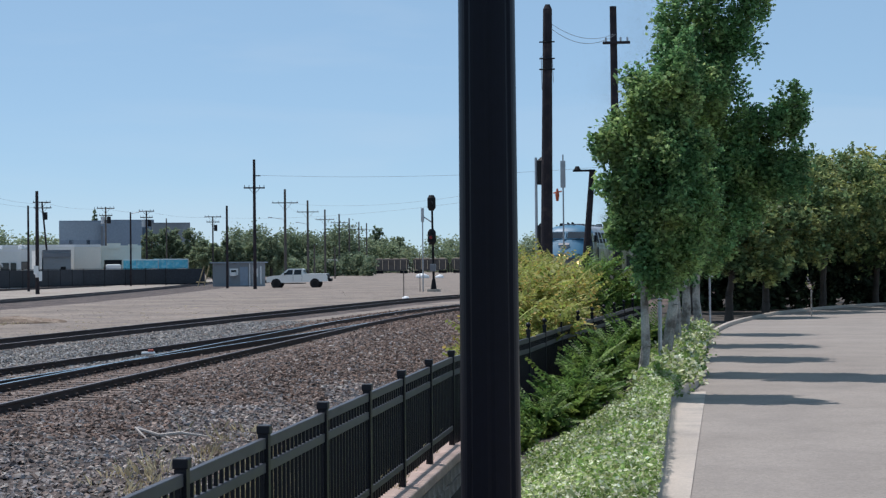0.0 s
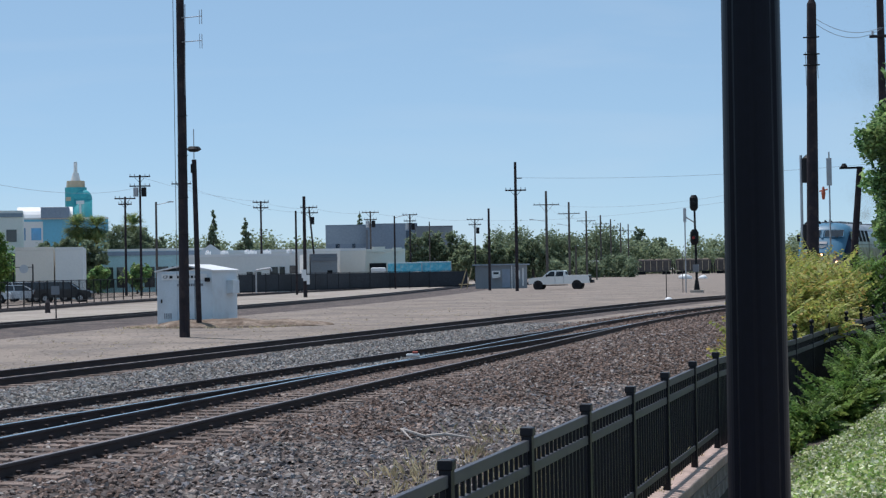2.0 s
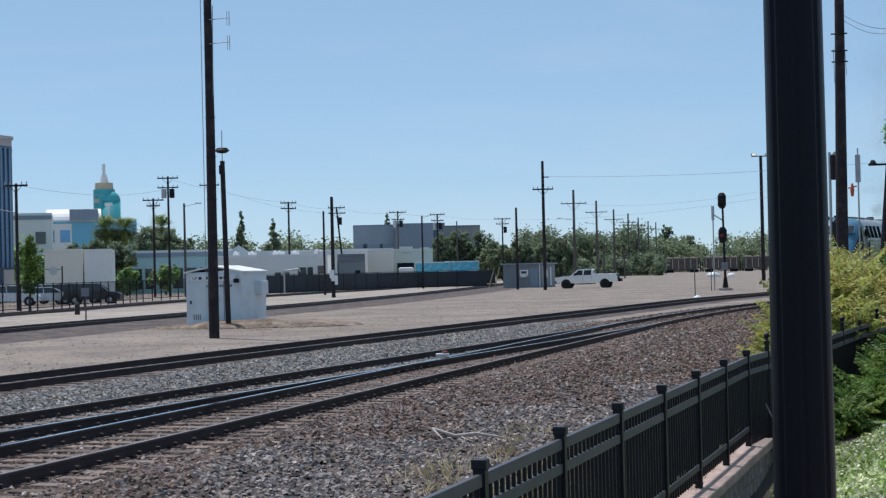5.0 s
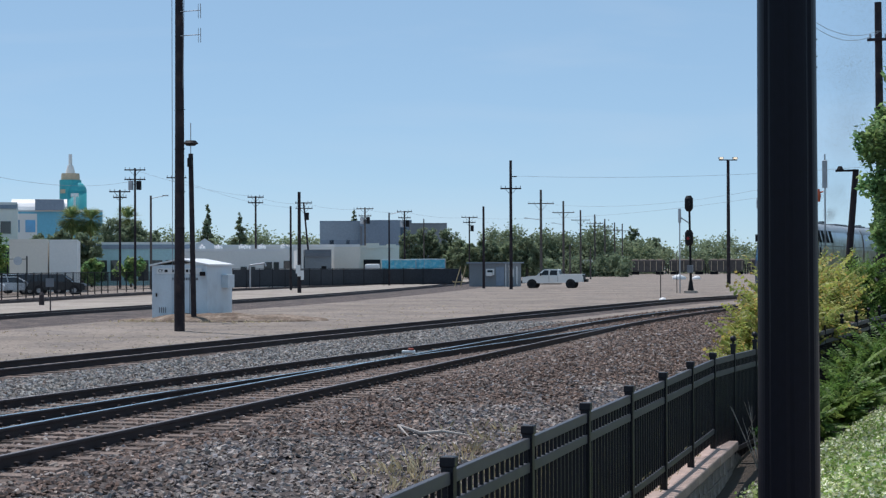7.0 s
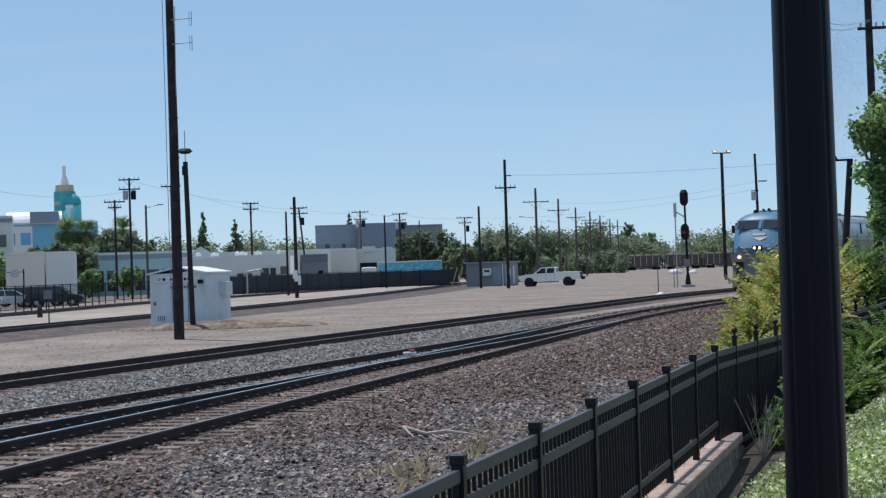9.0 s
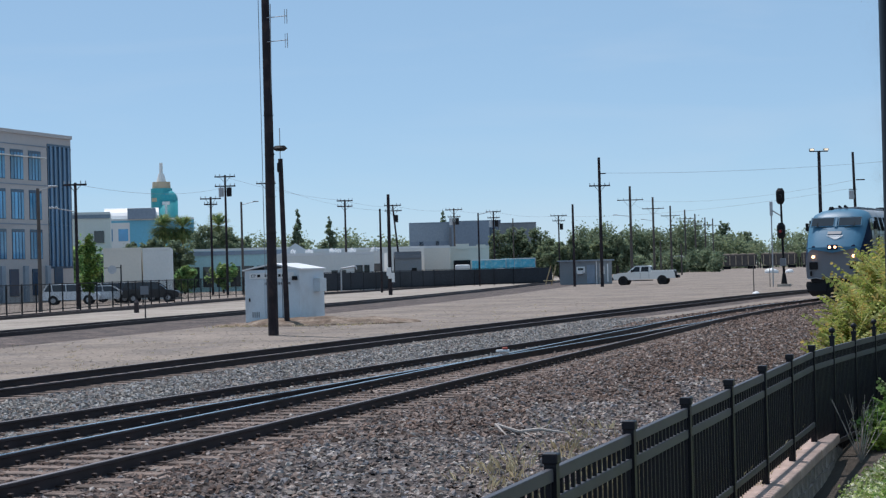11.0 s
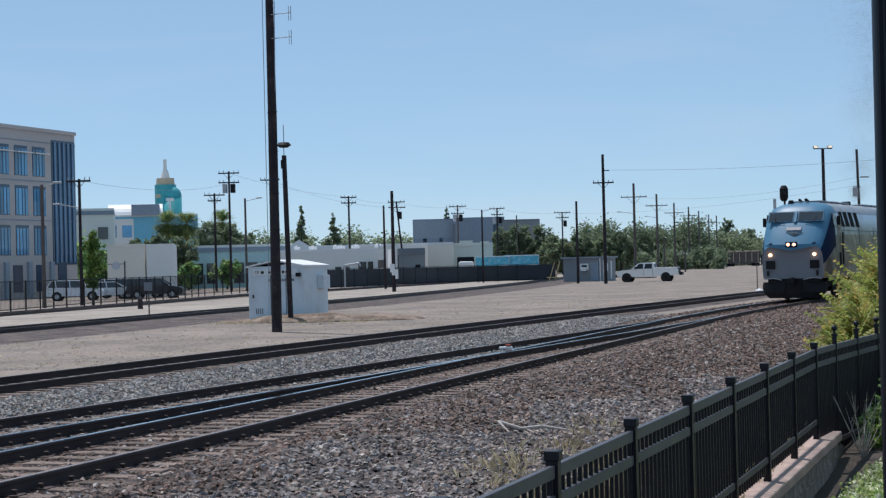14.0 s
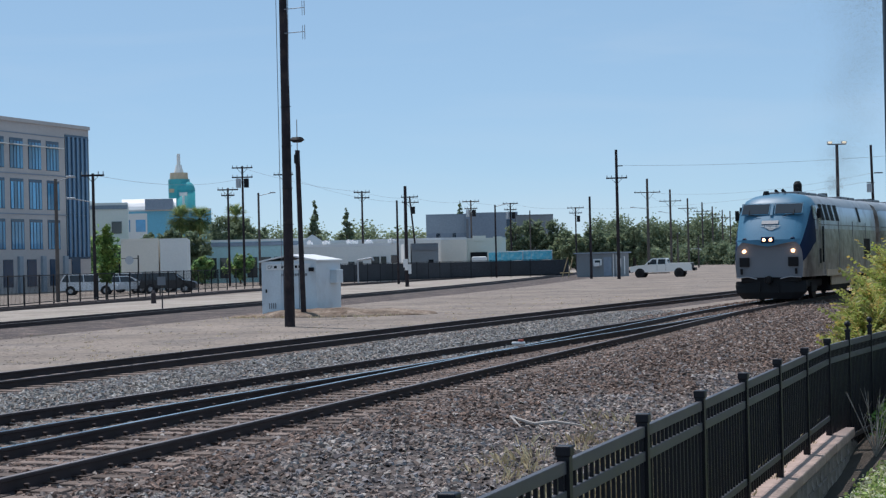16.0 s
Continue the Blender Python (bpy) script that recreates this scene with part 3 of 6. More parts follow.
def clump_points(clumps, count, seed, hollow=0.55, loose=0.10, per=14, shape=(1.0, 1.0, 1.0)):
    """Places inside a set of ellipsoid clumps (centre, radii), denser towards their skins and broken into twigs."""
    rng = np.random.default_rng(seed)
    vol = np.array([c[3] * c[4] * c[5] for c in clumps]) ** (2 / 3)
    out = []
    for c, k in zip(clumps, (count * vol / vol.sum()).astype(int)):
        twigs = max(6, k // per)
        u = rng.normal(size=(twigs, 3))
        u /= np.linalg.norm(u, axis=1)[:, None]
        r = hollow + (1.08 - hollow) * rng.random(twigs) ** 0.7
        T = u * r[:, None] * np.array(c[3:6]) + np.array(c[:3])
        w = rng.integers(0, twigs, k)
        out.append(T[w] + rng.normal(size=(k, 3)) * (loose * np.mean(c[3:6]) + 0.05) * np.array(shape))
    return np.concatenate(out)


def tree(label, at, trunk_h, r, clumps, count, size, leaf, bark, seed, lean=(0, 0), group=""):
    """A tapered trunk with limbs into each clump of the crown; clumps are in the tree's own space."""
    t = thing("tree", label, "tree", at, group=group)
    rng = random.Random(seed)
    bm = bmesh.new()
    z, p = 0.0, Vector((0, 0, -0.2))
    top = Vector((lean[0], lean[1], trunk_h))
    prev = p
    for i in range(1, 7):
        q = Vector((0, 0, -0.2)).lerp(top, i / 6) + Vector((rng.uniform(-0.05, 0.05), rng.uniform(-0.05, 0.05), 0))
        rod(bm, prev, q, r * (1.25 - 0.13 * (i - 1)) if i > 1 else r * 1.45, r * (1.25 - 0.13 * i), 9)
        prev = q
    for c in clumps:
        end = Vector(c[:3])
        start = Vector((0, 0, -0.2)).lerp(top, min(1.0, max(0.55, (end.z - 1.2) / max(trunk_h, 0.1))))
        mid = (start + end) / 2 + Vector((rng.uniform(-0.2, 0.2), rng.uniform(-0.2, 0.2), 0.15))
        rod(bm, start, mid, r * 0.42, r * 0.28, 6)
        rod(bm, mid, end, r * 0.28, r * 0.08, 6)
        for _ in range(3):
            tip = end + Vector((rng.uniform(-1, 1) * c[3], rng.uniform(-1, 1) * c[4], rng.uniform(-0.6, 1) * c[5])) * 0.8
            rod(bm, mid.lerp(end, 0.7), tip, r * 0.12, r * 0.03, 4)
    part("trunk", bm, bark, t)
    tufts = []
    for c in clumps:
        tufts.append((*c[:3], c[3] * 0.42, c[4] * 0.42, c[5] * 0.42))
        for _ in range(20):
            u = Vector((rng.gauss(0, 1), rng.gauss(0, 1), rng.gauss(0, 1))).normalized()
            k = rng.uniform(0.17, 0.33) * (c[3] + c[4] + c[5]) / 3
            d = rng.uniform(0.55, 1.05)
            tufts.append((c[0] + u.x * c[3] * d, c[1] + u.y * c[4] * d, c[2] + u.z * c[5] * d, k, k, k * 1.25))
    leaves("crown", clump_points(tufts, count, seed, 0.3, 0.16, 24, (0.9, 0.9, 1.3)), size, leaf, t, seed=seed, flat=0.5)
    return t


# two young street trees with tall crowns, then more behind them along the bed
tree("young broadleaf street tree with a dense green crown", (-0.47, 32.0, -0.42), 3.4, 0.085,
     [(0.35, 0, 2.6, 0.5, 0.8, 0.7), (0.1, 0.1, 3.4, 0.58, 0.9, 0.75), (0.65, 0, 3.5, 0.85, 0.9, 0.9), (-0.3, 0, 4.35, 0.5, 0.7, 0.6), (0.35, 0.2, 4.5, 0.95, 1.0, 0.8), (0.45, 0, 5.3, 0.65, 0.8, 0.7), (0.65, 0, 6.0, 0.4, 0.5, 0.6)],
     60000, 0.064, LEAF, BARK, 11, (0.15, 0), "street trees")
tree("tall street tree with a full green crown and a side limb", (-0.12, 38.5, -0.42), 5.2, 0.11,
     [(0.5, 0, 2.9, 1.0, 0.9, 0.8), (0.0, 0, 3.8, 1.0, 1.0, 0.9), (1.1, 0, 3.9, 1.2, 1.0, 1.0), (2.1, 0, 4.3, 0.9, 0.9, 0.7), (0.5, 0, 5.0, 1.25, 1.2, 1.0), (1.55, 0, 5.0, 1.0, 0.9, 0.8), (2.4, 0, 5.5, 0.7, 0.7, 0.4), (2.8, 0, 5.8, 0.45, 0.5, 0.4), (0.9, 0, 6.3, 1.05, 1.1, 1.0), (1.1, 0, 7.6, 1.15, 1.0, 1.0), (1.3, 0, 8.9, 1.1, 1.0, 1.0), (1.2, 0, 10.0, 0.9, 0.8, 0.8)],
     90000, 0.070, LEAF, BARK, 12, (0.7, 0), "street trees")
for k, (x, y, s) in enumerate(((0.15, 45.0, 1.0), (0.5, 52.0, 1.0), (0.95, 60.0, 0.95))):
    tree("street tree with a rounded green crown", (x, y, -0.42), 4.2, 0.13,
         [(0, 0, 3.2 * s, 1.2, 1.2, 0.9), (-0.6, 0, 4.2 * s, 1.2, 1.1, 0.9), (0.8, 0, 4.4 * s, 1.3, 1.2, 1.0), (0.1, 0, 5.5 * s, 1.3, 1.2, 1.0), (0.4, 0, 6.6 * s, 1.0, 1.0, 0.9)],
         17000, 0.10, LEAF, BARK, 20 + k, (0.1, 0), "street trees")
# the dark row where the drive bends
for k, (x, y, h, w) in enumerate(((2.6, 78, 6.0, 2.6), (4.6, 86, 7.4, 3.4), (7.8, 92.5, 8.0, 3.8), (11.2, 99, 7.9, 4.0), (15.6, 105, 8.6, 4.4), (21.5, 112, 9.0, 4.6), (1.0, 91, 6.8, 2.8), (6.0, 101, 8.6, 3.8), (12.5, 113, 9.4, 4.6))):
    tree("dark spreading tree with yellowing tips over the drive", (x, y, -0.45), h * 0.62, 0.16,
         [(0, 0, h * 0.62, w * 0.95, w * 0.95, h * 0.10), (-w * 0.55, 0, h * 0.66, w * 0.65, w * 0.7, h * 0.11), (w * 0.6, 0, h * 0.68, w * 0.65, w * 0.7, h * 0.11), (0, -w * 0.5, h * 0.60, w * 0.85, w * 0.5, h * 0.10), (0, -w * 0.2, h * 0.80, w * 0.85, w * 0.75, h * 0.11), (w * 0.3, 0, h * 0.91, w * 0.55, w * 0.55, h * 0.09), (-w * 0.4, 0, h * 0.88, w * 0.5, w * 0.5, h * 0.09), (w * (0.5 - 0.13 * (k % 4)), -w * 0.5, h * (0.40 + 0.03 * (k % 3)), w * 0.55, w * 0.4, h * 0.11), (-w * (0.1 + 0.15 * (k % 3)), -w * 0.3, h * (0.46 - 0.05 * (k % 2)), w * 0.5, w * 0.4, h * 0.10)],
         16500, 0.17, LEAFD, BARKD, 40 + k, (0.2, 0), "trees at the bend")


# thicket that closes the view behind the bend; deep shade is in its leaf colour
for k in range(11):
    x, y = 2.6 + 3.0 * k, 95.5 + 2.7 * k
    tree("dense thicket under the trees at the bend, leaves darkened for shade", (x, y, -0.45), 2.6, 0.1,
         [(0, 0, 1.0, 2.6, 1.3, 1.3), (0.6, 0, 2.8, 2.3, 1.3, 1.4), (-0.8, 0, 4.4, 2.0, 1.2, 1.3)], 8000, 0.24, LEAF_SHADED, BARKD, 140 + k, (0, 0), "trees at the bend")


def fronds(name, spots, material, label, seed, length=0.8, parent=None, category="shrub", kind=""):
    """Feathered leaves: a drooping rib with leaflets in pairs at each spot (place, heading, rise)."""
    rng = random.Random(seed)
    V, F = [], []
    for x, y, z, heading, rise in spots:
        L = length * rng.uniform(0.6, 1.2)
        d = Vector((math.cos(heading), math.sin(heading), 0))
        roll = rng.uniform(-1.0, 1.0)
        s = Vector((-d.y * math.cos(roll), d.x * math.cos(roll), math.sin(roll)))
        k = 9
        for i in range(k):
            u = (i + 1) / k
            c = Vector((x, y, z)) + d * (L * u) + Vector((0, 0, L * (rise * u - 0.42 * u * u)))
            w = 0.17 * L * (1.1 - u * 0.75) + 0.02
            for side in (-1, 1):
                tip = c + s * side * w * 1.25 + d * w * 0.6 + Vector((0, 0, -0.35 * w))
                a = d * 0.040 + Vector((0, 0, 0.012))
                n = len(V)
                m = c.lerp(tip, 0.5)
                V += [tuple(c), tuple(m + a), tuple(tip), tuple(m - a)]
                F.append((n, n + 1, n + 2, n + 3))
        n = len(V)
        e = Vector((x, y, z)) + d * L + Vector((0, 0, L * (rise - 0.42)))
        h = Vector((x, y, z)) + d * (L * 0.5) + Vector((0, 0, L * (rise * 0.5 - 0.105)))
        t = s * 0.008
        V += [(x - t.x, y - t.y, z), (x + t.x, y + t.y, z), tuple(h + t), tuple(h - t), tuple(e)]
        F += [(n, n + 1, n + 2, n + 3), (n + 3, n + 2, n + 4)]
    ob = new(name, from_arrays(name, V, F, material))
    ob.parent = parent
    return tagged(ob, label, category if not parent else "", kind=kind)


def shrub(at, radius, height, count, material, seed, label):
    t = thing("shrub", label, "shrub", at, group="shrubs along the fence")
    rng = random.Random(seed)
    bm = bmesh.new()
    spots = []
    per = 9
    for k in range(max(8, count // per)):
        a, lean = rng.uniform(0, 6.28), rng.random() ** 0.6
        foot = Vector((0.12 * math.cos(a), 0.12 * math.sin(a), -0.1))
        tip = Vector((math.cos(a) * radius * lean, math.sin(a) * radius * lean, height * (1 - 0.36 * lean * lean) * rng.uniform(0.62, 1.0)))
        bend = foot.lerp(tip, 0.55) + Vector((0, 0, 0.12 * height))
        rod(bm, foot, bend, 0.020, 0.013, 5)
        rod(bm, bend, tip, 0.013, 0.005, 5)
        for j in range(per):
            u = rng.random() ** 0.75
            p = bend.lerp(tip, u)
            turn = a + 2.4 * j + rng.uniform(-0.5, 0.5)
            spots.append((p.x, p.y, p.z, turn, rng.uniform(0.1, 0.9) + 0.9 * u * u))
    part("stem", bm, BARKD, t)
    fronds("foliage", spots, material, "", seed, 0.34 + 0.36 * min(1.0, radius), t)
    return t


rng = random.Random(8)
for k, (x, y, r, h, m) in enumerate(((-3.3, 32.7, 0.38, 0.62, LEAFY), (-3.25, 34.6, 0.5, 1.05, LEAFY), (-3.15, 36.5, 0.75, 1.5, LEAFY), (-3.0, 38.8, 0.85, 1.8, LEAFY), (-3.2, 41.0, 0.95, 2.0, LEAFY), (-3.3, 43.2, 0.95, 2.15, LEAFY), (-3.2, 46.0, 1.1, 2.2, LEAFY), (-3.0, 47.5, 1.0, 2.2, LEAFY), (-2.9, 51.0, 1.1, 2.2, LEAFG), (-3.2, 51.0, 1.1, 2.3, LEAFY), (-1.8, 56.0, 1.1, 2.2, LEAFG), (-3.6, 56.0, 1.2, 2.3, LEAFY))):
    shrub((x, y, gz(x, y)), r, h - gz(x, y) * 0.8, 300, m, 60 + k, "feathery yellow-green shrub leaning over a black fence" if m is LEAFY else "feathery fresh green shrub beside a black fence")
for k, (x, y, r, h) in enumerate(((-2.0, 28.4, 0.30, 0.42), (-1.75, 29.8, 0.38, 0.6), (-1.5, 31.0, 0.48, 0.8), (-1.35, 33.0, 0.4, 1.05), (-1.25, 34.6, 0.5, 1.3), (-1.05, 37.0, 0.5, 1.35), (-0.85, 40.0, 0.55, 1.4), (-0.5, 45.0, 0.6, 1.4))):
    shrub((x, y, gz(x, y)), r * 0.85, h * 0.72, 110, LEAFG, 80 + k, "low feathery green shrub in the planted bed")


def ground_cover():
    """The leafy ground cover that fills the bed, over low mounds of leaves."""
    rng = np.random.default_rng(5)
    n = 105000
    y = 6 + 26 * rng.random(n) ** 0.8
    kx = np.interp(y, [p[0] for p in KERB], [p[1] for p in KERB])
    x0 = np.where(y < 23, -2.3, -2.3 + (y - 23) * 0.12)
    x = x0 + (kx + 0.15 - x0) * rng.random(n) ** 0.8
    u = (x - x0) / (kx - x0)
    mound = 0.05 + 0.10 * np.sin(x * 4.1 + 0.8 * np.sin(y * 2.3)) * np.sin(y * 3.1) + 0.06 * np.sin(x * 9) * np.sin(y * 8)
    base = -0.95 + 0.76 * np.clip(u * 1.2, 0, 1)
    z = base + np.maximum(mound, 0) + 0.20 * rng.random(n) ** 2
    leaves("ground_cover", np.stack([x, y, z], 1), 0.037, COVER, None, "bright variegated leafy ground cover in a kerbed bed", 5, "stuff", "ground cover")


ground_cover()
for k, (y, r) in enumerate(((31.4, 0.34), (33.2, 0.42), (35.2, 0.46), (37.4, 0.48), (39.8, 0.5), (42.4, 0.5), (45.4, 0.55), (48.6, 0.55), (52.5, 0.6), (57.0, 0.6))):
    x = curve_x(KERB, y) - r * 0.85
    t = thing("low_bush", "low rounded yellow-green bush along the kerb", "bush", (x, y, -0.45), group="bushes along the kerb")
    part("stem", R(((0, 0, -0.1), (0, 0, 0.25), 0.02)), BARKD, t)
    leaves("foliage", clump_points([(0, 0, 0.27, r, r * 1.9, 0.30)], 2600, 90 + k, 0.6), 0.075, COVER, t, seed=90 + k)


def stones(name, label, x, y, z, size, material, seed, flat=0.75, tip=0.55):
    """Tumbled angular stones, one at each place: blocks with a smaller, skewed top, turned and tipped at random."""
    rng = np.random.default_rng(seed)
    n = len(x)
    base = np.array([(-1, -1, -0.6), (1, -1, -0.6), (1, 1, -0.6), (-1, 1, -0.6), (-0.62, -0.62, 0.8), (0.62, -0.62, 0.8), (0.62, 0.62, 0.8), (-0.62, 0.62, 0.8)], float)
    quad = np.array([(0, 1, 5, 4), (1, 2, 6, 5), (2, 3, 7, 6), (3, 0, 4, 7), (4, 5, 6, 7)])
    V = base[None] + rng.normal(size=(n, 8, 3)) * 0.26
    V = V * np.stack([rng.uniform(0.75, 1.55, n), rng.uniform(0.5, 1.0, n), flat * rng.uniform(0.55, 1.15, n)], 1)[:, None, :]
    for u, v, lim in ((1, 2, tip), (0, 2, tip), (0, 1, 3.15)):
        a = rng.uniform(-lim, lim, n)
        c, sn = np.cos(a)[:, None], np.sin(a)[:, None]
        p, q = V[..., u].copy(), V[..., v].copy()
        V[..., u], V[..., v] = p * c - q * sn, p * sn + q * c
    W = (V * size[:, None, None] + np.stack([x, y, z], 1)[:, None, :]).reshape(-1, 3)
    Q = (quad[None] + (np.arange(n) * 8)[:, None, None]).reshape(-1, 4)
    tagged(new(name, from_arrays(name, W.tolist(), Q.tolist(), material)), label, "ballast", kind="stuff")


def scatter_stones():
    """Loose ballast over the slope and between the rails, browner along the worn track and towards the curve."""
    rng = np.random.default_rng(7)
    n = 96000
    y = 9.5 + 56 * rng.random(n) ** 1.4
    x = -16.6 + 13.3 * rng.random(n)
    size = rng.uniform(0.016, 0.036, n) * (1 + 0.007 * (y - 10))
    z = np.array([gz(a, b) for a, b in zip(x, y)]) + 0.016 + 0.012 * rng.random(n)
    z = np.where(x < -8.2, 0.012, z)
    rail = np.interp(y, [p[0] for p in MAIN], [p[1] for p in MAIN])
    off = x - rail
    edge = 1.9 + 0.5 * np.sin(y * 0.9) + np.clip((y - 16) * 0.14, 0, 5.5)
    near = (off > -1.3) & (off < edge) & (rng.random(n) < 0.78)
    pale = (off < -1.3) & (rng.random(n) < 0.85)
    ties = (np.abs(off) < 1.35) & (rng.random(n) < 0.2)
    for mask, m, label, k in ((~near & ~pale & ~ties, STONE, "loose angular grey and brown ballast stones", 1), (near & ~ties, STONEB, "rust-stained ballast stones along the worn rails", 2), (pale & ~near & ~ties, STONEG, "pale grey crushed stone between the tracks", 3)):
        stones("loose_ballast", label, x[mask], y[mask], z[mask], size[mask], m, 70 + k)
    n = 9000
    y = 56 + 42 * rng.random(n) ** 1.3
    x = np.array([curve_x(MAIN, v) for v in y]) - 2.4 + 8.0 * rng.random(n)
    keep = x < -3.6
    stones("loose_ballast", "rust-brown ballast stones along the curve", x[keep], y[keep], np.array([gz(a, b) + 0.03 for a, b in zip(x[keep], y[keep])]), rng.uniform(0.03, 0.055, int(keep.sum())), STONEB, 75)
    # grit and small stones over the open yard
    n = 11000
    y = 34 + 150 * rng.random(n) ** 1.5
    far = np.interp(y, [p[0] for p in FAR], [p[1] for p in FAR])
    x = far - 2.2 - (20 + 0.10 * y) * rng.random(n)
    yard = np.interp(y, [p[0] for p in YARD1], [p[1] for p in YARD1])
    keep = x > yard - 0.8
    stones("loose_grit", "scattered pale and dark grit on the dirt of the yard", x[keep], y[keep], np.full(int(keep.sum()), 0.004), (rng.uniform(0.014, 0.034, n) * (1 + 0.002 * y))[keep], GRIT, 77, 0.2, 0.08)


scatter_stones()


# ---- the locomotive ----
def build_locomotive():
    t = thing("locomotive", "silver and blue diesel passenger locomotive with lit headlights", "locomotive")
    prof = [(1.50, 0.95), (1.52, 1.35), (1.54, 1.85), (1.54, 2.35), (1.53, 2.85), (1.50, 3.35), (1.42, 3.80), (1.26, 4.08), (0.98, 4.22), (0.55, 4.30), (0.0, 4.32)]
    st = [(0.0, 0.87, 2.42), (0.16, 0.91, 2.66), (0.42, 0.945, 3.04), (0.68, 0.97, 3.36), (1.12, 0.992, 3.92), (1.36, 1.0, 4.12), (1.70, 1.0, 4.25), (2.3, 1.0, 4.32), (5.0, 1.0, 4.32), (8.0, 1.0, 4.32), (11.0, 1.0, 4.32), (13.5, 1.0, 4.32), (15.3, 1.0, 4.32), (15.55, 0.96, 4.25)]
    bm = bmesh.new()
    rings = []
    for y, w, zt in st:
        k = (zt - 0.95) / (4.32 - 0.95)
        bow = 0.10 * (1 - min(1, y / 1.6))
        half = []
        for x, z in prof:
            zz = 0.95 + (z - 0.95) * k if zt < 4.3 else z
            half.append((x * w, zz, bow * (1 - (x / 1.54) ** 2)))
        ring = [bm.verts.new((x, y - b + 0.10 * (abs(x) / 1.54) ** 3 * (1 if y < 1.7 else 0), z)) for x, z, b in half] + [bm.verts.new((-x, y - b + 0.10 * (abs(x) / 1.54) ** 3 * (1 if y < 1.7 else 0), z)) for x, z, b in half[-2::-1]]
        rings.append(ring)
    m = len(prof)
    for r0, r1, (y0, _, z0) in zip(rings[:-1], rings[1:], st[:-1]):
        n = len(r0)
        for i in range(n):
            j = (i + 1) % n
            f = bm.faces.new((r0[i], r0[j], r1[j], r1[i]))
            mid = min(i, n - 2 - i) if i < n - 1 else -1
            f.material_index = 0
            if mid >= 6:
                f.material_index = 1 if y0 < 2.2 else 4
            elif mid >= 3 and y0 < 1.6:
                f.material_index = 3
            # upper side takes the colour with the sky reflection painted in
            elif mid >= 4:
                f.material_index = 6
    # nose: grey below the blue slope
    n = len(rings[0])
    for i in range(m - 1):
        a, b, c, d = rings[0][i], rings[0][i + 1], rings[0][n - 2 - i], rings[0][n - 1 - i]
        f = bm.faces.new((a, b, c, d)) if i < m - 2 else bm.faces.new((a, b, d))
        f.material_index = 5
    f = bm.faces.new(rings[-1])
    bmesh.ops.recalc_face_normals(bm, faces=bm.faces)
    body = part("body", bm, [SILVER, BLUE, ROOFM, NAVY, ROOFM, GREYN, UPPER_SKY], t, smooth=True)
    body.data.set_sharp_from_angle(angle=radians(38))
    bm = bmesh.new()
    top, low = [], []
    for i in range(13):
        x = -1.30 + 2.60 * i / 12
        y = -0.10 * (1 - (x / 1.54) ** 2) + 0.10 * (abs(x) / 1.54) ** 3 - 0.012
        top.append(bm.verts.new((x, y + 0.02, 2.44)))
        low.append(bm.verts.new((x, y, 2.16 + 0.24 * abs(x) / 1.30)))
    for i in range(12):
        bm.faces.new((low[i], low[i + 1], top[i + 1], top[i]))
    part("nose_chevron", bm, BLUE, body)
    # windscreens on the slope
    slope = math.atan2(3.92 - 3.36, 1.12 - 0.68)
    for sx in (-1, 1):
        part("windscreen_frame", B(((sx * 0.66, 0.852, 3.655), (1.17, 0.03, 0.58), 0, 0.03, 0, Matrix.Rotation(-(math.pi / 2 - slope), 4, "X"))), BLUE, body)
        bm = B(((sx * 0.66, 0.842, 3.66), (1.08, 0.03, 0.50), 0, 0.02, 0, Matrix.Rotation(-(math.pi / 2 - slope), 4, "X")))
        ws = part("windscreen", bm, GLASS, body, "dark windscreen")
        part("wiper", R(((sx * 0.9, 0.66, 3.46), (sx * 0.45, 0.60, 3.36), 0.012), ((sx * 0.9, 0.80, 3.64), (sx * 0.9, 0.62, 3.42), 0.014)), DARK, ws)
    part("windscreen_pillar", B(((0, 0.80, 3.64), (0.12, 0.05, 0.62), 0, 0.01, 0, Matrix.Rotation(-(math.pi / 2 - slope), 4, "X"))), BLUE, body)
    hb = part("headlight_box", B(((0, -0.115, 2.43), (0.52, 0.09, 0.24), 0, 0.03)), NAVY, body)
    for sx in (-0.13, 0.13):
        part("headlight", R(((sx, -0.13, 2.43), (sx, -0.18, 2.43), 0.065, 0.065, 16)), LAMPW, hb, "lit round headlight")
    for sx in (-0.97, 0.97):
        part("ditch_light", R(((sx, 0.05, 1.99), (sx, -0.05, 1.99), 0.07, 0.07, 16)), LAMPW, body, "lit round ditch light")
        part("marker_light", R(((sx * 0.98, 0.12, 2.44), (sx * 0.98, 0.0, 2.40), 0.10, 0.10, 14)), NAVY, body, "dark round marker light")
        part("step_recess", B(((sx, 0.0, 1.56), (0.40, 0.06, 0.36), 0, 0.02)), DARK, body, "dark square recess")
        part("nose_grab_iron", R(((sx * 1.12, -0.03, 1.08), (sx * 1.12, -0.06, 1.30), 0.05)), DARK, body)
    # emblem: a plain pale arrowhead under a board
    lean = Matrix.Rotation(-0.62, 4, "X")
    part("number_board", B(((0, 0.385, 3.12), (0.66, 0.03, 0.17), 0, 0, 0, Matrix.Rotation(-0.7, 4, "X"))), CONCB, body, "pale blank board")
    bm = bmesh.new()
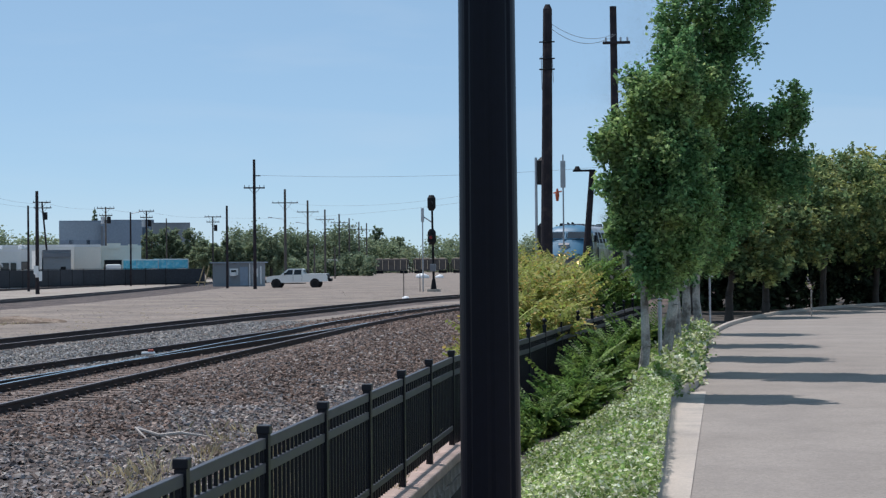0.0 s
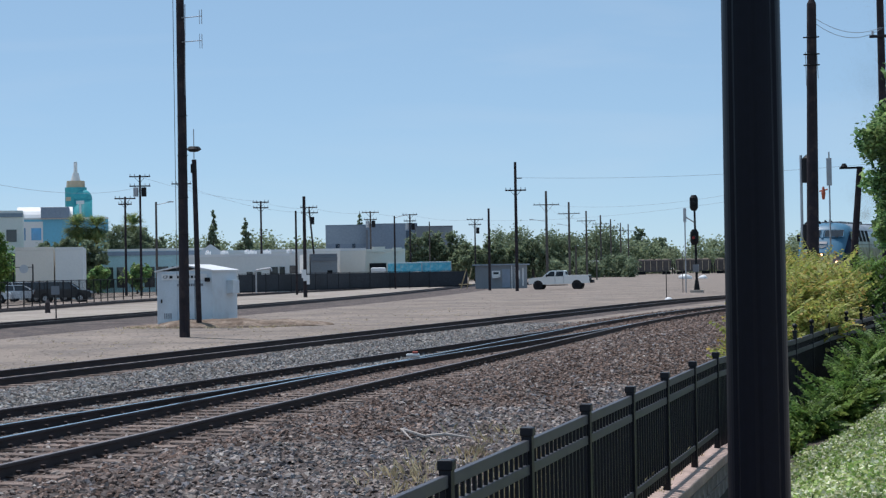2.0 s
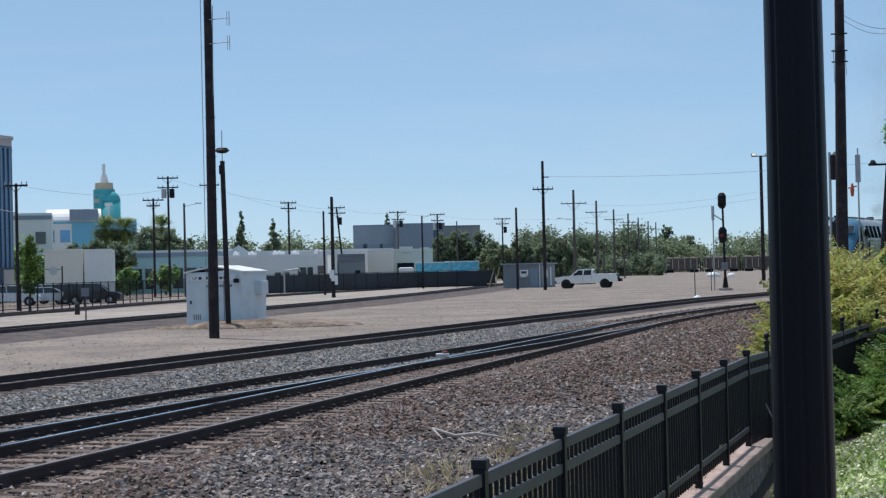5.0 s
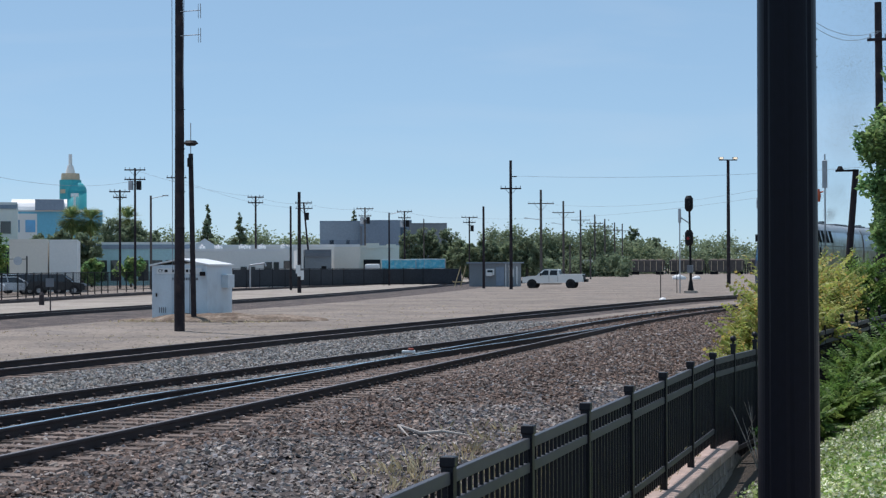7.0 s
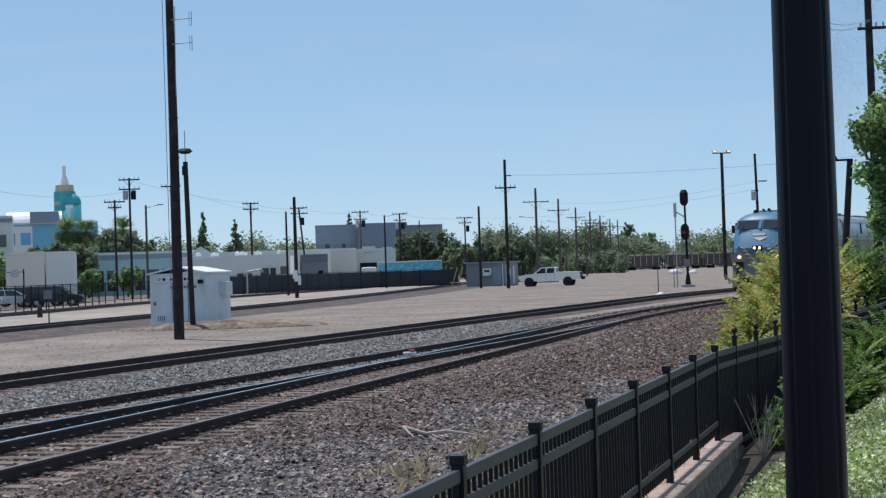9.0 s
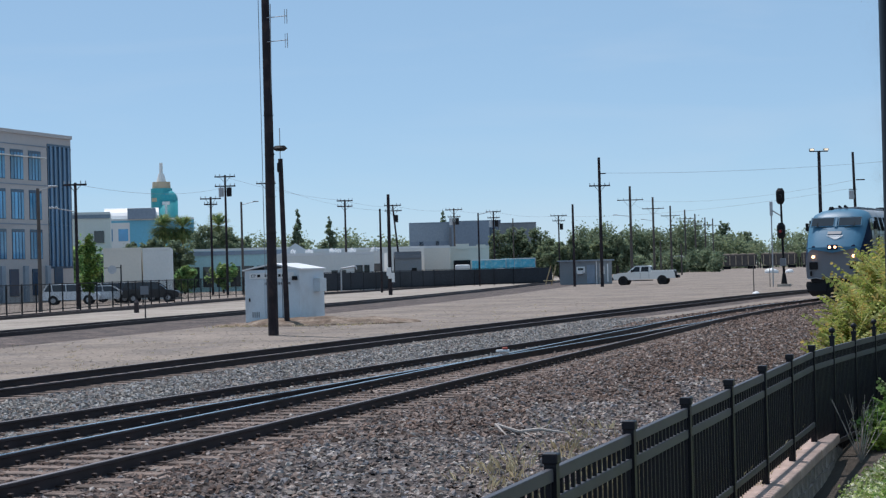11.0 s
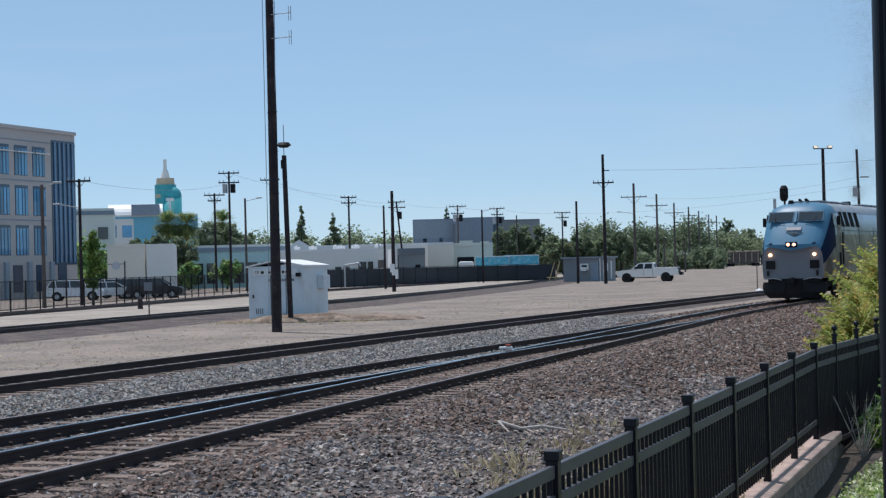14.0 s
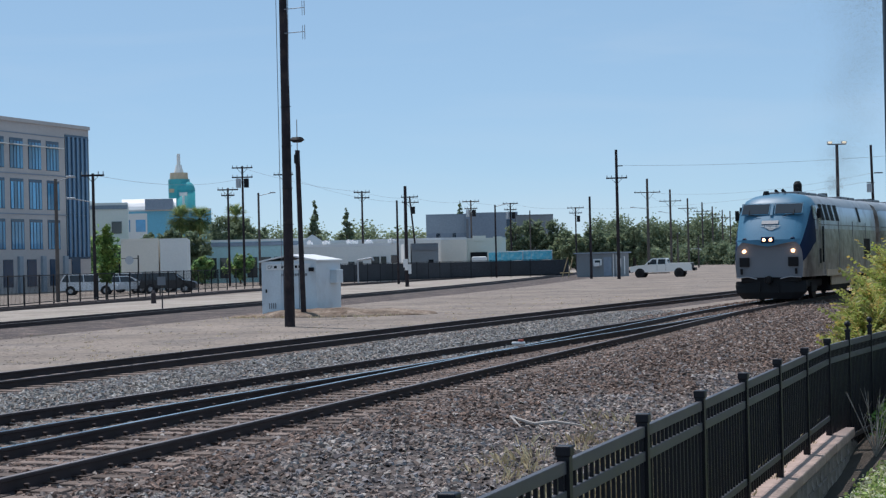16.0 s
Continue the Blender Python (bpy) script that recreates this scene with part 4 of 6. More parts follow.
    for pts in (((-0.40, 0.10), (0.40, 0.10), (0.40, 0.05), (-0.30, 0.05)), ((-0.26, 0.03), (0.38, 0.03), (0.10, -0.14), (0.0, -0.14))):
        lo = [bm.verts.new(Vector((0.02, 0.238, 2.92)) + lean @ Vector((x, 0.0, z))) for x, z in pts]
        bm.faces.new(lo)
    bmesh.ops.solidify(bm, geom=bm.faces[:], thickness=0.02)
    part("emblem", bm, WHITEP, body, "pale winged arrowhead emblem")
    # pilot, coupler
    bm = B(((0, 0.36, 0.92), (2.3, 0.5, 0.34), 0, 0.04))
    rows = []
    for z, half, y0 in ((0.80, 1.40, 0.10), (0.62, 1.42, 0.04), (0.36, 1.36, -0.02), (0.10, 1.12, 0.02)):
        rows.append([bm.verts.new((half * u, y0 + 0.22 * abs(u) ** 3, z)) for u in (-1, -0.7, -0.35, 0, 0.35, 0.7, 1)] + [bm.verts.new((half, 0.55, z)), bm.verts.new((-half, 0.55, z))])
    for lo, hi in zip(rows[:-1], rows[1:]):
        for i in range(9):
            bm.faces.new((lo[i], lo[(i + 1) % 9], hi[(i + 1) % 9], hi[i]))
    bm.faces.new(rows[0]), bm.faces.new(rows[-1][::-1])
    bmesh.ops.recalc_face_normals(bm, faces=bm.faces)
    part("pilot", bm, DARK, t, "black snow-plough pilot")
    cp = bmesh.new()
    box(cp, (0, -0.05, 0.86), (0.24, 0.62, 0.24), 0, 0.05)
    box(cp, (0.07, -0.36, 0.86), (0.16, 0.18, 0.30), 0, 0.05)
    part("coupler", cp, DARK, t)
    for sx in (-0.85, 0.85):
        part("uncoupling_lever", R(((sx, 0.0, 0.98), (sx * 0.55, -0.10, 0.90), 0.02), ((sx, 0.0, 0.98), (sx * 1.5, 0.0, 0.94), 0.02)), STEEL, t)
        part("air_hose", R(((sx * 0.4, 0.0, 0.8), (sx * 0.45, -0.05, 0.35), 0.03)), DARK, t)
    # sides
    for sx in (-1, 1):
        bx = sx * 1.535
        part("cab_window", B(((sx * 1.475, 1.75, 3.50), (0.05, 0.60, 0.56), 0, 0.015, 0, Matrix.Rotation(-sx * 0.10, 4, "Y"))), GLASS, body)
        dr = part("cab_door", B(((bx, 2.42, 2.45), (0.03, 0.50, 2.3), 0, 0.008)), SILVER, body)
        part("door_window", B(((sx * 1.535, 2.42, 3.25), (0.03, 0.30, 0.5), 0, 0.01)), GLASS, dr)
        part("grab_rail", R(((sx * 1.60, 2.76, 1.5), (sx * 1.60, 2.76, 2.95), 0.035)), DARK, dr)
        for y, w in ((3.12, 0.62), (4.05, 0.72), (5.05, 0.72), (6.12, 0.72), (11.2, 0.46)):
            bm = bmesh.new()
            quad = [(sx * (1.535 if z < 3.5 else 1.425), yy, z) for yy, z in ((y - w / 2 + 0.13, 3.20), (y + w / 2 + 0.13, 3.20), (y + w / 2 - 0.13, 3.86), (y - w / 2 - 0.13, 3.86))]
            bm.faces.new([bm.verts.new(p) for p in quad])
            bmesh.ops.solidify(bm, geom=bm.faces[:], thickness=0.03)
            part("vent", bm, DARK, body, "dark slanted vent below the roof edge")
        for k in range(4):
            part("louvre", B(((bx, 12.35 + 0.36 * k, 2.0), (0.05, 0.30, 0.95), 0, 0.01)), DARK, body, "dark louvred grille")
        part("louvre", B(((bx, 2.42, 1.75), (0.06, 0.34, 0.6), 0, 0.01)), DARK, body)
        for k in range(4):
            part("panel_seam", B(((bx + sx * 0.004, 3.3 + k * 3.1, 2.1), (0.02, 0.02, 2.2))), GREYN, body)
        part("waist_seam", B(((sx * 1.537, 9.0, 3.02), (0.02, 13.0, 0.03))), GREYN, body)
        part("sill_band", B(((sx * 1.515, 9.6, 1.05), (0.04, 11.6, 0.26), 0, 0.01)), TAN, body, "tan sill")
        part("mirror", B(((sx * 1.66, 1.75, 3.45), (0.16, 0.06, 0.4), 0, 0.02)), DARK, body)
        part("side_skirt", B(((sx * 1.36, 7.9, 0.74), (0.06, 5.0, 0.42), 0, 0.01)), TAN, t)
    part("fuel_tank", B(((0, 7.9, 0.62), (2.5, 4.6, 0.7), 0, 0.1)), DARK, t)
    # roof gear
    part("horn", R(((0.2, 2.4, 4.38), (0.2, 1.9, 4.42), 0.03, 0.07, 10), ((-0.1, 2.4, 4.38), (-0.1, 1.95, 4.42), 0.03, 0.06, 10)), DARK, t)
    part("antenna_dome", R(((-0.5, 2.0, 4.22), (-0.5, 2.0, 4.42), 0.16, 0.10, 12)), DARK, t)
    for k, y in enumerate((3.6, 5.6, 7.8, 12.4, 14.2)):
        part("roof_hatch", B(((0, y, 4.34), (1.3, 1.4, 0.12), 0, 0.03)), GREYN, t)
    part("exhaust_stack", R(((0.1, 10.3, 4.3), (0.1, 10.3, 4.52), 0.22, 0.20, 14)), DARK, t)
    # trucks and wheels
    for y in (3.2, 12.7):
        tr = part("truck_frame", B(((0.98, y, 0.66), (0.16, 3.6, 0.30), 0, 0.05), ((-0.98, y, 0.66), (0.16, 3.6, 0.30), 0, 0.05), ((0, y, 0.62), (1.9, 0.5, 0.26), 0, 0.03), ((1.06, y, 0.5), (0.10, 1.1, 0.42), 0, 0.04), ((-1.06, y, 0.5), (0.10, 1.1, 0.42), 0, 0.04)), DARK, t)
        for dy in (-1.38, 1.38):
            w = part("wheelset", R(((-0.80, y + dy, 0.51), (-0.66, y + dy, 0.51), 0.51, 0.51, 24), ((0.66, y + dy, 0.51), (0.80, y + dy, 0.51), 0.51, 0.51, 24), ((-0.95, y + dy, 0.51), (0.95, y + dy, 0.51), 0.09, 0.09, 10)), RUST, tr)
    return t


locomotive = build_locomotive()
rear_locomotive = tagged(copy_thing(locomotive, Matrix()), "silver and blue diesel locomotive coupled tail to tail behind another")


def train_pose(y):
    """On the rails, its nose at y along the line."""
    a, b = y + 3.0, y + 13.0
    xa, xb = curve_x(MAIN, a), curve_x(MAIN, b)
    h = math.atan2(xb - xa, b - a)
    x0 = xa - 3.0 * math.tan(h)
    return pose(x0, y, 0.17, 0, 0, -math.degrees(h))


def rear_pose(y):
    """The second unit, turned about, its tail close behind the first one's."""
    a, b = y + 19.0, y + 29.0
    xa, xb = curve_x(MAIN, a), curve_x(MAIN, b)
    h = math.atan2(xb - xa, b - a)
    return pose(xb + 2.4 * math.tan(h), y + 31.4, 0.17, 0, 0, 180 - math.degrees(h))


for k, (x, y, r) in enumerate(((-2.3, 27.2, 0.30), (-2.2, 28.6, 0.34))):
    t = thing("low_bush", "low leafy weed in the bed at the wall's end", "bush", (x, y, gz(x, y)), group="weeds at the wall")
    part("stem", R(((0, 0, -0.1), (0, 0, 0.25), 0.015)), BARKD, t)
    leaves("foliage", clump_points([(0, 0, 0.22, r, r * 1.5, 0.24)], 1300, 190 + k, 0.3), 0.065, LEAFG, t, seed=190 + k)


# ---- yard things ----
def build_bungalow():
    t = thing("signal_bungalow", "white painted metal signal equipment cabin on bare dirt", "equipment cabin", (-29.1, 67.1, 0.0))
    w, d, h = 2.4, 2.6, 2.12
    body = part("body", B(((0, 0, 0.10 + h / 2), (w, d, h), 0, 0.02)), BUNG, t)
    for sx in (-1, 1):
        part("skid", B(((sx * (w / 2 - 0.2), 0, 0.05), (0.18, d, 0.14))), DARK, t)
    bm = bmesh.new()
    pts = [(-w / 2 - 0.08, h + 0.06), (0, h + 0.30), (w / 2 + 0.08, h + 0.06), (w / 2 + 0.08, h + 0.12), (0, h + 0.36), (-w / 2 - 0.08, h + 0.12)]
    a = [bm.verts.new((x, -d / 2 - 0.06, z)) for x, z in pts]
    b = [bm.verts.new((x, d / 2 + 0.06, z)) for x, z in pts]
    bm.faces.new(a), bm.faces.new(b[::-1])
    for i in range(6):
        bm.faces.new((a[i], b[i], b[(i + 1) % 6], a[(i + 1) % 6]))
    part("roof", bm, WHITEP, t)
    y = -d / 2 - 0.012
    door = part("door", B(((-0.72, y, 0.98), (0.82, 0.03, 1.72), 0, 0.008)), BUNG, t)
    part("handle", B(((-0.98, y - 0.03, 1.02), (0.05, 0.05, 0.14))), DARK, door)
    part("louvre", B(*[((-0.72 + 0.09 * (i - 1.5), y - 0.02, 0.42), (0.035, 0.02, 0.22)) for i in range(4)]), GREYN, door)
    part("sign_board", B(((0.0, y - 0.01, 1.98), (1.95, 0.03, 0.24))), WHITEP, t, "white name board with dark lettering bars")
    for z, size, paint, out in ((1.925, 0.17, DARK, 0.032), (1.605, 0.17, GREYN, 0.006)):
        word = bpy.data.curves.new("lettering", "FONT")
        word.body, word.size, word.extrude = "CP", size, 0.003
        word.materials.append(paint)
        wo = new("lettering", word)
        wo.parent = t
        wo.matrix_basis = pose(-0.90, y - out, z, 90, 0, 0)
    rng = random.Random(2)
    x = -0.56
    while x < 0.85:
        wd = rng.uniform(0.07, 0.13)
        part("lettering", B(((x, y - 0.03, 1.98), (wd, 0.006, 0.105))), DARK, t)
        x += wd + (0.05 if rng.random() < 0.75 else 0.17)
    x = -0.56
    while x < 0.95:
        wd = rng.uniform(0.06, 0.10)
        part("lettering", B(((x, y - 0.004, 1.66), (wd, 0.006, 0.10))), GREYN, t)
        x += wd + (0.035 if rng.random() < 0.75 else 0.13)
    part("wall_lamp", B(((1.02, y - 0.06, 1.86), (0.2, 0.14, 0.16), 0, 0.02)), DARK, t)
    part("air_conditioner", B(((w / 2 + 0.14, 0.5, 1.55), (0.30, 0.7, 0.55), 0, 0.02)), BUNG, t)
    part("panel_seam", B(((0.45, y + 0.005, 1.1), (0.03, 0.02, 1.9)), ((-0.22, y + 0.005, 1.1), (0.03, 0.02, 1.9))), GREYN, t)


build_bungalow()

bm = bmesh.new()
for cx, cy, a, b, h in ((-27.3, 65.3, 3.0, 1.7, 0.34), (-25.6, 66.2, 2.6, 1.8, 0.26), (-29.0, 65.4, 2.6, 1.2, 0.16)):
    bmesh.ops.create_uvsphere(bm, u_segments=40, v_segments=20, radius=1.0, matrix=Matrix.Translation((cx, cy, -0.03)) @ Matrix.Diagonal((a, b, h, 1)))
for v in bm.verts:
    v.co.z += 0.06 * noise.noise(v.co * 1.3) + 0.03 * noise.noise(v.co * 4.0)
solid("dirt_mound", bm, MOUND, "low mound of bare brown dirt beside a cabin", "mound", kind="structure", smooth=True)

m = thing("radio_mast", "tall dark wooden pole carrying dipole antennas", "radio mast", (-24.07, 54.4, 0))
part("pole", R(((0, 0, -0.3), (0.02, 0, 7.0), 0.175, 0.15, 12), ((0.02, 0, 7.0), (0.0, 0, 15.5), 0.15, 0.11, 12)), WOOD, m)
part("conduit", R(((-0.20, -0.1, 2.0), (-0.20, -0.1, 15.0), 0.012), ((0.2, -0.12, 8.0), (0.24, -0.12, 11.0), 0.015)), WIRE, m)
for z in (10.55, 9.75):
    ant = part("antenna", R(((0.1, -0.1, z), (0.82, -0.1, z + 0.02), 0.014)), STEEL, m)
    part("dipole", R(((0.82, -0.1, z - 0.24), (0.82, -0.1, z + 0.24), 0.014), ((0.74, -0.1, z - 0.24), (0.74, -0.1, z + 0.24), 0.010)), STEEL, ant)
for z in (3.4, 4.6, 6.0, 7.3):
    part("step_bolt", R(((-0.1, -0.14, z), (0.3, -0.2, z), 0.012)), DARK, m)

m = thing("yard_light_pole", "dark wooden pole with a round lamp head", "light pole", (-27.83, 64.3, 0))
part("pole", R(((0, 0, -0.2), (-0.12, 0, 6.55), 0.11, 0.095, 10)), WOOD, m)
part("lamp_head", R(((-0.12, 0, 6.95), (-0.12, 0, 7.06), 0.30, 0.20, 16), ((-0.12, 0, 6.86), (-0.12, 0, 6.95), 0.16, 0.30, 16)), DARK, m)
part("whip", R(((-0.12, 0, 6.5), (-0.12, 0, 7.75), 0.02)), STEEL, m)
part("switch_box", B(((-0.10, -0.14, 6.2), (0.18, 0.12, 0.35), 0, 0.02)), DARK, m)


def utility_pole(at, top, arms=(), lean=0.0, r=0.14, turn=20.0, cans=0, lamp=None, material=None, label="dark wooden utility pole with crossarms", name="utility_pole", group="utility poles"):
    """A pole with crossarms (height, half length), insulators, transformer cans and a lamp arm."""
    t = thing(name, label, "utility pole", (at[0], at[1], 0), turn, group)
    mt = material or WOOD
    part("pole", R(((0, 0, -0.3), (lean, 0, top), r, r * 0.75, 9)), mt, t)
    for z, half in arms:
        x = lean * z / top
        arm = part("crossarm", B(((x, -r, z), (2 * half, 0.10, 0.13), 0, 0.01)), mt, t)
        for k in (-0.92, -0.5, 0.5, 0.92):
            part("insulator", R(((x + half * k, -r, z + 0.05), (x + half * k, -r, z + 0.28), 0.05, 0.035, 6)), STEEL, arm)
        part("brace", R(((x - half * 0.5, -r - 0.05, z - 0.05), (x, -r, z - half * 0.6), 0.02), ((x + half * 0.5, -r - 0.05, z - 0.05), (x, -r, z - half * 0.6), 0.02)), mt, t)
    for k in range(cans):
        s = -1 if k % 2 else 1
        part("transformer", R(((s * 0.42 + lean, -0.2, top - 2.3), (s * 0.42 + lean, -0.2, top - 1.35), 0.27, 0.27, 12)), STEEL if k else DARK, t)
    if lamp:
        dx, z = lamp
        part("lamp_arm", R(((lean * z / top, 0, z - 0.3), (dx, -0.2, z), 0.035)), STEEL, t)
        part("lamp_head", B(((dx, -0.2, z), (0.6, 0.25, 0.12), 0, 0.03)), STEEL, t)
    return t


utility_pole((-62.4, 108.4), 8.7, ((8.55, 0.8),), lamp=(-1.5, 7.0), r=0.13)
utility_pole((-61.0, 101.2), 8.0, (), 0.0, lamp=(1.0, 8.1), material=WOODG, label="grey wooden pole with a street lamp arm", name="street_lamp")
utility_pole((-81.0, 172.0), 12.7, ((12.5, 1.1), (11.5, 1.1)), cans=2)
utility_pole((-82.4, 171.3), 10.4, ((10.2, 1.1), (9.6, 0.7)))
utility_pole((-77.4, 168.1), 9.6, (), lamp=(1.5, 9.6), material=WOODG, label="grey pole with a street lamp arm", name="street_lamp")
utility_pole((-81.1, 182.9), 12.4, ((12.2, 1.1),), cans=1)
utility_pole((-76.7, 195.6), 10.6, ((10.45, 0.95), (9.8, 0.9)))
utility_pole((-59.0, 159.5), 8.0, (), r=0.12, label="plain dark wooden pole", name="wooden_pole")
hp = utility_pole((-51.4, 141.0), 8.5, (), r=0.17, label="stout dark pole with a small white sign", name="wooden_pole")
part("sign", B(((-0.1, -0.2, 2.0), (0.4, 0.03, 0.7)), ((0.25, -0.2, 1.5), (0.25, 0.03, 0.8))), WHITEP, hp)
part("collar", R(((0, 0, 1.4), (0, 0, 1.9), 0.18, 0.18, 10)), WHITEP, hp)
utility_pole((-77.3, 216.7), 10.6, ((10.5, 1.1), (9.8, 1.1)), lean=-1.0, cans=1)
utility_pole((-76.9, 237.9), 10.6, ((10.4, 1.2), (9.4, 0.9)), cans=2, material=WOODG)
utility_pole((-61.9, 200.7), 8.6, (), lamp=(1.4, 8.7), r=0.12, label="dark pole with a lamp arm", name="street_lamp")
utility_pole((-74.5, 249.2), 10.4, ((10.3, 1.1), (9.4, 0.9)), cans=2)
utility_pole((-77.3, 269.2), 9.8, (), r=0.12, material=WOODG, label="thin grey wooden pole", name="wooden_pole")
utility_pole((-70.4, 271.1), 10.1, ((10.0, 1.3), (9.2, 1.0)), cans=1)
utility_pole((-43.4, 172.7), 8.2, (), r=0.14, label="plain dark wooden pole", name="wooden_pole")
pa = utility_pole((-38.9, 165.5), 12.3, ((9.6, 1.0),), r=0.17, turn=14, label="tall dark wooden pole with one long crossarm")
part("bracket", B(((0.25, -0.15, 10.75), (0.7, 0.08, 0.10))), WOOD, pa)
for x, y, h, a, lamp in ((-55.2, 254.1, 13.4, 1.9, (-2.2, 9.3)), (-62.0, 303.8, 13.6, 1.9, (-1.8, 9.8)), (-68.6, 353.4, 13.6, 1.9, None), (-73.1, 393.3, 13.9, 1.9, None), (-78.0, 433.1, 14.0, 1.9, None), (-82.5, 472.9, 14.1, 1.9, None), (-87.2, 512.7, 14.7, 1.9, None)):
    utility_pole((x, y), h, ((h - 2.0, a),), r=0.22, turn=14, lamp=lamp, material=WOODG, label="grey-brown utility pole in a row along the yard", group="row of yard poles")
for x, y, h in ((-52.5, 262, 12.4), (-57.5, 305, 12.6)):
    utility_pole((x, y), 5.5, (), r=0.15, label="rusty short pole at the yard's end", name="wooden_pole", material=WOODG)
fl = utility_pole((-23.6, 213.7), 14.8, (), r=0.24, label="tall dark pole with twin floodlights", name="floodlight_mast", group="")
part("crossarm", B(((0, 0, 14.8), (2.2, 0.14, 0.12))), DARK, fl)
for s in (-0.85, 0.85):
    hd = part("floodlight", B(((s, -0.02, 15.02), (0.62, 0.34, 0.26), 0, 0.05)), STEEL, fl)
    part("lens", B(((s, -0.21, 15.0), (0.44, 0.05, 0.20), 0, 0.02)), FLOOD, hd, "lit lens")
yp = utility_pole((-17.2, 189.2), 13.1, (), lean=-0.25, r=0.17, cans=0, label="dark pole with a transformer can", name="utility_pole")
part("transformer", R(((-0.55, -0.2, 8.2), (-0.55, -0.2, 9.1), 0.28, 0.28, 12)), STEEL, yp)
part("bracket", B(((0.45, -0.15, 10.2), (0.9, 0.1, 0.12))), WOOD, yp)
part("bracket", B(((-0.4, -0.15, 9.2), (0.8, 0.08, 0.08))), WOOD, yp)

# heavy poles by the curve
bp = thing("wooden_pole", "massive old dark wooden pole beside the curve", "utility pole", (-4.95, 74.8, -0.2))
part("pole", R(((-0.12, 0, -0.3), (0.05, 0, 13.0), 0.27, 0.19, 12), ((0.05, 0, 13.0), (0.05, 0, 13.2), 0.19, 0.10, 12)), WOOD, bp)
for z in (11.6, 10.9, 10.45):
    part("bolt", R(((-0.3, -0.2, z), (0.35, -0.2, z), 0.03)), DARK, bp)
part("wire_stub", R(((-0.20, -0.2, 9.6), (-0.22, -0.2, 11.0), 0.012), ((0.28, -0.15, 9.9), (0.24, -0.15, 10.9), 0.012)), WIRE, bp)
p2 = thing("utility_pole", "dark wooden pole with a bolted crossarm above the trees", "utility pole", (-2.4, 84.9, -0.3))
part("pole", R(((0.05, 0, -0.3), (-0.05, 0, 14.6), 0.22, 0.16, 10)), WOOD, p2)
part("crossarm", B(((0.1, -0.2, 12.85), (1.3, 0.12, 0.13), 0, 0.01)), WOOD, p2)
for x in (-0.4, 0.3, 0.62):
    part("insulator", R(((x, -0.2, 12.9), (x, -0.2, 13.1), 0.05)), STEEL, p2)
p3 = thing("utility_pole", "leaning dark wooden pole with a lamp bracket", "utility pole", (-3.72, 80.0, -0.3))
part("pole", R(((-0.15, 0, -0.3), (0.42, 0, 6.6), 0.17, 0.13, 10)), WOOD, p3)
part("lamp_arm", B(((0.05, -0.1, 6.55), (1.0, 0.10, 0.09))), DARK, p3)
part("lamp_head", R(((-0.25, -0.1, 6.6), (-0.25, -0.1, 6.75), 0.16, 0.08, 10)), DARK, p3)

# slender masts beside the curve
cm = thing("antenna_mast", "slim grey mast with a panel antenna and an orange float", "antenna mast", (-6.0, 99.5, 0))
part("mast", R(((0.25, 0, 0), (0.25, 0, 8.2), 0.05, 0.04, 8)), STEEL, cm)
part("panel", B(((0.25, -0.1, 7.1), (0.28, 0.14, 1.5), 0, 0.02)), STEEL, cm)
part("beacon", R(((-0.08, 0, 5.6), (-0.08, 0, 5.95), 0.07, 0.12, 10), ((-0.08, 0, 5.95), (-0.08, 0, 6.3), 0.12, 0.05, 10), ((-0.30, 0, 6.05), (0.16, 0, 6.15), 0.04, 0.04, 8)), mat("orange_plastic", (0.5, 0.10, 0.04), 0.5), cm)
cs = thing("signal_mast", "slim signal mast seen from behind with two black heads", "railway signal", (-5.98, 82.0, 0))
part("mast", R(((0, 0, 0), (0, 0, 7.0), 0.07, 0.06, 8)), STEEL, cs)
for z in (6.3, 3.3):
    part("signal_head", R(((0.35, 0, z - 0.55), (0.35, 0, z + 0.55), 0.30, 0.30, 14), ((0.35, 0, z + 0.55), (0.35, 0, z + 0.72), 0.30, 0.12, 14)), DARK, cs)


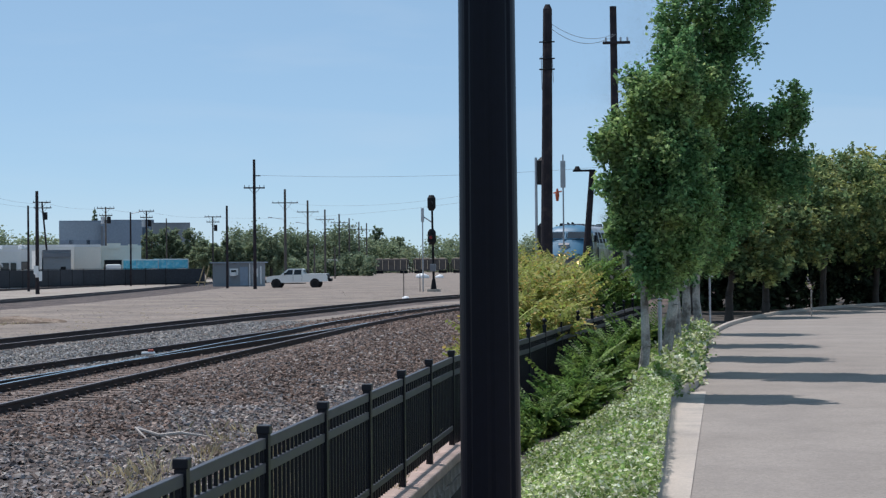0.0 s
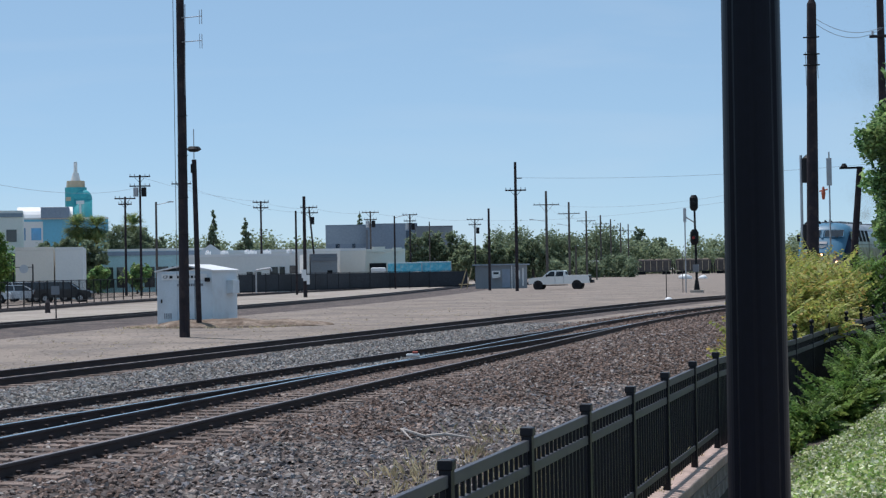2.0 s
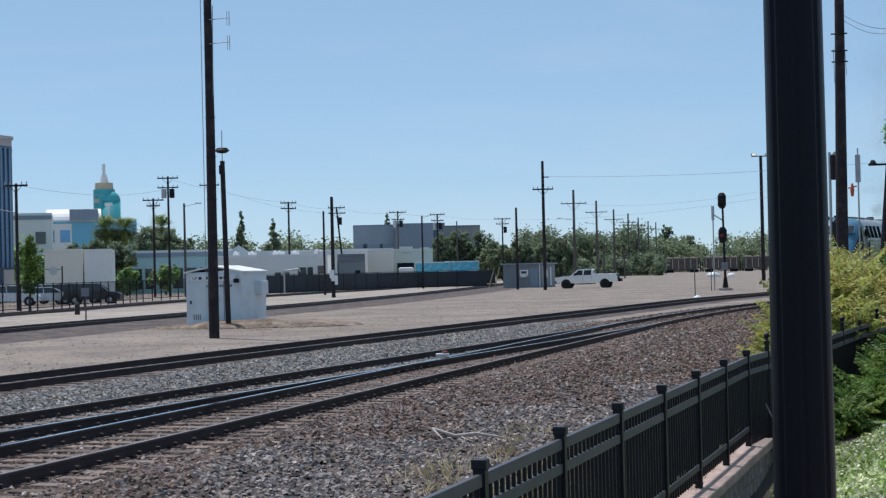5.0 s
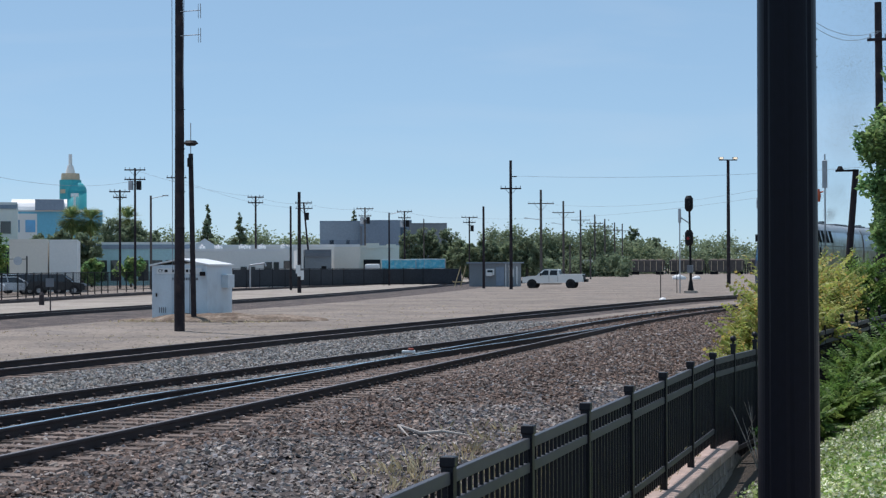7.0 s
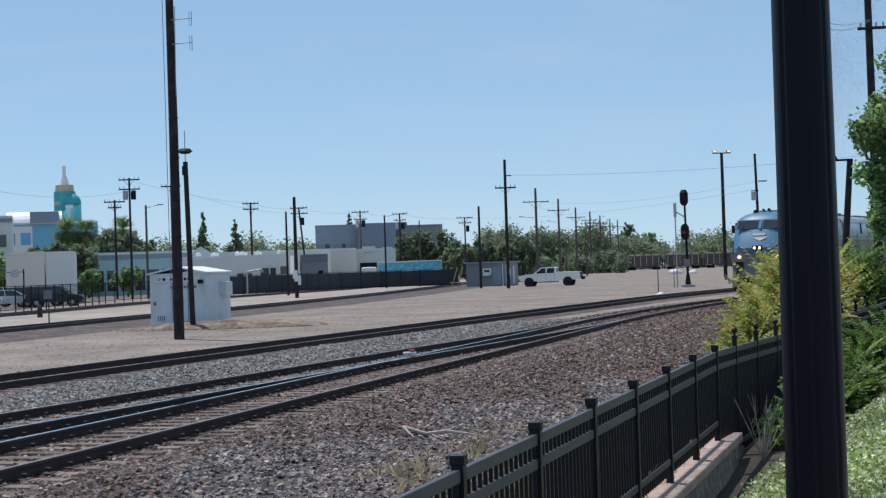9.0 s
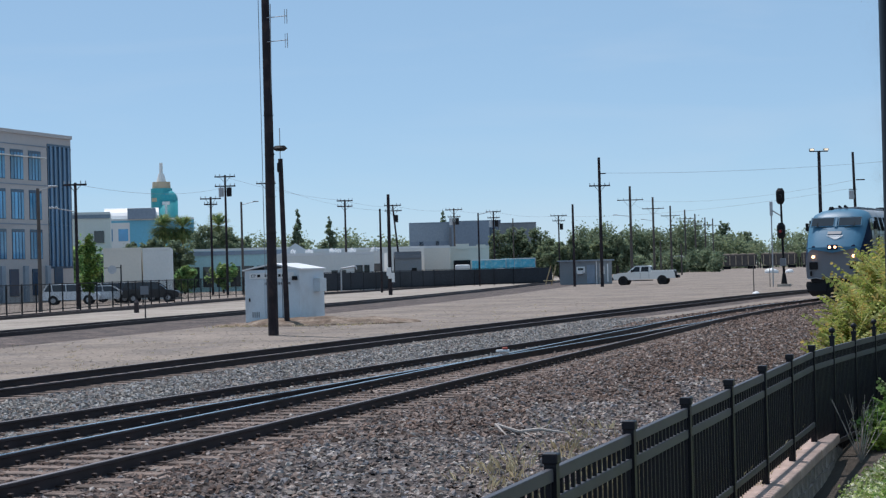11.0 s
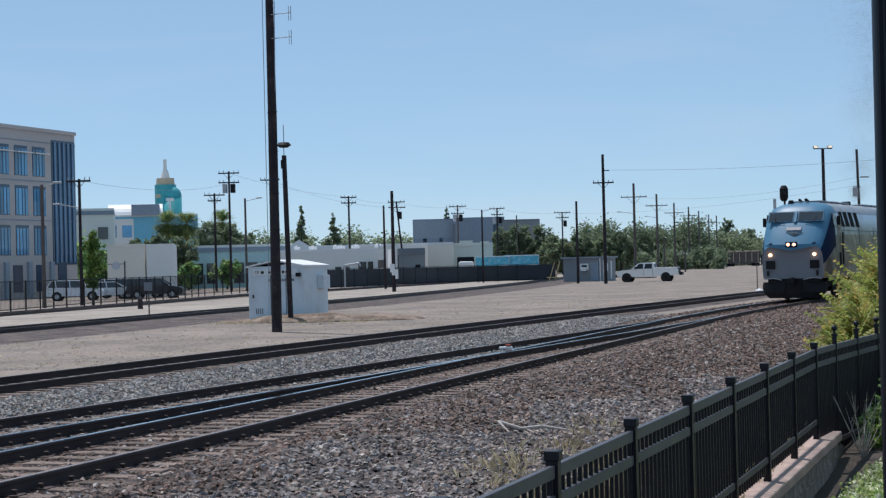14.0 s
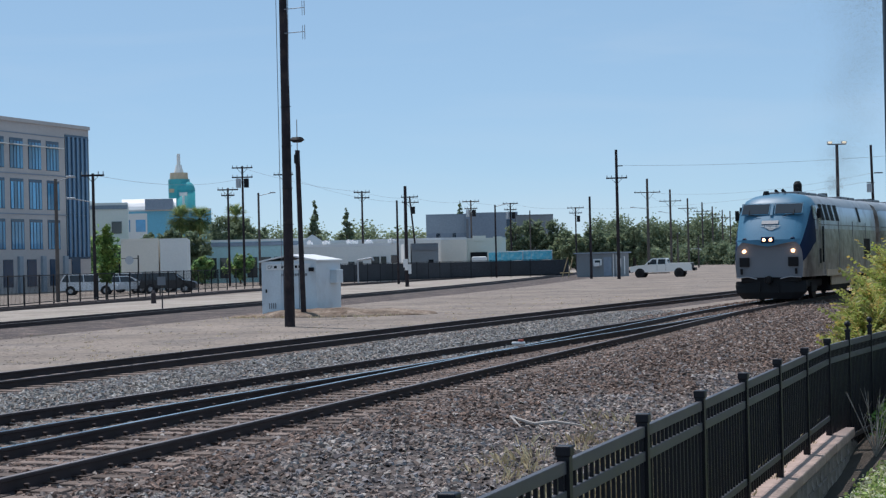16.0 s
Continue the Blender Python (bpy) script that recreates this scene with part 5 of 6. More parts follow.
def build_signal():
    t = thing("railway_signal", "black two-headed railway signal showing red", "railway signal", (-18.46, 140.2, 0))
    part("base", B(((0, 0, 0.08), (1.0, 0.8, 0.24), 0, 0.02)), CONC, t)
    part("mast", R(((0, 0, 0.1), (0, 0, 1.0), 0.26, 0.13, 10), ((0, 0, 1.0), (-0.08, 0, 6.6), 0.10, 0.08, 10)), DARK, t)
    part("relay_box", B(((-0.02, -0.2, 1.9), (0.44, 0.35, 0.6), 0, 0.03)), GREYN, t)
    for z in (7.05, 4.35):
        hd = part("signal_head", R(((-0.12, 0, z - 0.38), (-0.12, 0, z + 0.38), 0.33, 0.33, 16), ((-0.12, 0, z + 0.38), (-0.12, 0, z + 0.62), 0.33, 0.18, 16), ((-0.12, 0, z - 0.62), (-0.12, 0, z - 0.38), 0.18, 0.33, 16)), DARK, t)
        part("hood", R(((-0.12, -0.3, z - 0.02), (-0.12, -0.62, z - 0.04), 0.17, 0.17, 12)), DARK, hd)
    part("lens", R(((-0.12, -0.62, 4.30), (-0.12, -0.64, 4.30), 0.12, 0.12, 14)), LAMPR, t, "glowing red lens")
    part("bracket", R(((-0.08, 0, 5.5), (-0.85, 0, 6.0), 0.05), ((-0.85, 0, 0.0), (-0.85, 0, 6.6), 0.05)), STEEL, t)
    part("antenna", B(((-0.85, 0, 6.1), (0.22, 0.2, 1.1), 0, 0.02)), STEEL, t)


build_signal()
for x, y, h, lab in ((-16.26, 109.3, 1.85, "thin white-tipped marker stake beside the track"), (-39.6, 74.9, 1.55, "thin marker stake with a small sign in the dirt"), (-19.6, 140.5, 3.2, "thin steel stake beside a signal")):
    s = thing("marker_stake", lab, "marker stake", (x, y, 0))
    part("stake", R(((0, 0, -0.2), (0, 0, h), 0.035, 0.03, 6)), WOODG, s)
    if h < 1.7:
        part("sign", B(((0, -0.05, h - 0.1), (0.42, 0.02, 0.4))), GREYN, s)
for x, y, s, lab in ((-16.0, 108.4, 0.20, "white bag lying beside the track"), (-41.0, 297, 0.9, "white tarp heap in the yard"), (-14.9, 84.0, 0.12, "pale stone on the ballast"), (-38.5, 300, 0.6, "white tarp heap in the yard")):
    bm = bmesh.new()
    bmesh.ops.create_icosphere(bm, subdivisions=2, radius=1.0)
    for v in bm.verts:
        v.co *= 1 + 0.25 * noise.noise(v.co * 1.7 + Vector((x, 0, 0)))
        v.co = Vector((v.co.x * s * 1.3, v.co.y * s, max(-0.1, v.co.z * s * 0.9)))
    ob = solid("white_bag", bm, WHITEP, lab, "bag", smooth=True)
    ob.location = (x, y, 0.02)


def build_shed():
    t = thing("yard_shed", "flat-roofed grey blockwork yard shed", "shed", (-44.7, 188.6, 0), -4)
    w, d, h = 4.4, 5.0, 2.55
    part("wall", B(((-w / 2, d / 2, h / 2), (w, d, h))), SHEDP, t)
    part("roof", B(((-w / 2, d / 2, h + 0.06), (w + 0.5, d + 0.5, 0.14))), GREYB2, t)
    wn_ = part("window", B(((-2.0, -0.03, 1.6), (0.95, 0.06, 0.7))), WHITEP, t)
    part("pane", B(((-2.0, -0.07, 1.6), (0.6, 0.03, 0.4))), GLASS, wn_)
    part("air_conditioner", B(((-2.0, -0.25, 1.35), (0.6, 0.4, 0.4), 0, 0.03)), WHITEP, t)
    part("door", B(((-0.85, -0.03, 1.1), (0.9, 0.06, 2.0))), GREYB, t)
    part("downpipe", R(((-0.2, -0.06, 0), (-0.2, -0.06, 2.5), 0.05)), WHITEP, t)
    part("window", B(((0.03, 1.5, 1.5), (0.06, 0.9, 0.9))), WHITEP, t)
    part("board", B(((0.04, 3.2, 1.2), (0.06, 0.35, 2.0))), WHITEP, t)
    part("board", B(((0.04, 0.5, 1.2), (0.06, 0.3, 2.2))), WHITEP, t)


build_shed()
ld = thing("timber_prop", "pale leaning timber frame beside the shed", "timber frame", (-51.2, 190.5, 0))
part("post", R(((0, 0, 0), (0.7, 0, 2.2), 0.06)), STRAW, ld)
part("post", R(((0.7, 0, 0), (1.3, 0, 2.3), 0.06)), STRAW, ld)
part("beam", R(((-0.2, 0, 0.5), (1.3, 0, 0.5), 0.05)), STRAW, ld)


def lathe_side(bm, pts, width, index=0, taper=None):
    """A body from its side outline (x, z), as wide as width; taper narrows the upper points."""
    a, b = [], []
    for x, z in pts:
        w = width / 2 * (taper(z) if taper else 1)
        a.append(bm.verts.new((x, -w, z)))
        b.append(bm.verts.new((x, w, z)))
    n = len(pts)
    fs = [bm.faces.new(a), bm.faces.new(b[::-1])]
    for i in range(n):
        fs.append(bm.faces.new((a[i], b[i], b[(i + 1) % n], a[(i + 1) % n])))
    for f in fs:
        f.material_index = index
    bmesh.ops.recalc_face_normals(bm, faces=bm.faces)
    return bm


def wheel(parent, x, y, r, w=0.26, rim=None):
    tyre = part("wheel", R(((x, y - w / 2, r), (x, y + w / 2, r), r, r, 20)), TYRE, parent)
    s = -1 if y < 0 else 1
    part("rim", R(((x, y + s * w / 2, r), (x, y + s * (w / 2 + 0.015), r), r * 0.58, r * 0.52, 14)), rim or STEEL, tyre)


def build_truck():
    t = thing("pickup_truck", "white crew-cab pickup truck with a utility bed, parked on dirt", "pickup truck", (-36.75, 175.0, 0), 3)
    lower = [(-3.0, 0.55), (-3.05, 0.85), (-2.98, 1.08), (-2.6, 1.17), (-1.62, 1.25), (0.75, 1.25), (3.05, 1.25), (3.1, 1.15), (3.1, 0.62), (2.5, 0.60), (1.3, 0.55), (-1.2, 0.50), (-2.4, 0.55)]
    body = part("body", lathe_side(bmesh.new(), lower, 1.98), TRUCKP, t)
    cab = [(-1.62, 1.24), (-0.92, 1.84), (-0.70, 1.90), (0.45, 1.90), (0.62, 1.84), (0.74, 1.24)]
    cb = part("cab", lathe_side(bmesh.new(), cab, 1.94, taper=lambda z: 1 - 0.16 * max(0, z - 1.24) / 0.66), TRUCKP, body)
    for sy in (-1, 1):
        for x0, x1, k in ((-1.25, -0.38, 0.28), (-0.28, 0.50, 0.06)):
            bm = bmesh.new()
            q = [(x0, 1.30), (x1, 1.30), (x1, 1.78), (x0 + k * 1.6, 1.78)]
            bm.faces.new([bm.verts.new((x, sy * (0.985 - 0.155 * (z - 1.24) / 0.66 * 0.97), z)) for x, z in q])
            bmesh.ops.solidify(bm, geom=bm.faces[:], thickness=0.02)
            part("side_window", bm, GLASS, cb)
        part("door_seam", B(((-0.33, sy * 0.995, 0.95), (0.02, 0.01, 0.7)), ((0.55, sy * 0.995, 0.95), (0.02, 0.01, 0.7))), DARK, body)
        part("mirror", B(((-1.15, sy * 1.12, 1.38), (0.12, 0.22, 0.26), 0, 0.02)), DARK, cb)
        part("side_step", B(((-0.3, sy * 0.98, 0.42), (1.9, 0.18, 0.08))), DARK, body)
        for wx in (-2.05, 1.85):
            part("wheel_arch", R(((wx, sy * 0.985, 0.42), (wx, sy * 1.0, 0.42), 0.50, 0.50, 20)), DARK, body)
    part("windscreen", B(((-1.27, 0, 1.56), (0.03, 1.5, 0.66), 0, 0.01, 0, Matrix.Rotation(0.86, 4, "Y"))), GLASS, cb)
    part("rear_window", B(((0.70, 0, 1.58), (0.03, 1.3, 0.4), 0, 0.01, 0, Matrix.Rotation(-0.2, 4, "Y"))), GLASS, cb)
    for s in (-0.85, 0.85):
        part("bed_box", B(((1.9, s, 1.32), (2.2, 0.28, 0.16), 0, 0.02)), TRUCKP, t)
    part("equipment", B(((2.75, 0, 1.05), (0.7, 1.8, 0.55), 0, 0.03), ((3.25, 0.2, 0.75), (0.3, 1.2, 0.3), 0, 0.03)), DARK, t, "dark equipment at the tail")
    part("rack", R(((0.85, -0.85, 1.3), (0.85, -0.85, 1.75), 0.03), ((0.85, 0.85, 1.3), (0.85, 0.85, 1.75), 0.03), ((0.85, -0.85, 1.75), (0.85, 0.85, 1.75), 0.03), ((0.85, -0.85, 1.62), (1.2, -0.85, 1.4), 0.025)), DARK, t)
    part("front_bumper", B(((-3.08, 0, 0.62), (0.18, 1.9, 0.26), 0, 0.04)), DARK, t)
    part("headlight", B(((-3.0, -0.78, 0.98), (0.08, 0.32, 0.2), 0, 0.02), ((-3.0, 0.78, 0.98), (0.08, 0.32, 0.2), 0, 0.02)), WHITEP, t)
    for x in (-2.05, 1.85):
        for y in (-0.88, 0.88):
            wheel(t, x, y, 0.43, 0.3, DARK)
    return t


build_truck()


mat_red_lens = mat("red_lens", (0.35, 0.02, 0.02), 0.3)


def car(at, turn, paint, label, suv=True):
    t = thing("parked_car", label, "car", at, turn, "cars behind the fence")
    k = 0.2 if suv else 0.0
    lower = [(-2.3, 0.35), (-2.35, 0.7), (-2.2, 0.88), (-1.2, 0.98 + k * 0.4), (2.1, 1.0 + k * 0.5), (2.3, 0.9), (2.3, 0.4)]
    body = part("body", lathe_side(bmesh.new(), lower, 1.84), paint, t)
    cab = [(-1.25, 0.98 + k * 0.4), (-0.45, 1.42 + k), (1.4 + k * 2, 1.44 + k), (2.0 + k, 1.0 + k * 0.5)]
    cb = part("cabin", lathe_side(bmesh.new(), cab, 1.74, taper=lambda z: 1 - 0.2 * max(0, z - 0.98)), GLASS, body, "dark glazed cabin")
    top = 1.44 + k
    part("roof", B(((0.45 + k, 0, top), (1.95 + k * 2, 1.42, 0.07), 0, 0.03)), paint, cb)
    for sy in (-1, 1):
        for x0, x1 in ((-1.22, -0.42), (0.32, 0.36), (1.25 + k, 1.32 + k), (2.0 + k, 1.45 + k * 2)):
            part("pillar", R(((x0, sy * 0.86, 1.0 + k * 0.45), (x1, sy * 0.76, top), 0.05, 0.04, 6)), paint, cb)
        part("mirror", B(((-0.95, sy * 0.98, 1.1 + k * 0.5), (0.14, 0.2, 0.13), 0, 0.03)), paint, cb)
        for wx in (-1.45, 1.4):
            part("wheel_arch", R(((wx, sy * 0.915, 0.36), (wx, sy * 0.928, 0.36), 0.41, 0.41, 18)), DARK, body)
    part("tail_light", B(((2.29, -0.72, 0.78), (0.06, 0.26, 0.16)), ((2.29, 0.72, 0.78), (0.06, 0.26, 0.16))), mat_red_lens, body)
    part("front_lamp", B(((-2.28, -0.68, 0.72), (0.10, 0.34, 0.14)), ((-2.28, 0.68, 0.72), (0.10, 0.34, 0.14))), STEEL, body)
    for x in (-1.45, 1.4):
        for y in (-0.82, 0.82):
            wheel(t, x, y, 0.34, 0.22)


car((-75.3, 129.8, 0), 204, CARW, "white station wagon parked behind a mesh fence")
car((-73.6, 132.6, 0), 210, CARW, "silver saloon car parked behind a mesh fence", False)
car((-72.6, 136.0, 0), 200, CARN, "dark blue car parked behind a mesh fence")
car((-69.6, 133.0, 0), 200, CARK, "black car parked at the end of a row")
car((-77.0, 141.0, 0), 205, CARW, "white car parked behind darker cars")
ga = thing("plaque_sign", "two dark posts holding a round plaque before a cream wall", "sign", (-74.4, 135.0, 0), 19)
part("post", R(((-0.8, 0, 0), (-0.8, 0, 3.2), 0.06)), DARK, ga)
part("post", R(((0.8, 0, 0), (0.8, 0, 3.2), 0.06)), DARK, ga)
part("crossbar", R(((-0.8, 0, 2.95), (0.8, 0, 2.95), 0.03)), DARK, ga)
part("plaque", R(((0.05, -0.04, 2.8), (0.05, 0.04, 2.8), 0.36, 0.36, 20)), STEEL, ga)
car((-70.6, 188.0, 0), 190, CARK, "black car in a yard behind a screened fence")
car((-76.0, 190.0, 0), 190, CARK, "black car in a yard behind a screened fence")
car((-60.5, 216.0, 0), 170, CARW, "white car beside a blue trailer")


# ---- yard fence ----
def yard_fence(line, height, screen, label, step=2.6):
    t = thing("yard_fence", label, "fence")
    for (x0, y0), (x1, y1) in zip(line[:-1], line[1:]):
        L = math.hypot(x1 - x0, y1 - y0)
        n = max(1, int(L / step))
        a = math.atan2(y1 - y0, x1 - x0)
        for i in range(n):
            x, y = x0 + (x1 - x0) * i / n, y0 + (y1 - y0) * i / n
            part("post", R(((x, y, 0), (x, y, height), 0.045, 0.045, 6)), DARK, t)
        mid = ((x0 + x1) / 2, (y0 + y1) / 2)
        part("rail", B(((*mid, height - 0.05), (L, 0.05, 0.05), a), ((*mid, 0.25), (L, 0.05, 0.05), a)), DARK, t)
        if screen:
            part("screen", B(((*mid, height * 0.5), (L, 0.02, height - 0.25), a)), MESH, t, "black woven screen")
        else:
            bm = bmesh.new()
            k = int(L / 0.24)
            for i in range(k):
                x, y = x0 + (x1 - x0) * i / k, y0 + (y1 - y0) * i / k
                box(bm, (x, y, height / 2 + 0.1), (0.013, 0.013, height - 0.3))
            part("mesh", bm, DARK, t)


yard_fence([(-52, 78), (-57.5, 98), (-59.5, 108), (-62.5, 118), (-68.5, 140), (-72.0, 160), (-70.0, 172)], 1.85, False, "black metal mesh fence along a yard track")
yard_fence([(-70.0, 172), (-66.0, 196), (-59.0, 205), (-54.5, 206)], 2.1, True, "black screened fence along the yard")
pp = thing("hose_post", "curved dark pipe standing by the yard fence", "pipe", (-66.5, 168.0, 0))
part("pipe", R(((0, 0, 0), (0, 0, 2.4), 0.09), ((0, 0, 2.4), (1.6, 0, 2.6), 0.09), ((1.6, 0, 2.6), (1.7, 0, 2.3), 0.09)), STEEL, pp)
hy = thing("hydrant", "dark stubby hydrant beside the yard track", "hydrant", (-49.5, 92.6, 0))
part("body", R(((0, 0, 0), (0, 0, 0.6), 0.16, 0.14, 10), ((0, 0, 0.6), (0, 0, 0.78), 0.17, 0.05, 10)), RUST, hy)


# ---- buildings ----
def block(bm, p0, p1, depth, z0, z1):
    """A block whose front runs from p0 to p1, reaching back from it by depth (away from the yard)."""
    d = Vector((p1[0] - p0[0], p1[1] - p0[1], 0))
    n = Vector((-d.y, d.x, 0)).normalized()
    c = Vector(((p0[0] + p1[0]) / 2, (p0[1] + p1[1]) / 2, (z0 + z1) / 2)) + n * depth / 2
    return box(bm, c, (d.length, depth, z1 - z0), math.atan2(d.y, d.x))


def on_front(p0, p1, u, z, w, h, out=0.05, thick=0.1):
    d = Vector((p1[0] - p0[0], p1[1] - p0[1], 0))
    n = Vector((-d.y, d.x, 0)).normalized()
    c = Vector((p0[0], p0[1], z)) + d * u - n * out
    return (c, (w, thick, h), math.atan2(d.y, d.x))


def office_building():
    t = thing("office_building", "four-storey grey concrete office with blue slit windows", "office building")
    p0, p1 = (-92.6, 118.0), (-92.6, 160.2)
    wall = part("wall", block(bmesh.new(), p0, p1, 26, 0, 16.6), CONCB, t)
    part("parapet", B(on_front(p0, p1, 0.5, 16.45, 42.2, 0.35, 0.05, 0.3)), CONCB, wall)
    L = 42.2
    for floor, z in enumerate((5.6, 9.45, 13.3)):
        for k in range(11):
            u = (L - 7.0 - k * 3.25) / L
            w = part("window", B(on_front(p0, p1, u, z, 2.3, 2.9, -0.02, 0.10)), NAVYGL, t, "dark recessed glazing")
            for j in range(4):
                part("pane", B(on_front(p0, p1, u + (j - 1.5) * 0.57 / L, z - 0.12, 0.34 + 0.06 * ((j * 7 + k * 3 + floor) % 3), 2.55, 0.045, 0.03)), BLUEGL, w)
            if floor == 2:
                part("sunshade", B(on_front(p0, p1, u + 0.15 / L, z + 0.80, 2.7, 0.10, 0.30, 0.4)), WHITEB, w)
        part("floor_band", B(on_front(p0, p1, 0.5, z + 1.95, L, 0.10, 0.03, 0.06)), GREYB, t)
    part("fin_backing", B(on_front(p0, p1, (L - 2.4) / L, 9.4, 4.5, 12.4, 0.03, 0.06)), NAVYGL, t)
    for k in range(5):
        part("fin", B(on_front(p0, p1, (L - 0.7 - k * 0.85) / L, 9.4, 0.34, 12.0, 0.10, 0.12)), SKYDK, t, "tall blue glass strip")
    for k in range(10):
        part("ground_window", B(on_front(p0, p1, (L - 3 - k * 4.1) / L, 1.9, 1.6, 2.6, 0.03, 0.1)), NAVYGL, t)
        part("pier", B(on_front(p0, p1, (L - 5.1 - k * 4.1) / L, 1.75, 0.7, 3.5, 0.12, 0.24)), GREYB2, t)


office_building()


def plain_building(label, p0, p1, depth, h, material, windows=(), trim=None, name="building", roof=None):
    t = thing(name, label, "building")
    part("wall", block(bmesh.new(), p0, p1, depth, 0, h), material, t)
    L = math.hypot(p1[0] - p0[0], p1[1] - p0[1])
    part("roof", block(bmesh.new(), p0, p1, depth, h + 0.01, h + 0.3), roof or WHITEB, t)
    if trim:
        part("trim", B(on_front(p0, p1, 0.5, h - 0.3, L, 0.5, 0.06, 0.15)), trim, t)
    for u, z, w, hh, m in windows:
        part("window", B(on_front(p0, p1, u, z, w, hh, 0.03, 0.12)), m, t)
    return t


plain_building("white three-storey building behind lower ones", (-121.0, 207.4), (-115.8, 210.2), 16, 10.6, WHITEB, ((0.75, 7.6, 1.3, 1.6, GLASS), (0.75, 4.5, 1.3, 1.6, GLASS)), GREYB)
mod = plain_building("modern building with pale blue panels and a white curved roof", (-147.0, 261.8), (-132.6, 269.2), 20, 11.6, SKYB, ((0.1, 9.2, 2.4, 2.0, BLUEGL), (0.28, 9.2, 1.6, 2.0, BLUEGL), (0.15, 5.6, 5.0, 1.4, GLASS)))
part("wall_panel", B(on_front((-147.0, 261.8), (-132.6, 269.2), 0.18, 6.5, 5.4, 9.5, -0.2, 0.5)), WHITEB, mod)
bm = bmesh.new()
bmesh.ops.create_cone(bm, cap_ends=True, segments=28, radius1=3.6, radius2=3.6, depth=9.0, matrix=Matrix.Translation((-143.5, 268.0, 10.2)) @ Matrix.Rotation(radians(27), 4, "Z") @ Matrix.Rotation(math.pi / 2, 4, "Y"))
part("curved_roof", bm, WHITEP, mod)
part("rooftop_plant", B(((-140.6, 266.0, 12.7), (4.6, 3, 1.8), radians(27))), GREYB, mod)

tw = thing("tower", "teal cylindrical tower with a tan crown and white spire", "tower", (-150.6, 294.0, 0))
part("shaft", R(((-0.6, 0, 0), (-0.6, 0, 18.3), 1.95, 1.95, 28)), TEAL, tw)
bm = R(((0.9, -0.4, 0), (0.9, -0.4, 16.2), 1.75, 1.75, 28))
bmesh.ops.create_uvsphere(bm, u_segments=28, v_segments=14, radius=1.75, matrix=Matrix.Translation((0.9, -0.4, 16.2)))
part("side_bay", bm, TEAL, tw, smooth=True)
part("sign_panel", B(((1.35, -2.17, 15.5), (1.5, 0.16, 0.6)), ((1.35, -2.17, 14.3), (0.35, 0.16, 1.7))), WHITEB, tw, "white tee-shaped panel")
for z in (6.0, 9.0, 12.0):
    part("band", R(((-0.6, 0, z), (-0.6, 0, z + 0.25), 2.0, 2.0, 28)), GREYB, tw)
part("crown", R(((-0.6, 0, 18.3), (-0.6, 0, 19.5), 1.7, 1.6, 24)), TAN, tw)
part("spire", R(((-0.6, 0, 19.5), (-0.6, 0, 21.0), 0.9, 0.5, 16), ((-0.6, 0, 21.0), (-0.6, 0, 23.0), 0.34, 0.30, 12)), WHITEB, tw)
part("panel", B(((-1.1, -1.9, 16.2), (1.0, 0.2, 0.7))), TAN, tw)

plain_building("low cream stucco building with a blank end wall", (-82.7, 148.6), (-79.6, 150.2), 12, 4.6, CREAM, roof=CREAM)
plain_building("low white wall beside the cream building", (-79.5, 150.3), (-77.2, 151.4), 12, 4.55, WHITEB)
plain_building("low teal-trimmed shop with dark glazed front", (-104.5, 205.0), (-89.5, 211.8), 14, 5.2, TEALP, tuple((0.08 + 0.105 * k, 1.9, 1.3, 2.6, GLASS) for k in range(9)), GREYB)
gb = thing("gabled_building", "white gabled metal building", "building", (-88.2, 207.5, 0), 22)
bm = bmesh.new()
a = [bm.verts.new((x, 0, z)) for x, z in ((-2.4, 0), (2.4, 0), (2.4, 4.3), (0, 5.9), (-2.4, 4.3))]
b = [bm.verts.new((v.co.x, 9, v.co.z)) for v in a]
bm.faces.new(a), bm.faces.new(b[::-1])
for i in range(5):
    bm.faces.new((a[i], b[i], b[(i + 1) % 5], a[(i + 1) % 5]))
part("wall", bm, BUNG, gb)
plain_building("long low white workshop with small windows", (-81.0, 183.0), (-70.2, 187.5), 12, 4.0, WHITEB, ((0.35, 1.9, 0.8, 0.7, GLASS), (0.62, 1.6, 0.7, 1.4, GLASS), (0.70, 1.6, 0.7, 1.4, GLASS), (0.85, 1.9, 0.9, 1.8, GLASS), (0.93, 1.9, 0.6, 1.8, GLASS)), roof=WHITEP)
plain_building("long white flat-roofed warehouse behind the workshop", (-92.0, 220.0), (-76.4, 224.0), 14, 4.95, WHITEB, tuple((0.1 + 0.16 * k, 2.6, 1.2, 1.0, GLASS) for k in range(5)), roof=WHITEP)
plain_building("blank cream-white gable block of a warehouse", (-73.3, 214.0), (-70.2, 215.0), 9, 4.8, CREAM, roof=WHITEP)
st = plain_building("cream warehouse with a stepped parapet and open bay", (-72.6, 222.0), (-67.7, 224.0), 14, 4.75, CREAM, ((0.32, 1.6, 2.2, 3.2, DARK),), roof=CREAM)
part("parapet", B(on_front((-72.6, 222.0), (-67.7, 224.0), 0.34, 5.0, 1.7, 0.7, 0.02, 0.4), on_front((-72.6, 222.0), (-67.7, 224.0), 0.80, 4.95, 1.2, 0.5, 0.02, 0.4)), CREAM, st)
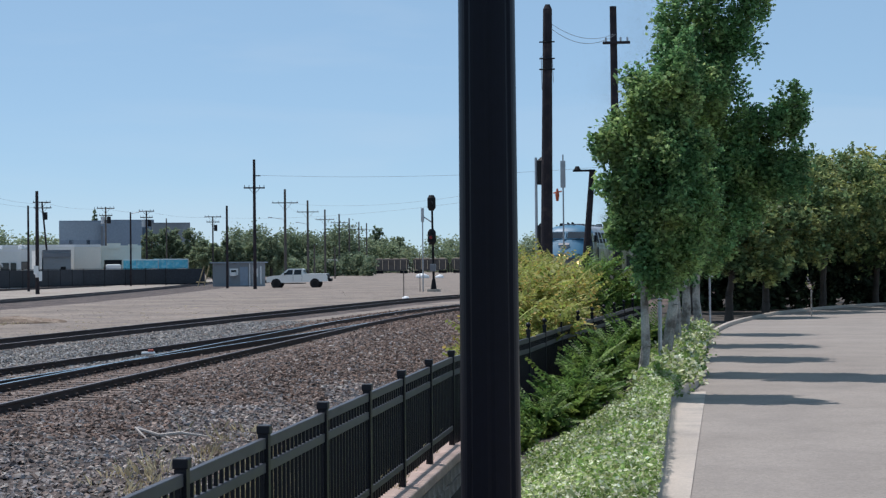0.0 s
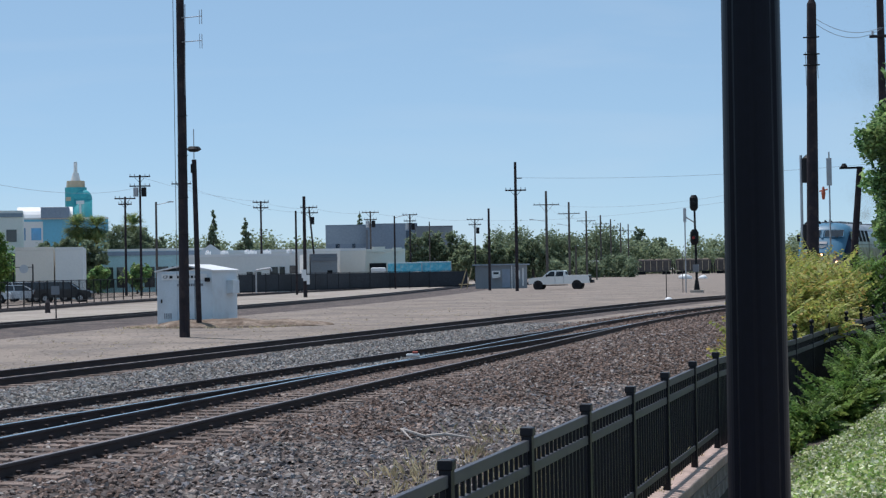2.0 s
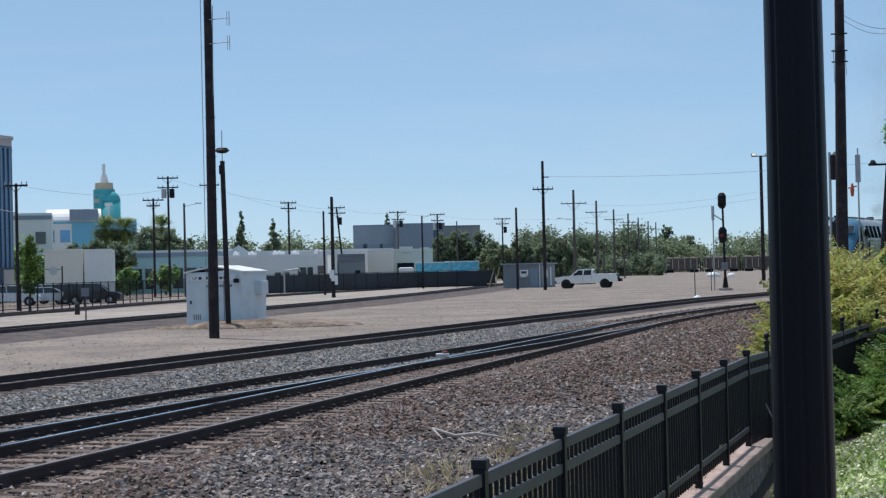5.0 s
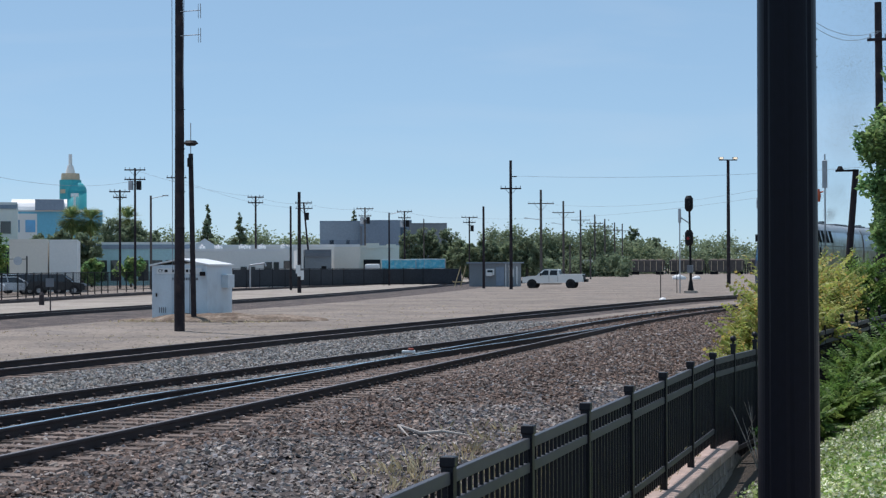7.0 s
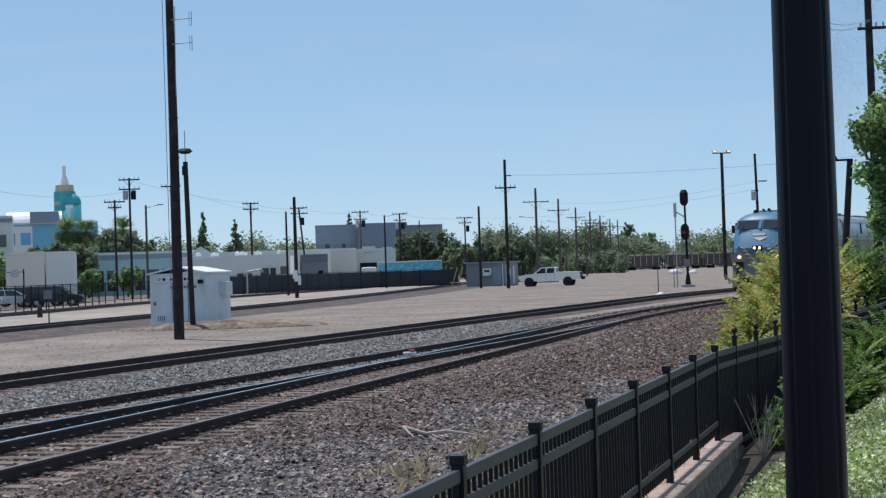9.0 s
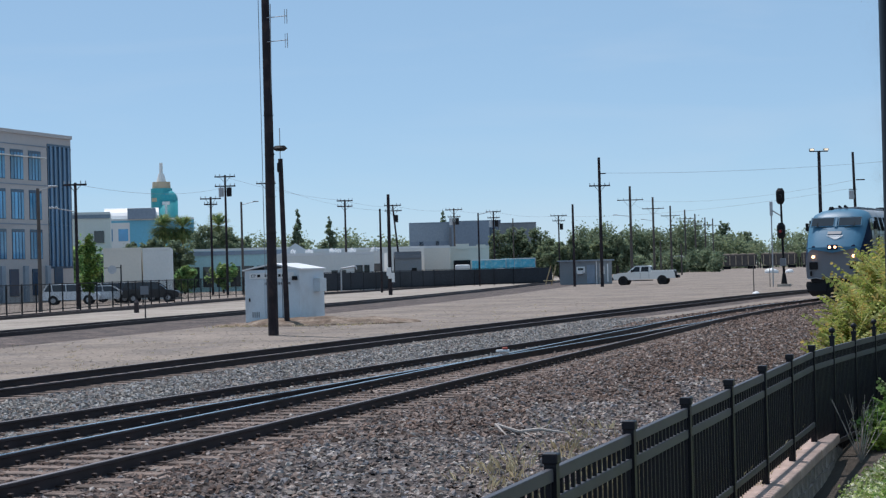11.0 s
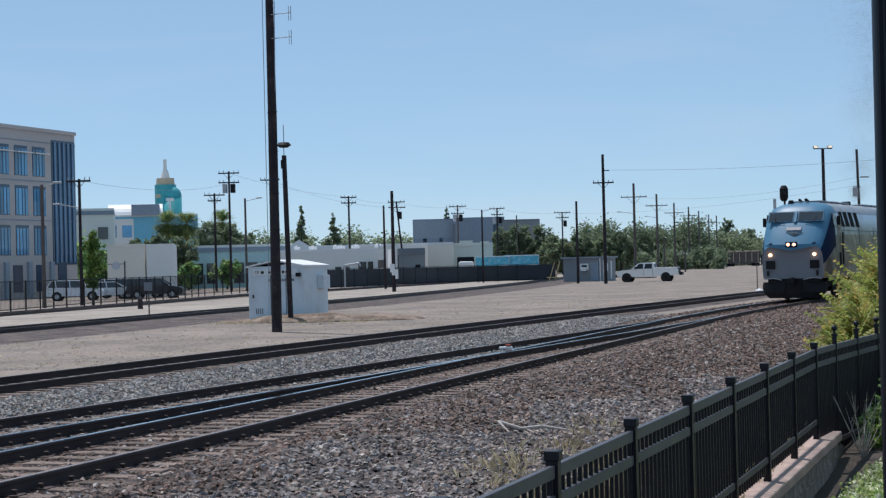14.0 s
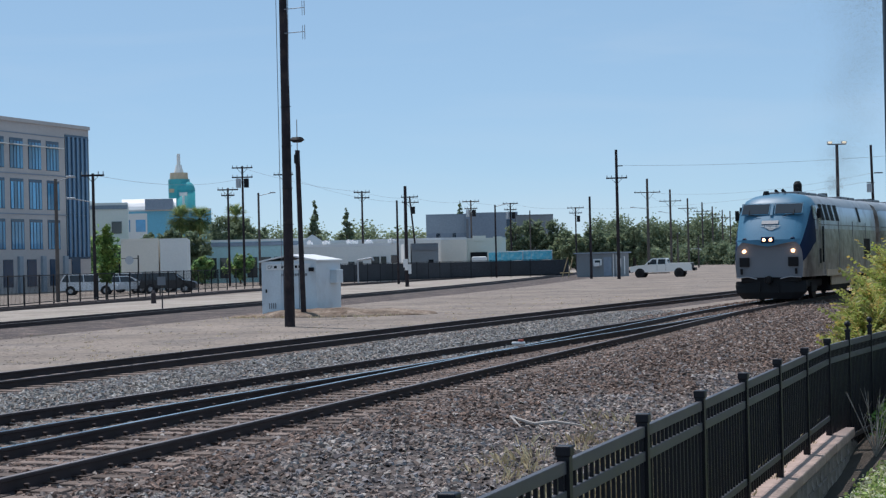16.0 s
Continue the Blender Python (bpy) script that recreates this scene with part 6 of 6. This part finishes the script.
plain_building("grey corrugated metal garage with a dark doorway", (-73.3, 203.0), (-70.3, 204.2), 9, 4.05, SHEDP, ((0.72, 1.9, 0.6, 0.9, DARK), (0.5, 0.9, 2.2, 1.1, GREYN)), GREYN, roof=GREYN)
plain_building("narrow white store beside the garage", (-74.1, 202.6), (-73.4, 202.9), 8, 4.0, WHITEB)
for k in range(7):
    rv = thing("roof_vent", "white metal vent on a flat roof", "roof vent", (-80.0 + (0.0, 1.1, 3.6, 4.3, 5.9, 8.2, 8.9)[k], 187.5 + (k % 3) * 1.7 + 0.4 * k, 4.29))
    part("housing", B(((0, 0, 0.2), (0.5 + 0.3 * (k % 3), 0.6, 0.4), 0, 0.05)), WHITEP, rv)
    part("cap", R(((0, 0, 0.4), (0, 0, 0.55), 0.28, 0.15, 10)), STEEL, rv)
slate = plain_building("blue-grey slab-sided building above the trees", (-126.0, 358.6), (-117.4, 361.4), 30, 11.9, GREYB2, ((0.5, 6.6, 8.6, 3.0, GREYB), (0.28, 6.6, 0.9, 3.0, NAVYGL), (0.66, 6.6, 0.7, 3.0, NAVYGL)), roof=GREYB)
plain_building("slate-clad middle wing with a dark glass bay", (-117.3, 359.6), (-106.9, 363.0), 28, 12.0, GREYB, ((0.84, 8.4, 1.3, 4.6, NAVYGL), (0.02, 7.0, 0.5, 8.0, GREYN), (0.97, 8.5, 0.4, 7.0, GREYN)), roof=GREYB)
plain_building("brownish end wing of the slab-sided building", (-106.8, 361.5), (-99.4, 364.0), 26, 11.3, SHEDP, ((0.55, 9.5, 0.6, 1.2, GLASS), (0.3, 9.5, 0.6, 0.9, GLASS)), roof=GREYN)
plain_building("pale low building behind trees beyond the yard", (-81.6, 420.0), (-78.2, 421.2), 9, 3.6, CREAM, ((0.5, 1.4, 1.4, 2.2, TAN),))

# trailers and a parked lorry
def trailer(at, turn, L, h, material, label):
    t = thing("trailer", label, "trailer", at, turn)
    part("box_body", B(((0, 0, 0.9 + h / 2), (L, 2.4, h), 0, 0.06)), material, t)
    part("stripe", B(((0, -1.22, 0.9 + h * 0.35), (L * 0.9, 0.03, h * 0.18), 0, 0, 0, Matrix.Rotation(-0.08, 4, "Y"))), WHITEP, t)
    part("roof_edge", B(((0, -1.21, 0.9 + h - 0.06), (L, 0.04, 0.10))), WHITEP, t)
    for x, w in ((L / 2 - 0.05, 0.10), (-L * 0.12, 0.05)):
        part("door_post", B(((x, -1.215, 0.9 + h / 2), (w, 0.03, h - 0.2))), STEEL, t)
    part("skirt", B(((0, 0, 0.7), (L, 2.2, 0.4))), DARK, t)
    for x in (-L * 0.3, L * 0.3, L * 0.4):
        wheel(t, x, -1.0, 0.5)
    return t


trailer((-66.4, 219.6, 0), 17, 4.4, 2.3, TRLB, "bright blue box trailer with a pale stripe")
trailer((-62.9, 221.0, 0), 17, 4.4, 2.35, TRLB, "bright blue box trailer beside another")
lo = thing("lorry_cab", "white lorry cab beside blue trailers", "lorry", (-68.6, 215.2, 0), 17)
part("cab", B(((0, 0, 1.5), (1.9, 2.2, 2.2), 0, 0.2), ((-1.2, 0, 1.0), (1.0, 2.0, 1.0), 0, 0.15)), WHITEP, lo)
part("windscreen", B(((-0.97, 0, 2.0), (0.05, 1.8, 0.7))), GLASS, lo)
wheel(lo, -1.2, -0.95, 0.48)
wheel(lo, 0.6, -0.95, 0.48)

# the freight train in the distance
hop = thing("hopper_wagon", "dark weathered freight wagon in a standing train", "freight wagon", (-77.0, 494.0, -0.1), 8, "standing freight train")
part("hull", lathe_side(bmesh.new(), [(-4.6, 1.2), (-5.0, 3.9), (5.0, 3.9), (4.6, 1.2), (2.0, 0.8), (-2.0, 0.8)], 3.0), mat("wagon_black", (0.085, 0.072, 0.068), 0.8, vary=0.3), hop)
part("lid", B(((0, 0, 4.05), (9.4, 2.6, 0.3), 0, 0.1)), mat("wagon_lid_brown", (0.26, 0.20, 0.17), 0.9), hop)
for x in (-3.4, -1.15, 1.15, 3.4):
    part("hatch", B(((x, 0, 4.3), (1.5, 1.6, 0.22), 0, 0.05)), TAN, hop, "pale tan roof hatch")
for x in (-4.2, -2.5, -0.85, 0.85, 2.5, 4.2):
    part("rib", B(((x, -1.53, 2.5), (0.16, 0.08, 2.6))), TAN, hop)
for x in (-5.1, 5.1):
    part("end_frame", B(((x, 0, 1.6), (0.3, 2.6, 2.8))), RUST, hop)
for x in (-3.4, 3.4):
    part("bogie", B(((x, 0, 0.5), (2.2, 2.0, 0.8))), DARK, hop)
for k in range(1, 9):
    copy_thing(hop, pose(-77.0 + 10.9 * k * math.cos(0.14) * (1), 494.0 + 10.9 * k * math.sin(0.14), -0.1, 0, 0, 8))


# ---- distant trees ----
def belt(name, label, az0, az1, d0, d1, h, count, size, seed, rough=0.35, leaf=None):
    """A wood far off, along an arc about the yard."""
    rng = np.random.default_rng(seed)
    clumps = []
    n = int((az1 - az0) * 2.8) + 3
    for k in range(n):
        a = radians(az0 + (az1 - az0) * (k + rng.uniform(-0.4, 0.4)) / (n - 1))
        d = rng.uniform(d0, d1)
        hh = h * (1 + rng.uniform(-rough, rough * 0.5))
        w = hh * rng.uniform(0.38, 0.62)
        for j in range(3):
            clumps.append((d * math.sin(a) + rng.uniform(-w, w) * 0.6, d * math.cos(a) + rng.uniform(-2, 2), hh * (0.22 + 0.29 * j), w * (1.05 - 0.22 * j), w * 0.8, hh * 0.26))
    return leaves(name, clump_points(clumps, count, seed, 0.25, 0.22, 9), size, leaf or FARG_HAZED, None, label, seed, "stuff", "trees")


# far and middle belts take the leaf colours with haze painted in
belt("far_trees", "green belt of trees beyond the yard, haze in its leaf colour", -42, -17, 390, 430, 9.6, 120000, 0.46, 31, 0.25)
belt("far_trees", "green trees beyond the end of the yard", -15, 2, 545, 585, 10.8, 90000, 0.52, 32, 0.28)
belt("mid_trees", "dark rounded trees beyond the yard poles", -13.6, -10.4, 530, 545, 11.8, 36000, 0.5, 33, 0.35, MIDG_HAZED)
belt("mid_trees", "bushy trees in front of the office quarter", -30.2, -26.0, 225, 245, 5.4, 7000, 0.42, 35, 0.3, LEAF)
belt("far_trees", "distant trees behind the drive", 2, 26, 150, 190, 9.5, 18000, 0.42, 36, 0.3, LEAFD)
belt("mid_trees", "low bushes along the yard's end", -12.8, -9.7, 380, 400, 4.2, 9000, 0.42, 37, 0.3, MIDG_HAZED)
for k, (x, y, h, w, m) in enumerate(((-100.0, 338.0, 9.4, 3.4, MIDG_HAZED), (-96.4, 340.0, 11.0, 3.6, MIDG_HAZED), (-92.6, 341.0, 9.8, 3.4, MIDG_HAZED), (-89.4, 336.0, 7.4, 2.8, FARG_HAZED), (-86.0, 331.0, 6.4, 3.0, FARG_HAZED), (-82.6, 332.0, 8.0, 2.8, MIDG_HAZED), (-79.0, 334.0, 7.2, 3.0, FARG_HAZED), (-75.6, 335.0, 8.2, 3.2, MIDG_HAZED), (-91.4, 558.0, 15.0, 3.2, MIDG_HAZED), (-84.0, 552.0, 11.5, 4.0, MIDG_HAZED), (-104.0, 545.0, 12.6, 4.4, MIDG_HAZED), (-112.0, 548.0, 12.0, 4.6, MIDG_HAZED))):
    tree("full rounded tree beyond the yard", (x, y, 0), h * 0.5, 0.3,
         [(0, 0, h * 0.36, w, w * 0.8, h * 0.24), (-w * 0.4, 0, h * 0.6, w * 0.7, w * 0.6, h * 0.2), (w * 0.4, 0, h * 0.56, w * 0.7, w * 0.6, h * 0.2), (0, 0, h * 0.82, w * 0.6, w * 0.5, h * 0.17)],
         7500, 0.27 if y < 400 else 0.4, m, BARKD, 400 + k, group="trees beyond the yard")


def palm(at, h, seed):
    t = thing("palm_tree", "shaggy fan palm standing above rooftops", "palm tree", at, group="fan palms")
    part("trunk", R(((0, 0, -0.2), (0.1, 0, h), 0.28, 0.2, 9)), BARKD, t)
    rng = random.Random(seed)
    V, F = [], []
    for k in range(460):
        a, e = rng.uniform(0, 6.28), rng.uniform(-1.1, 1.2)
        d = Vector((math.cos(a) * math.cos(e), math.sin(a) * math.cos(e), math.sin(e)))
        s = Vector((-math.sin(a), math.cos(a), 0))
        c = Vector((0.1, 0, h)) + d * rng.uniform(0.9, 1.7) - Vector((0, 0, 0.5 * rng.random()))
        for j in range(5):
            q = (j - 2) * 0.28
            tip = c + (d * math.cos(q) + s * math.sin(q)) * 1.15 - Vector((0, 0, 0.35))
            n = len(V)
            V += [tuple(c - s * 0.05), tuple(c + s * 0.05), tuple(tip)]
            F.append((n, n + 1, n + 2))
        n = len(V)
        V += [(0.1, 0, h), tuple(c - s * 0.04), tuple(c + s * 0.04)]
        F.append((n, n + 1, n + 2))
    ob = new("fronds", from_arrays("fronds", V, F, LEAFD))
    ob.parent = t


palm((-118.9, 231.3, 0), 9.3, 1)
palm((-116.5, 232.6, 0), 9.2, 2)
palm((-111.6, 234.2, 0), 9.3, 3)
for k, (x, y, h) in enumerate(((-106.5, 198.0, 6.4), (-104.2, 199.6, 6.9), (-101.6, 200.6, 6.5), (-104.8, 216.0, 9.0), (-102.4, 217.0, 8.4), (-100.2, 218.0, 7.4))):
    tree("full green tree among low shops", (x, y, 0), h * 0.5, 0.16, [(0, 0, h * 0.42, 2.0, 1.6, h * 0.2), (-0.9, 0, h * 0.62, 1.7, 1.5, h * 0.18), (0.9, 0, h * 0.66, 1.7, 1.5, h * 0.17), (0, 0, h * 0.84, 1.4, 1.3, h * 0.13)], 4200, 0.27, MIDG_HAZED, BARKD, 171 + k, group="trees among the shops")


def conifer(at, h, w, seed):
    t = thing("conifer", "tall dark conifer above the tree belt", "conifer", at, group="conifers")
    part("trunk", R(((0, 0, -0.2), (0, 0, h), 0.3, 0.05, 8)), BARKD, t)
    rng = random.Random(seed)
    cl = []
    z = h * 0.22
    while z < h:
        r = w * (1 - z / h) ** 0.8 + 0.2
        for j in range(4):
            a = rng.uniform(0, 6.28)
            q = rng.uniform(0.35, 0.75)
            cl.append((math.cos(a) * r * q, math.sin(a) * r * q, z + rng.uniform(-0.3, 0.3) - 0.3 * q, r * 0.42, r * 0.42, 0.32))
        z += h * 0.06
    leaves("needles", clump_points(cl, 5200, seed, 0.1, 0.2), 0.26, MIDG_HAZED, t, seed=seed)


conifer((-128.6, 304.0, 0), 13.8, 2.0, 1)
conifer((-123.2, 306.2, 0), 12.2, 3.0, 2)
conifer((-131.6, 398.9, 0), 16.4, 2.2, 3)
tree("slim young tree before a concrete facade", (-59.3, 104.5, 0), 3.0, 0.08, [(0, 0, 1.9, 0.5, 0.6, 0.6), (0.25, 0, 2.9, 0.55, 0.6, 0.7), (-0.1, 0, 3.9, 0.5, 0.5, 0.6), (0.1, 0, 4.6, 0.3, 0.3, 0.4)], 1900, 0.15, LEAFG, BARKD, 71)
for k, (x, y, h) in enumerate(((-98.0, 186.0, 3.6), (-94.0, 188.0, 3.2), (-90.0, 190.0, 3.4), (-104.0, 184.0, 3.0))):
    tree("bushy tropical plant beside a shop", (x, y, 0), 1.2, 0.12, [(0, 0, h * 0.5, 1.6, 1.4, h * 0.3), (0.5, 0, h * 0.8, 1.2, 1.1, h * 0.25)], 1500, 0.32, LEAF, BARKD, 75 + k)


# ---- wires ----
def wire(a, b, sag, r=0.011):
    a, b = Vector(a), Vector(b)
    V, F = [], []
    n = 14
    for i in range(n + 1):
        u = i / n
        p = a.lerp(b, u) - Vector((0, 0, sag * 4 * u * (1 - u)))
        for dx, dz in ((-r, 0), (0, r), (r, 0), (0, -r)):
            V.append((p.x + dx, p.y, p.z + dz))
        if i:
            for k in range(4):
                F.append(((i - 1) * 4 + k, (i - 1) * 4 + (k + 1) % 4, i * 4 + (k + 1) % 4, i * 4 + k))
    tagged(new("overhead_wire", from_arrays("overhead_wire", V, F, WIRE)), "thin dark overhead wire slung between poles", "wire", "overhead wires")


wire((-62.4, 108.4, 8.6), (-81.0, 172.0, 11.4), 0.7)
wire((-81.0, 172.0, 12.5), (-76.7, 195.6, 10.5), 0.4)
wire((-76.7, 195.6, 10.5), (-77.9, 216.7, 10.4), 0.3)
wire((-81.1, 182.9, 12.2), (-77.9, 216.7, 9.8), 0.8)
wire((-78.2, 216.7, 10.5), (-76.9, 237.9, 10.4), 0.4)
wire((-76.9, 237.9, 10.4), (-74.5, 249.2, 10.3), 0.3)
wire((-74.5, 249.2, 10.3), (-70.4, 271.1, 10.0), 0.4)
wire((-38.5, 165.5, 10.8), (-2.4, 150.0, 10.4), 0.5)
wire((-70.4, 271.1, 9.9), (-17.2, 189.2, 9.4), 0.9)
wire((-55.2, 254.1, 11.4), (-17.4, 189.2, 10.2), 1.0)
wire((-4.9, 74.8, 12.3), (-2.4, 84.9, 13.0), 0.45, 0.012)
wire((-4.9, 74.8, 12.1), (-2.3, 84.9, 13.0), 0.6, 0.012)
for (x0, y0, h0), (x1, y1, h1) in zip(((-55.2, 254.1, 11.4), (-62.0, 303.8, 11.6), (-68.6, 353.4, 11.6)), ((-62.0, 303.8, 11.6), (-68.6, 353.4, 11.6), (-73.1, 393.3, 11.9))):
    wire((x0, y0, h0), (x1, y1, h1), 0.7)


# ---- small things by the fence ----
def tufts(name, label, spots, seed, blades=26, height=0.35, material=None):
    rng = random.Random(seed)
    V, F = [], []
    for x, y in spots:
        z = gz(x, y)
        for k in range(blades):
            a, h = rng.uniform(0, 6.28), height * rng.uniform(0.4, 1.2)
            r = rng.uniform(0, 0.12)
            bx, by = x + r * math.cos(a), y + r * math.sin(a)
            d = rng.uniform(0.2, 0.8) * h
            n = len(V)
            w = 0.006
            V += [(bx - w * math.sin(a), by + w * math.cos(a), z), (bx + w * math.sin(a), by - w * math.cos(a), z), (bx + d * 0.4 * math.cos(a), by + d * 0.4 * math.sin(a), z + h * 0.7), (bx + d * math.cos(a), by + d * math.sin(a), z + h)]
            F += [(n, n + 1, n + 2), (n + 2, n + 1, n + 3)]
    tagged(new(name, from_arrays(name, V, F, material or STRAW)), label, "grass", kind="stuff")


rng = random.Random(21)
tufts("dry_grass", "dry straw-coloured weeds in the gravel by the fence", [(rng.uniform(-4.6, -3.35), 15.5 + 9.5 * rng.random()) for _ in range(150)], 22)
br = thing("fallen_branch", "bleached fallen branch lying on the ballast", "branch", (-6.45, 22.6, gz(-6.45, 22.6)), 20)
part("stick", R(((-0.42, 0.25, 0.16), (-0.12, 0.03, 0.07), 0.018, 0.026, 7), ((-0.12, 0.03, 0.07), (0.14, -0.02, 0.10), 0.026, 0.024, 7), ((0.14, -0.02, 0.10), (0.5, -0.1, 0.05), 0.024, 0.010, 7), ((-0.42, 0.25, 0.16), (-0.30, -0.10, 0.04), 0.020, 0.012, 6), ((0.1, 0.0, 0.08), (0.3, 0.25, 0.14), 0.014, 0.006, 6), ((-0.05, 0.0, 0.06), (0.02, -0.22, 0.04), 0.012, 0.006, 6)), PALEW, br)
mk = thing("switch_marker", "small faded white and red cloth at the frog of the switch", "marker", (-11.2, 37.6, 0.02))
part("cloth", B(((0, 0, 0.19), (0.30, 0.12, 0.06), 0.3, 0.02)), WHITEP, mk)
part("tag", B(((0.05, 0.02, 0.245), (0.12, 0.09, 0.05), 0.3, 0.015)), mat("faded_red", (0.42, 0.10, 0.07), 0.8), mk)
wd = thing("bare_weed", "bare twiggy weed with pale tips at the wall's end", "weed", (-2.5, 26.0, gz(-2.5, 26.0)))
bm = bmesh.new()
rng = random.Random(4)
for k in range(16):
    a = rng.uniform(0, 6.28)
    e = Vector((math.cos(a) * rng.uniform(0.1, 0.5), math.sin(a) * rng.uniform(0.1, 0.6), rng.uniform(0.4, 1.0)))
    rod(bm, (0, 0, 0), e, 0.008, 0.004, 4)
    rod(bm, e * 0.7, e * 0.8 + Vector((rng.uniform(-0.2, 0.2), rng.uniform(-0.2, 0.2), 0.2)), 0.005, 0.003, 4)
part("stem", bm, BARK, wd)


rng = random.Random(91)
tufts("dry_grass", "short dry straw-coloured grass along the fence's foot", [(rng.uniform(-4.7, -3.25) if k % 2 else rng.uniform(-3.8, -3.2), rng.uniform(9, 25)) for k in range(420)], 92, 12, 0.10)


rng = random.Random(57)
spots = []
for k in range(210):
    y = 10.2 + 8.5 * rng.random()
    spots.append((-3.35 - abs(rng.gauss(0, 0.45)) - 0.35 * math.sin(y * 1.3) ** 2, y))
for k in range(60):
    y = 17.6 + 7.2 * rng.random()
    spots.append((-5.80 - 0.05 * (y - 18.0) + rng.gauss(0, 0.22) + 0.9 * rng.random() ** 3, y))
tufts("dry_grass", "bleached dry weeds in a patch against the fence", spots, 58, 7, 0.15)
rng = random.Random(131)
spots = []
for k in range(240):
    y = 34 + 60 * rng.random() ** 1.3
    spots.append((curve_x(FAR, y) - 2.4 - 11.0 * rng.random() ** 1.4, y))
tufts("dry_grass", "sparse short dry grass on the dirt beside the track", spots, 132, 10, 0.05)
for k in range(160):
    spots[k] = (-27.5 + rng.uniform(-3.5, 3.5), 64.6 + rng.uniform(-1.6, 0.9))
tufts("dry_grass", "dry grass round the foot of a mound", spots[:160], 133, 9, 0.09)


# ---- exhaust smoke over the locomotive, in drifting puffs ----
SMOKE = mat("soot", (0.24, 0.225, 0.22), 0.95, vary=0.2, spec=0.05)
puffs = []
for k in range(9):
    srng = np.random.default_rng(300 + k)
    r = 0.40 + 0.27 * k
    lobes = srng.normal(size=(7, 3)) * np.array([0.55, 0.55, 0.7]) * r
    flecks = lobes[srng.integers(0, 7, 11000)] + srng.normal(size=(11000, 3)) * 0.48 * r
    puffs.append(tagged(leaves("smoke_puff", flecks, 0.0065 + 0.0015 * k, SMOKE, None, "thin grey puff of diesel exhaust smoke", 300 + k, "stuff", "smoke"), group="exhaust smoke"))

sp = thing("sign_post", "plain galvanised metal post in the bed", "post", (-0.15, 37.0, gz(-0.15, 37.0)))
part("post", R(((0, 0, -0.1), (0, 0, 2.55), 0.045, 0.045, 10)), STEEL, sp)
sp = thing("sign_post", "thin metal post with a small white sign by the kerb", "sign", (1.5, 64.5, gz(1.5, 64.5)))
part("post", R(((0, 0, -0.1), (0, 0, 2.4), 0.035, 0.035, 8)), STEEL, sp)
part("sign", B(((0, -0.05, 2.2), (0.24, 0.02, 0.40))), WHITEP, sp)
for x, y in ((6.2, 79.0), (13.0, 88.5)):
    sp = thing("marker_stake", "slim pale stake at the edge of the thicket", "stake", (x, y, gz(x, y)))
    part("stake", R(((0, 0, -0.1), (0, 0, 1.3), 0.035, 0.03, 8)), BARK, sp)


ub = thing("utility_box", "small pale utility cabinet at the edge of the thicket", "utility box", (14.1, 129.2, -0.45))
part("cabinet", B(((0, 0, 0.32), (0.95, 0.6, 0.64), 0, 0.03)), CREAM, ub)
part("lid", B(((0, 0, 0.67), (1.05, 0.7, 0.07), 0, 0.02)), WHITEP, ub)
part("door", B(((0, -0.31, 0.32), (0.7, 0.03, 0.46), 0, 0.01)), GREYB2, ub)


# ---- what moves ----
def motions():
    rows = [(0.0, 107.5), (2.0, 104.95), (4.0, 101.8), (5.5, 99.1), (7.0, 96.15), (8.0, 93.95), (9.0, 91.65), (10.0, 89.3), (11.0, 86.8), (12.0, 84.3), (12.5, 83.0), (13.5, 80.0), (14.5, 76.5), (15.5, 72.5), (16.0, 70.5)]
    walk(locomotive, [(t, train_pose(y)) for t, y in rows])
    walk(rear_locomotive, [(t, rear_pose(y)) for t, y in rows])
    for k, ob in enumerate(puffs):
        keys = []
        for t, y in rows:
            p = train_pose(y) @ Vector((0.1, 10.3, 4.6))
            keys.append((t, pose(p.x + 0.4 + 0.30 * k, p.y + 0.5 * k, p.z + 0.3 + 1.15 * k + 0.06 * k * k, 0, 0, 5 * t + 40 * k)))
        walk(ob, keys)


motions()
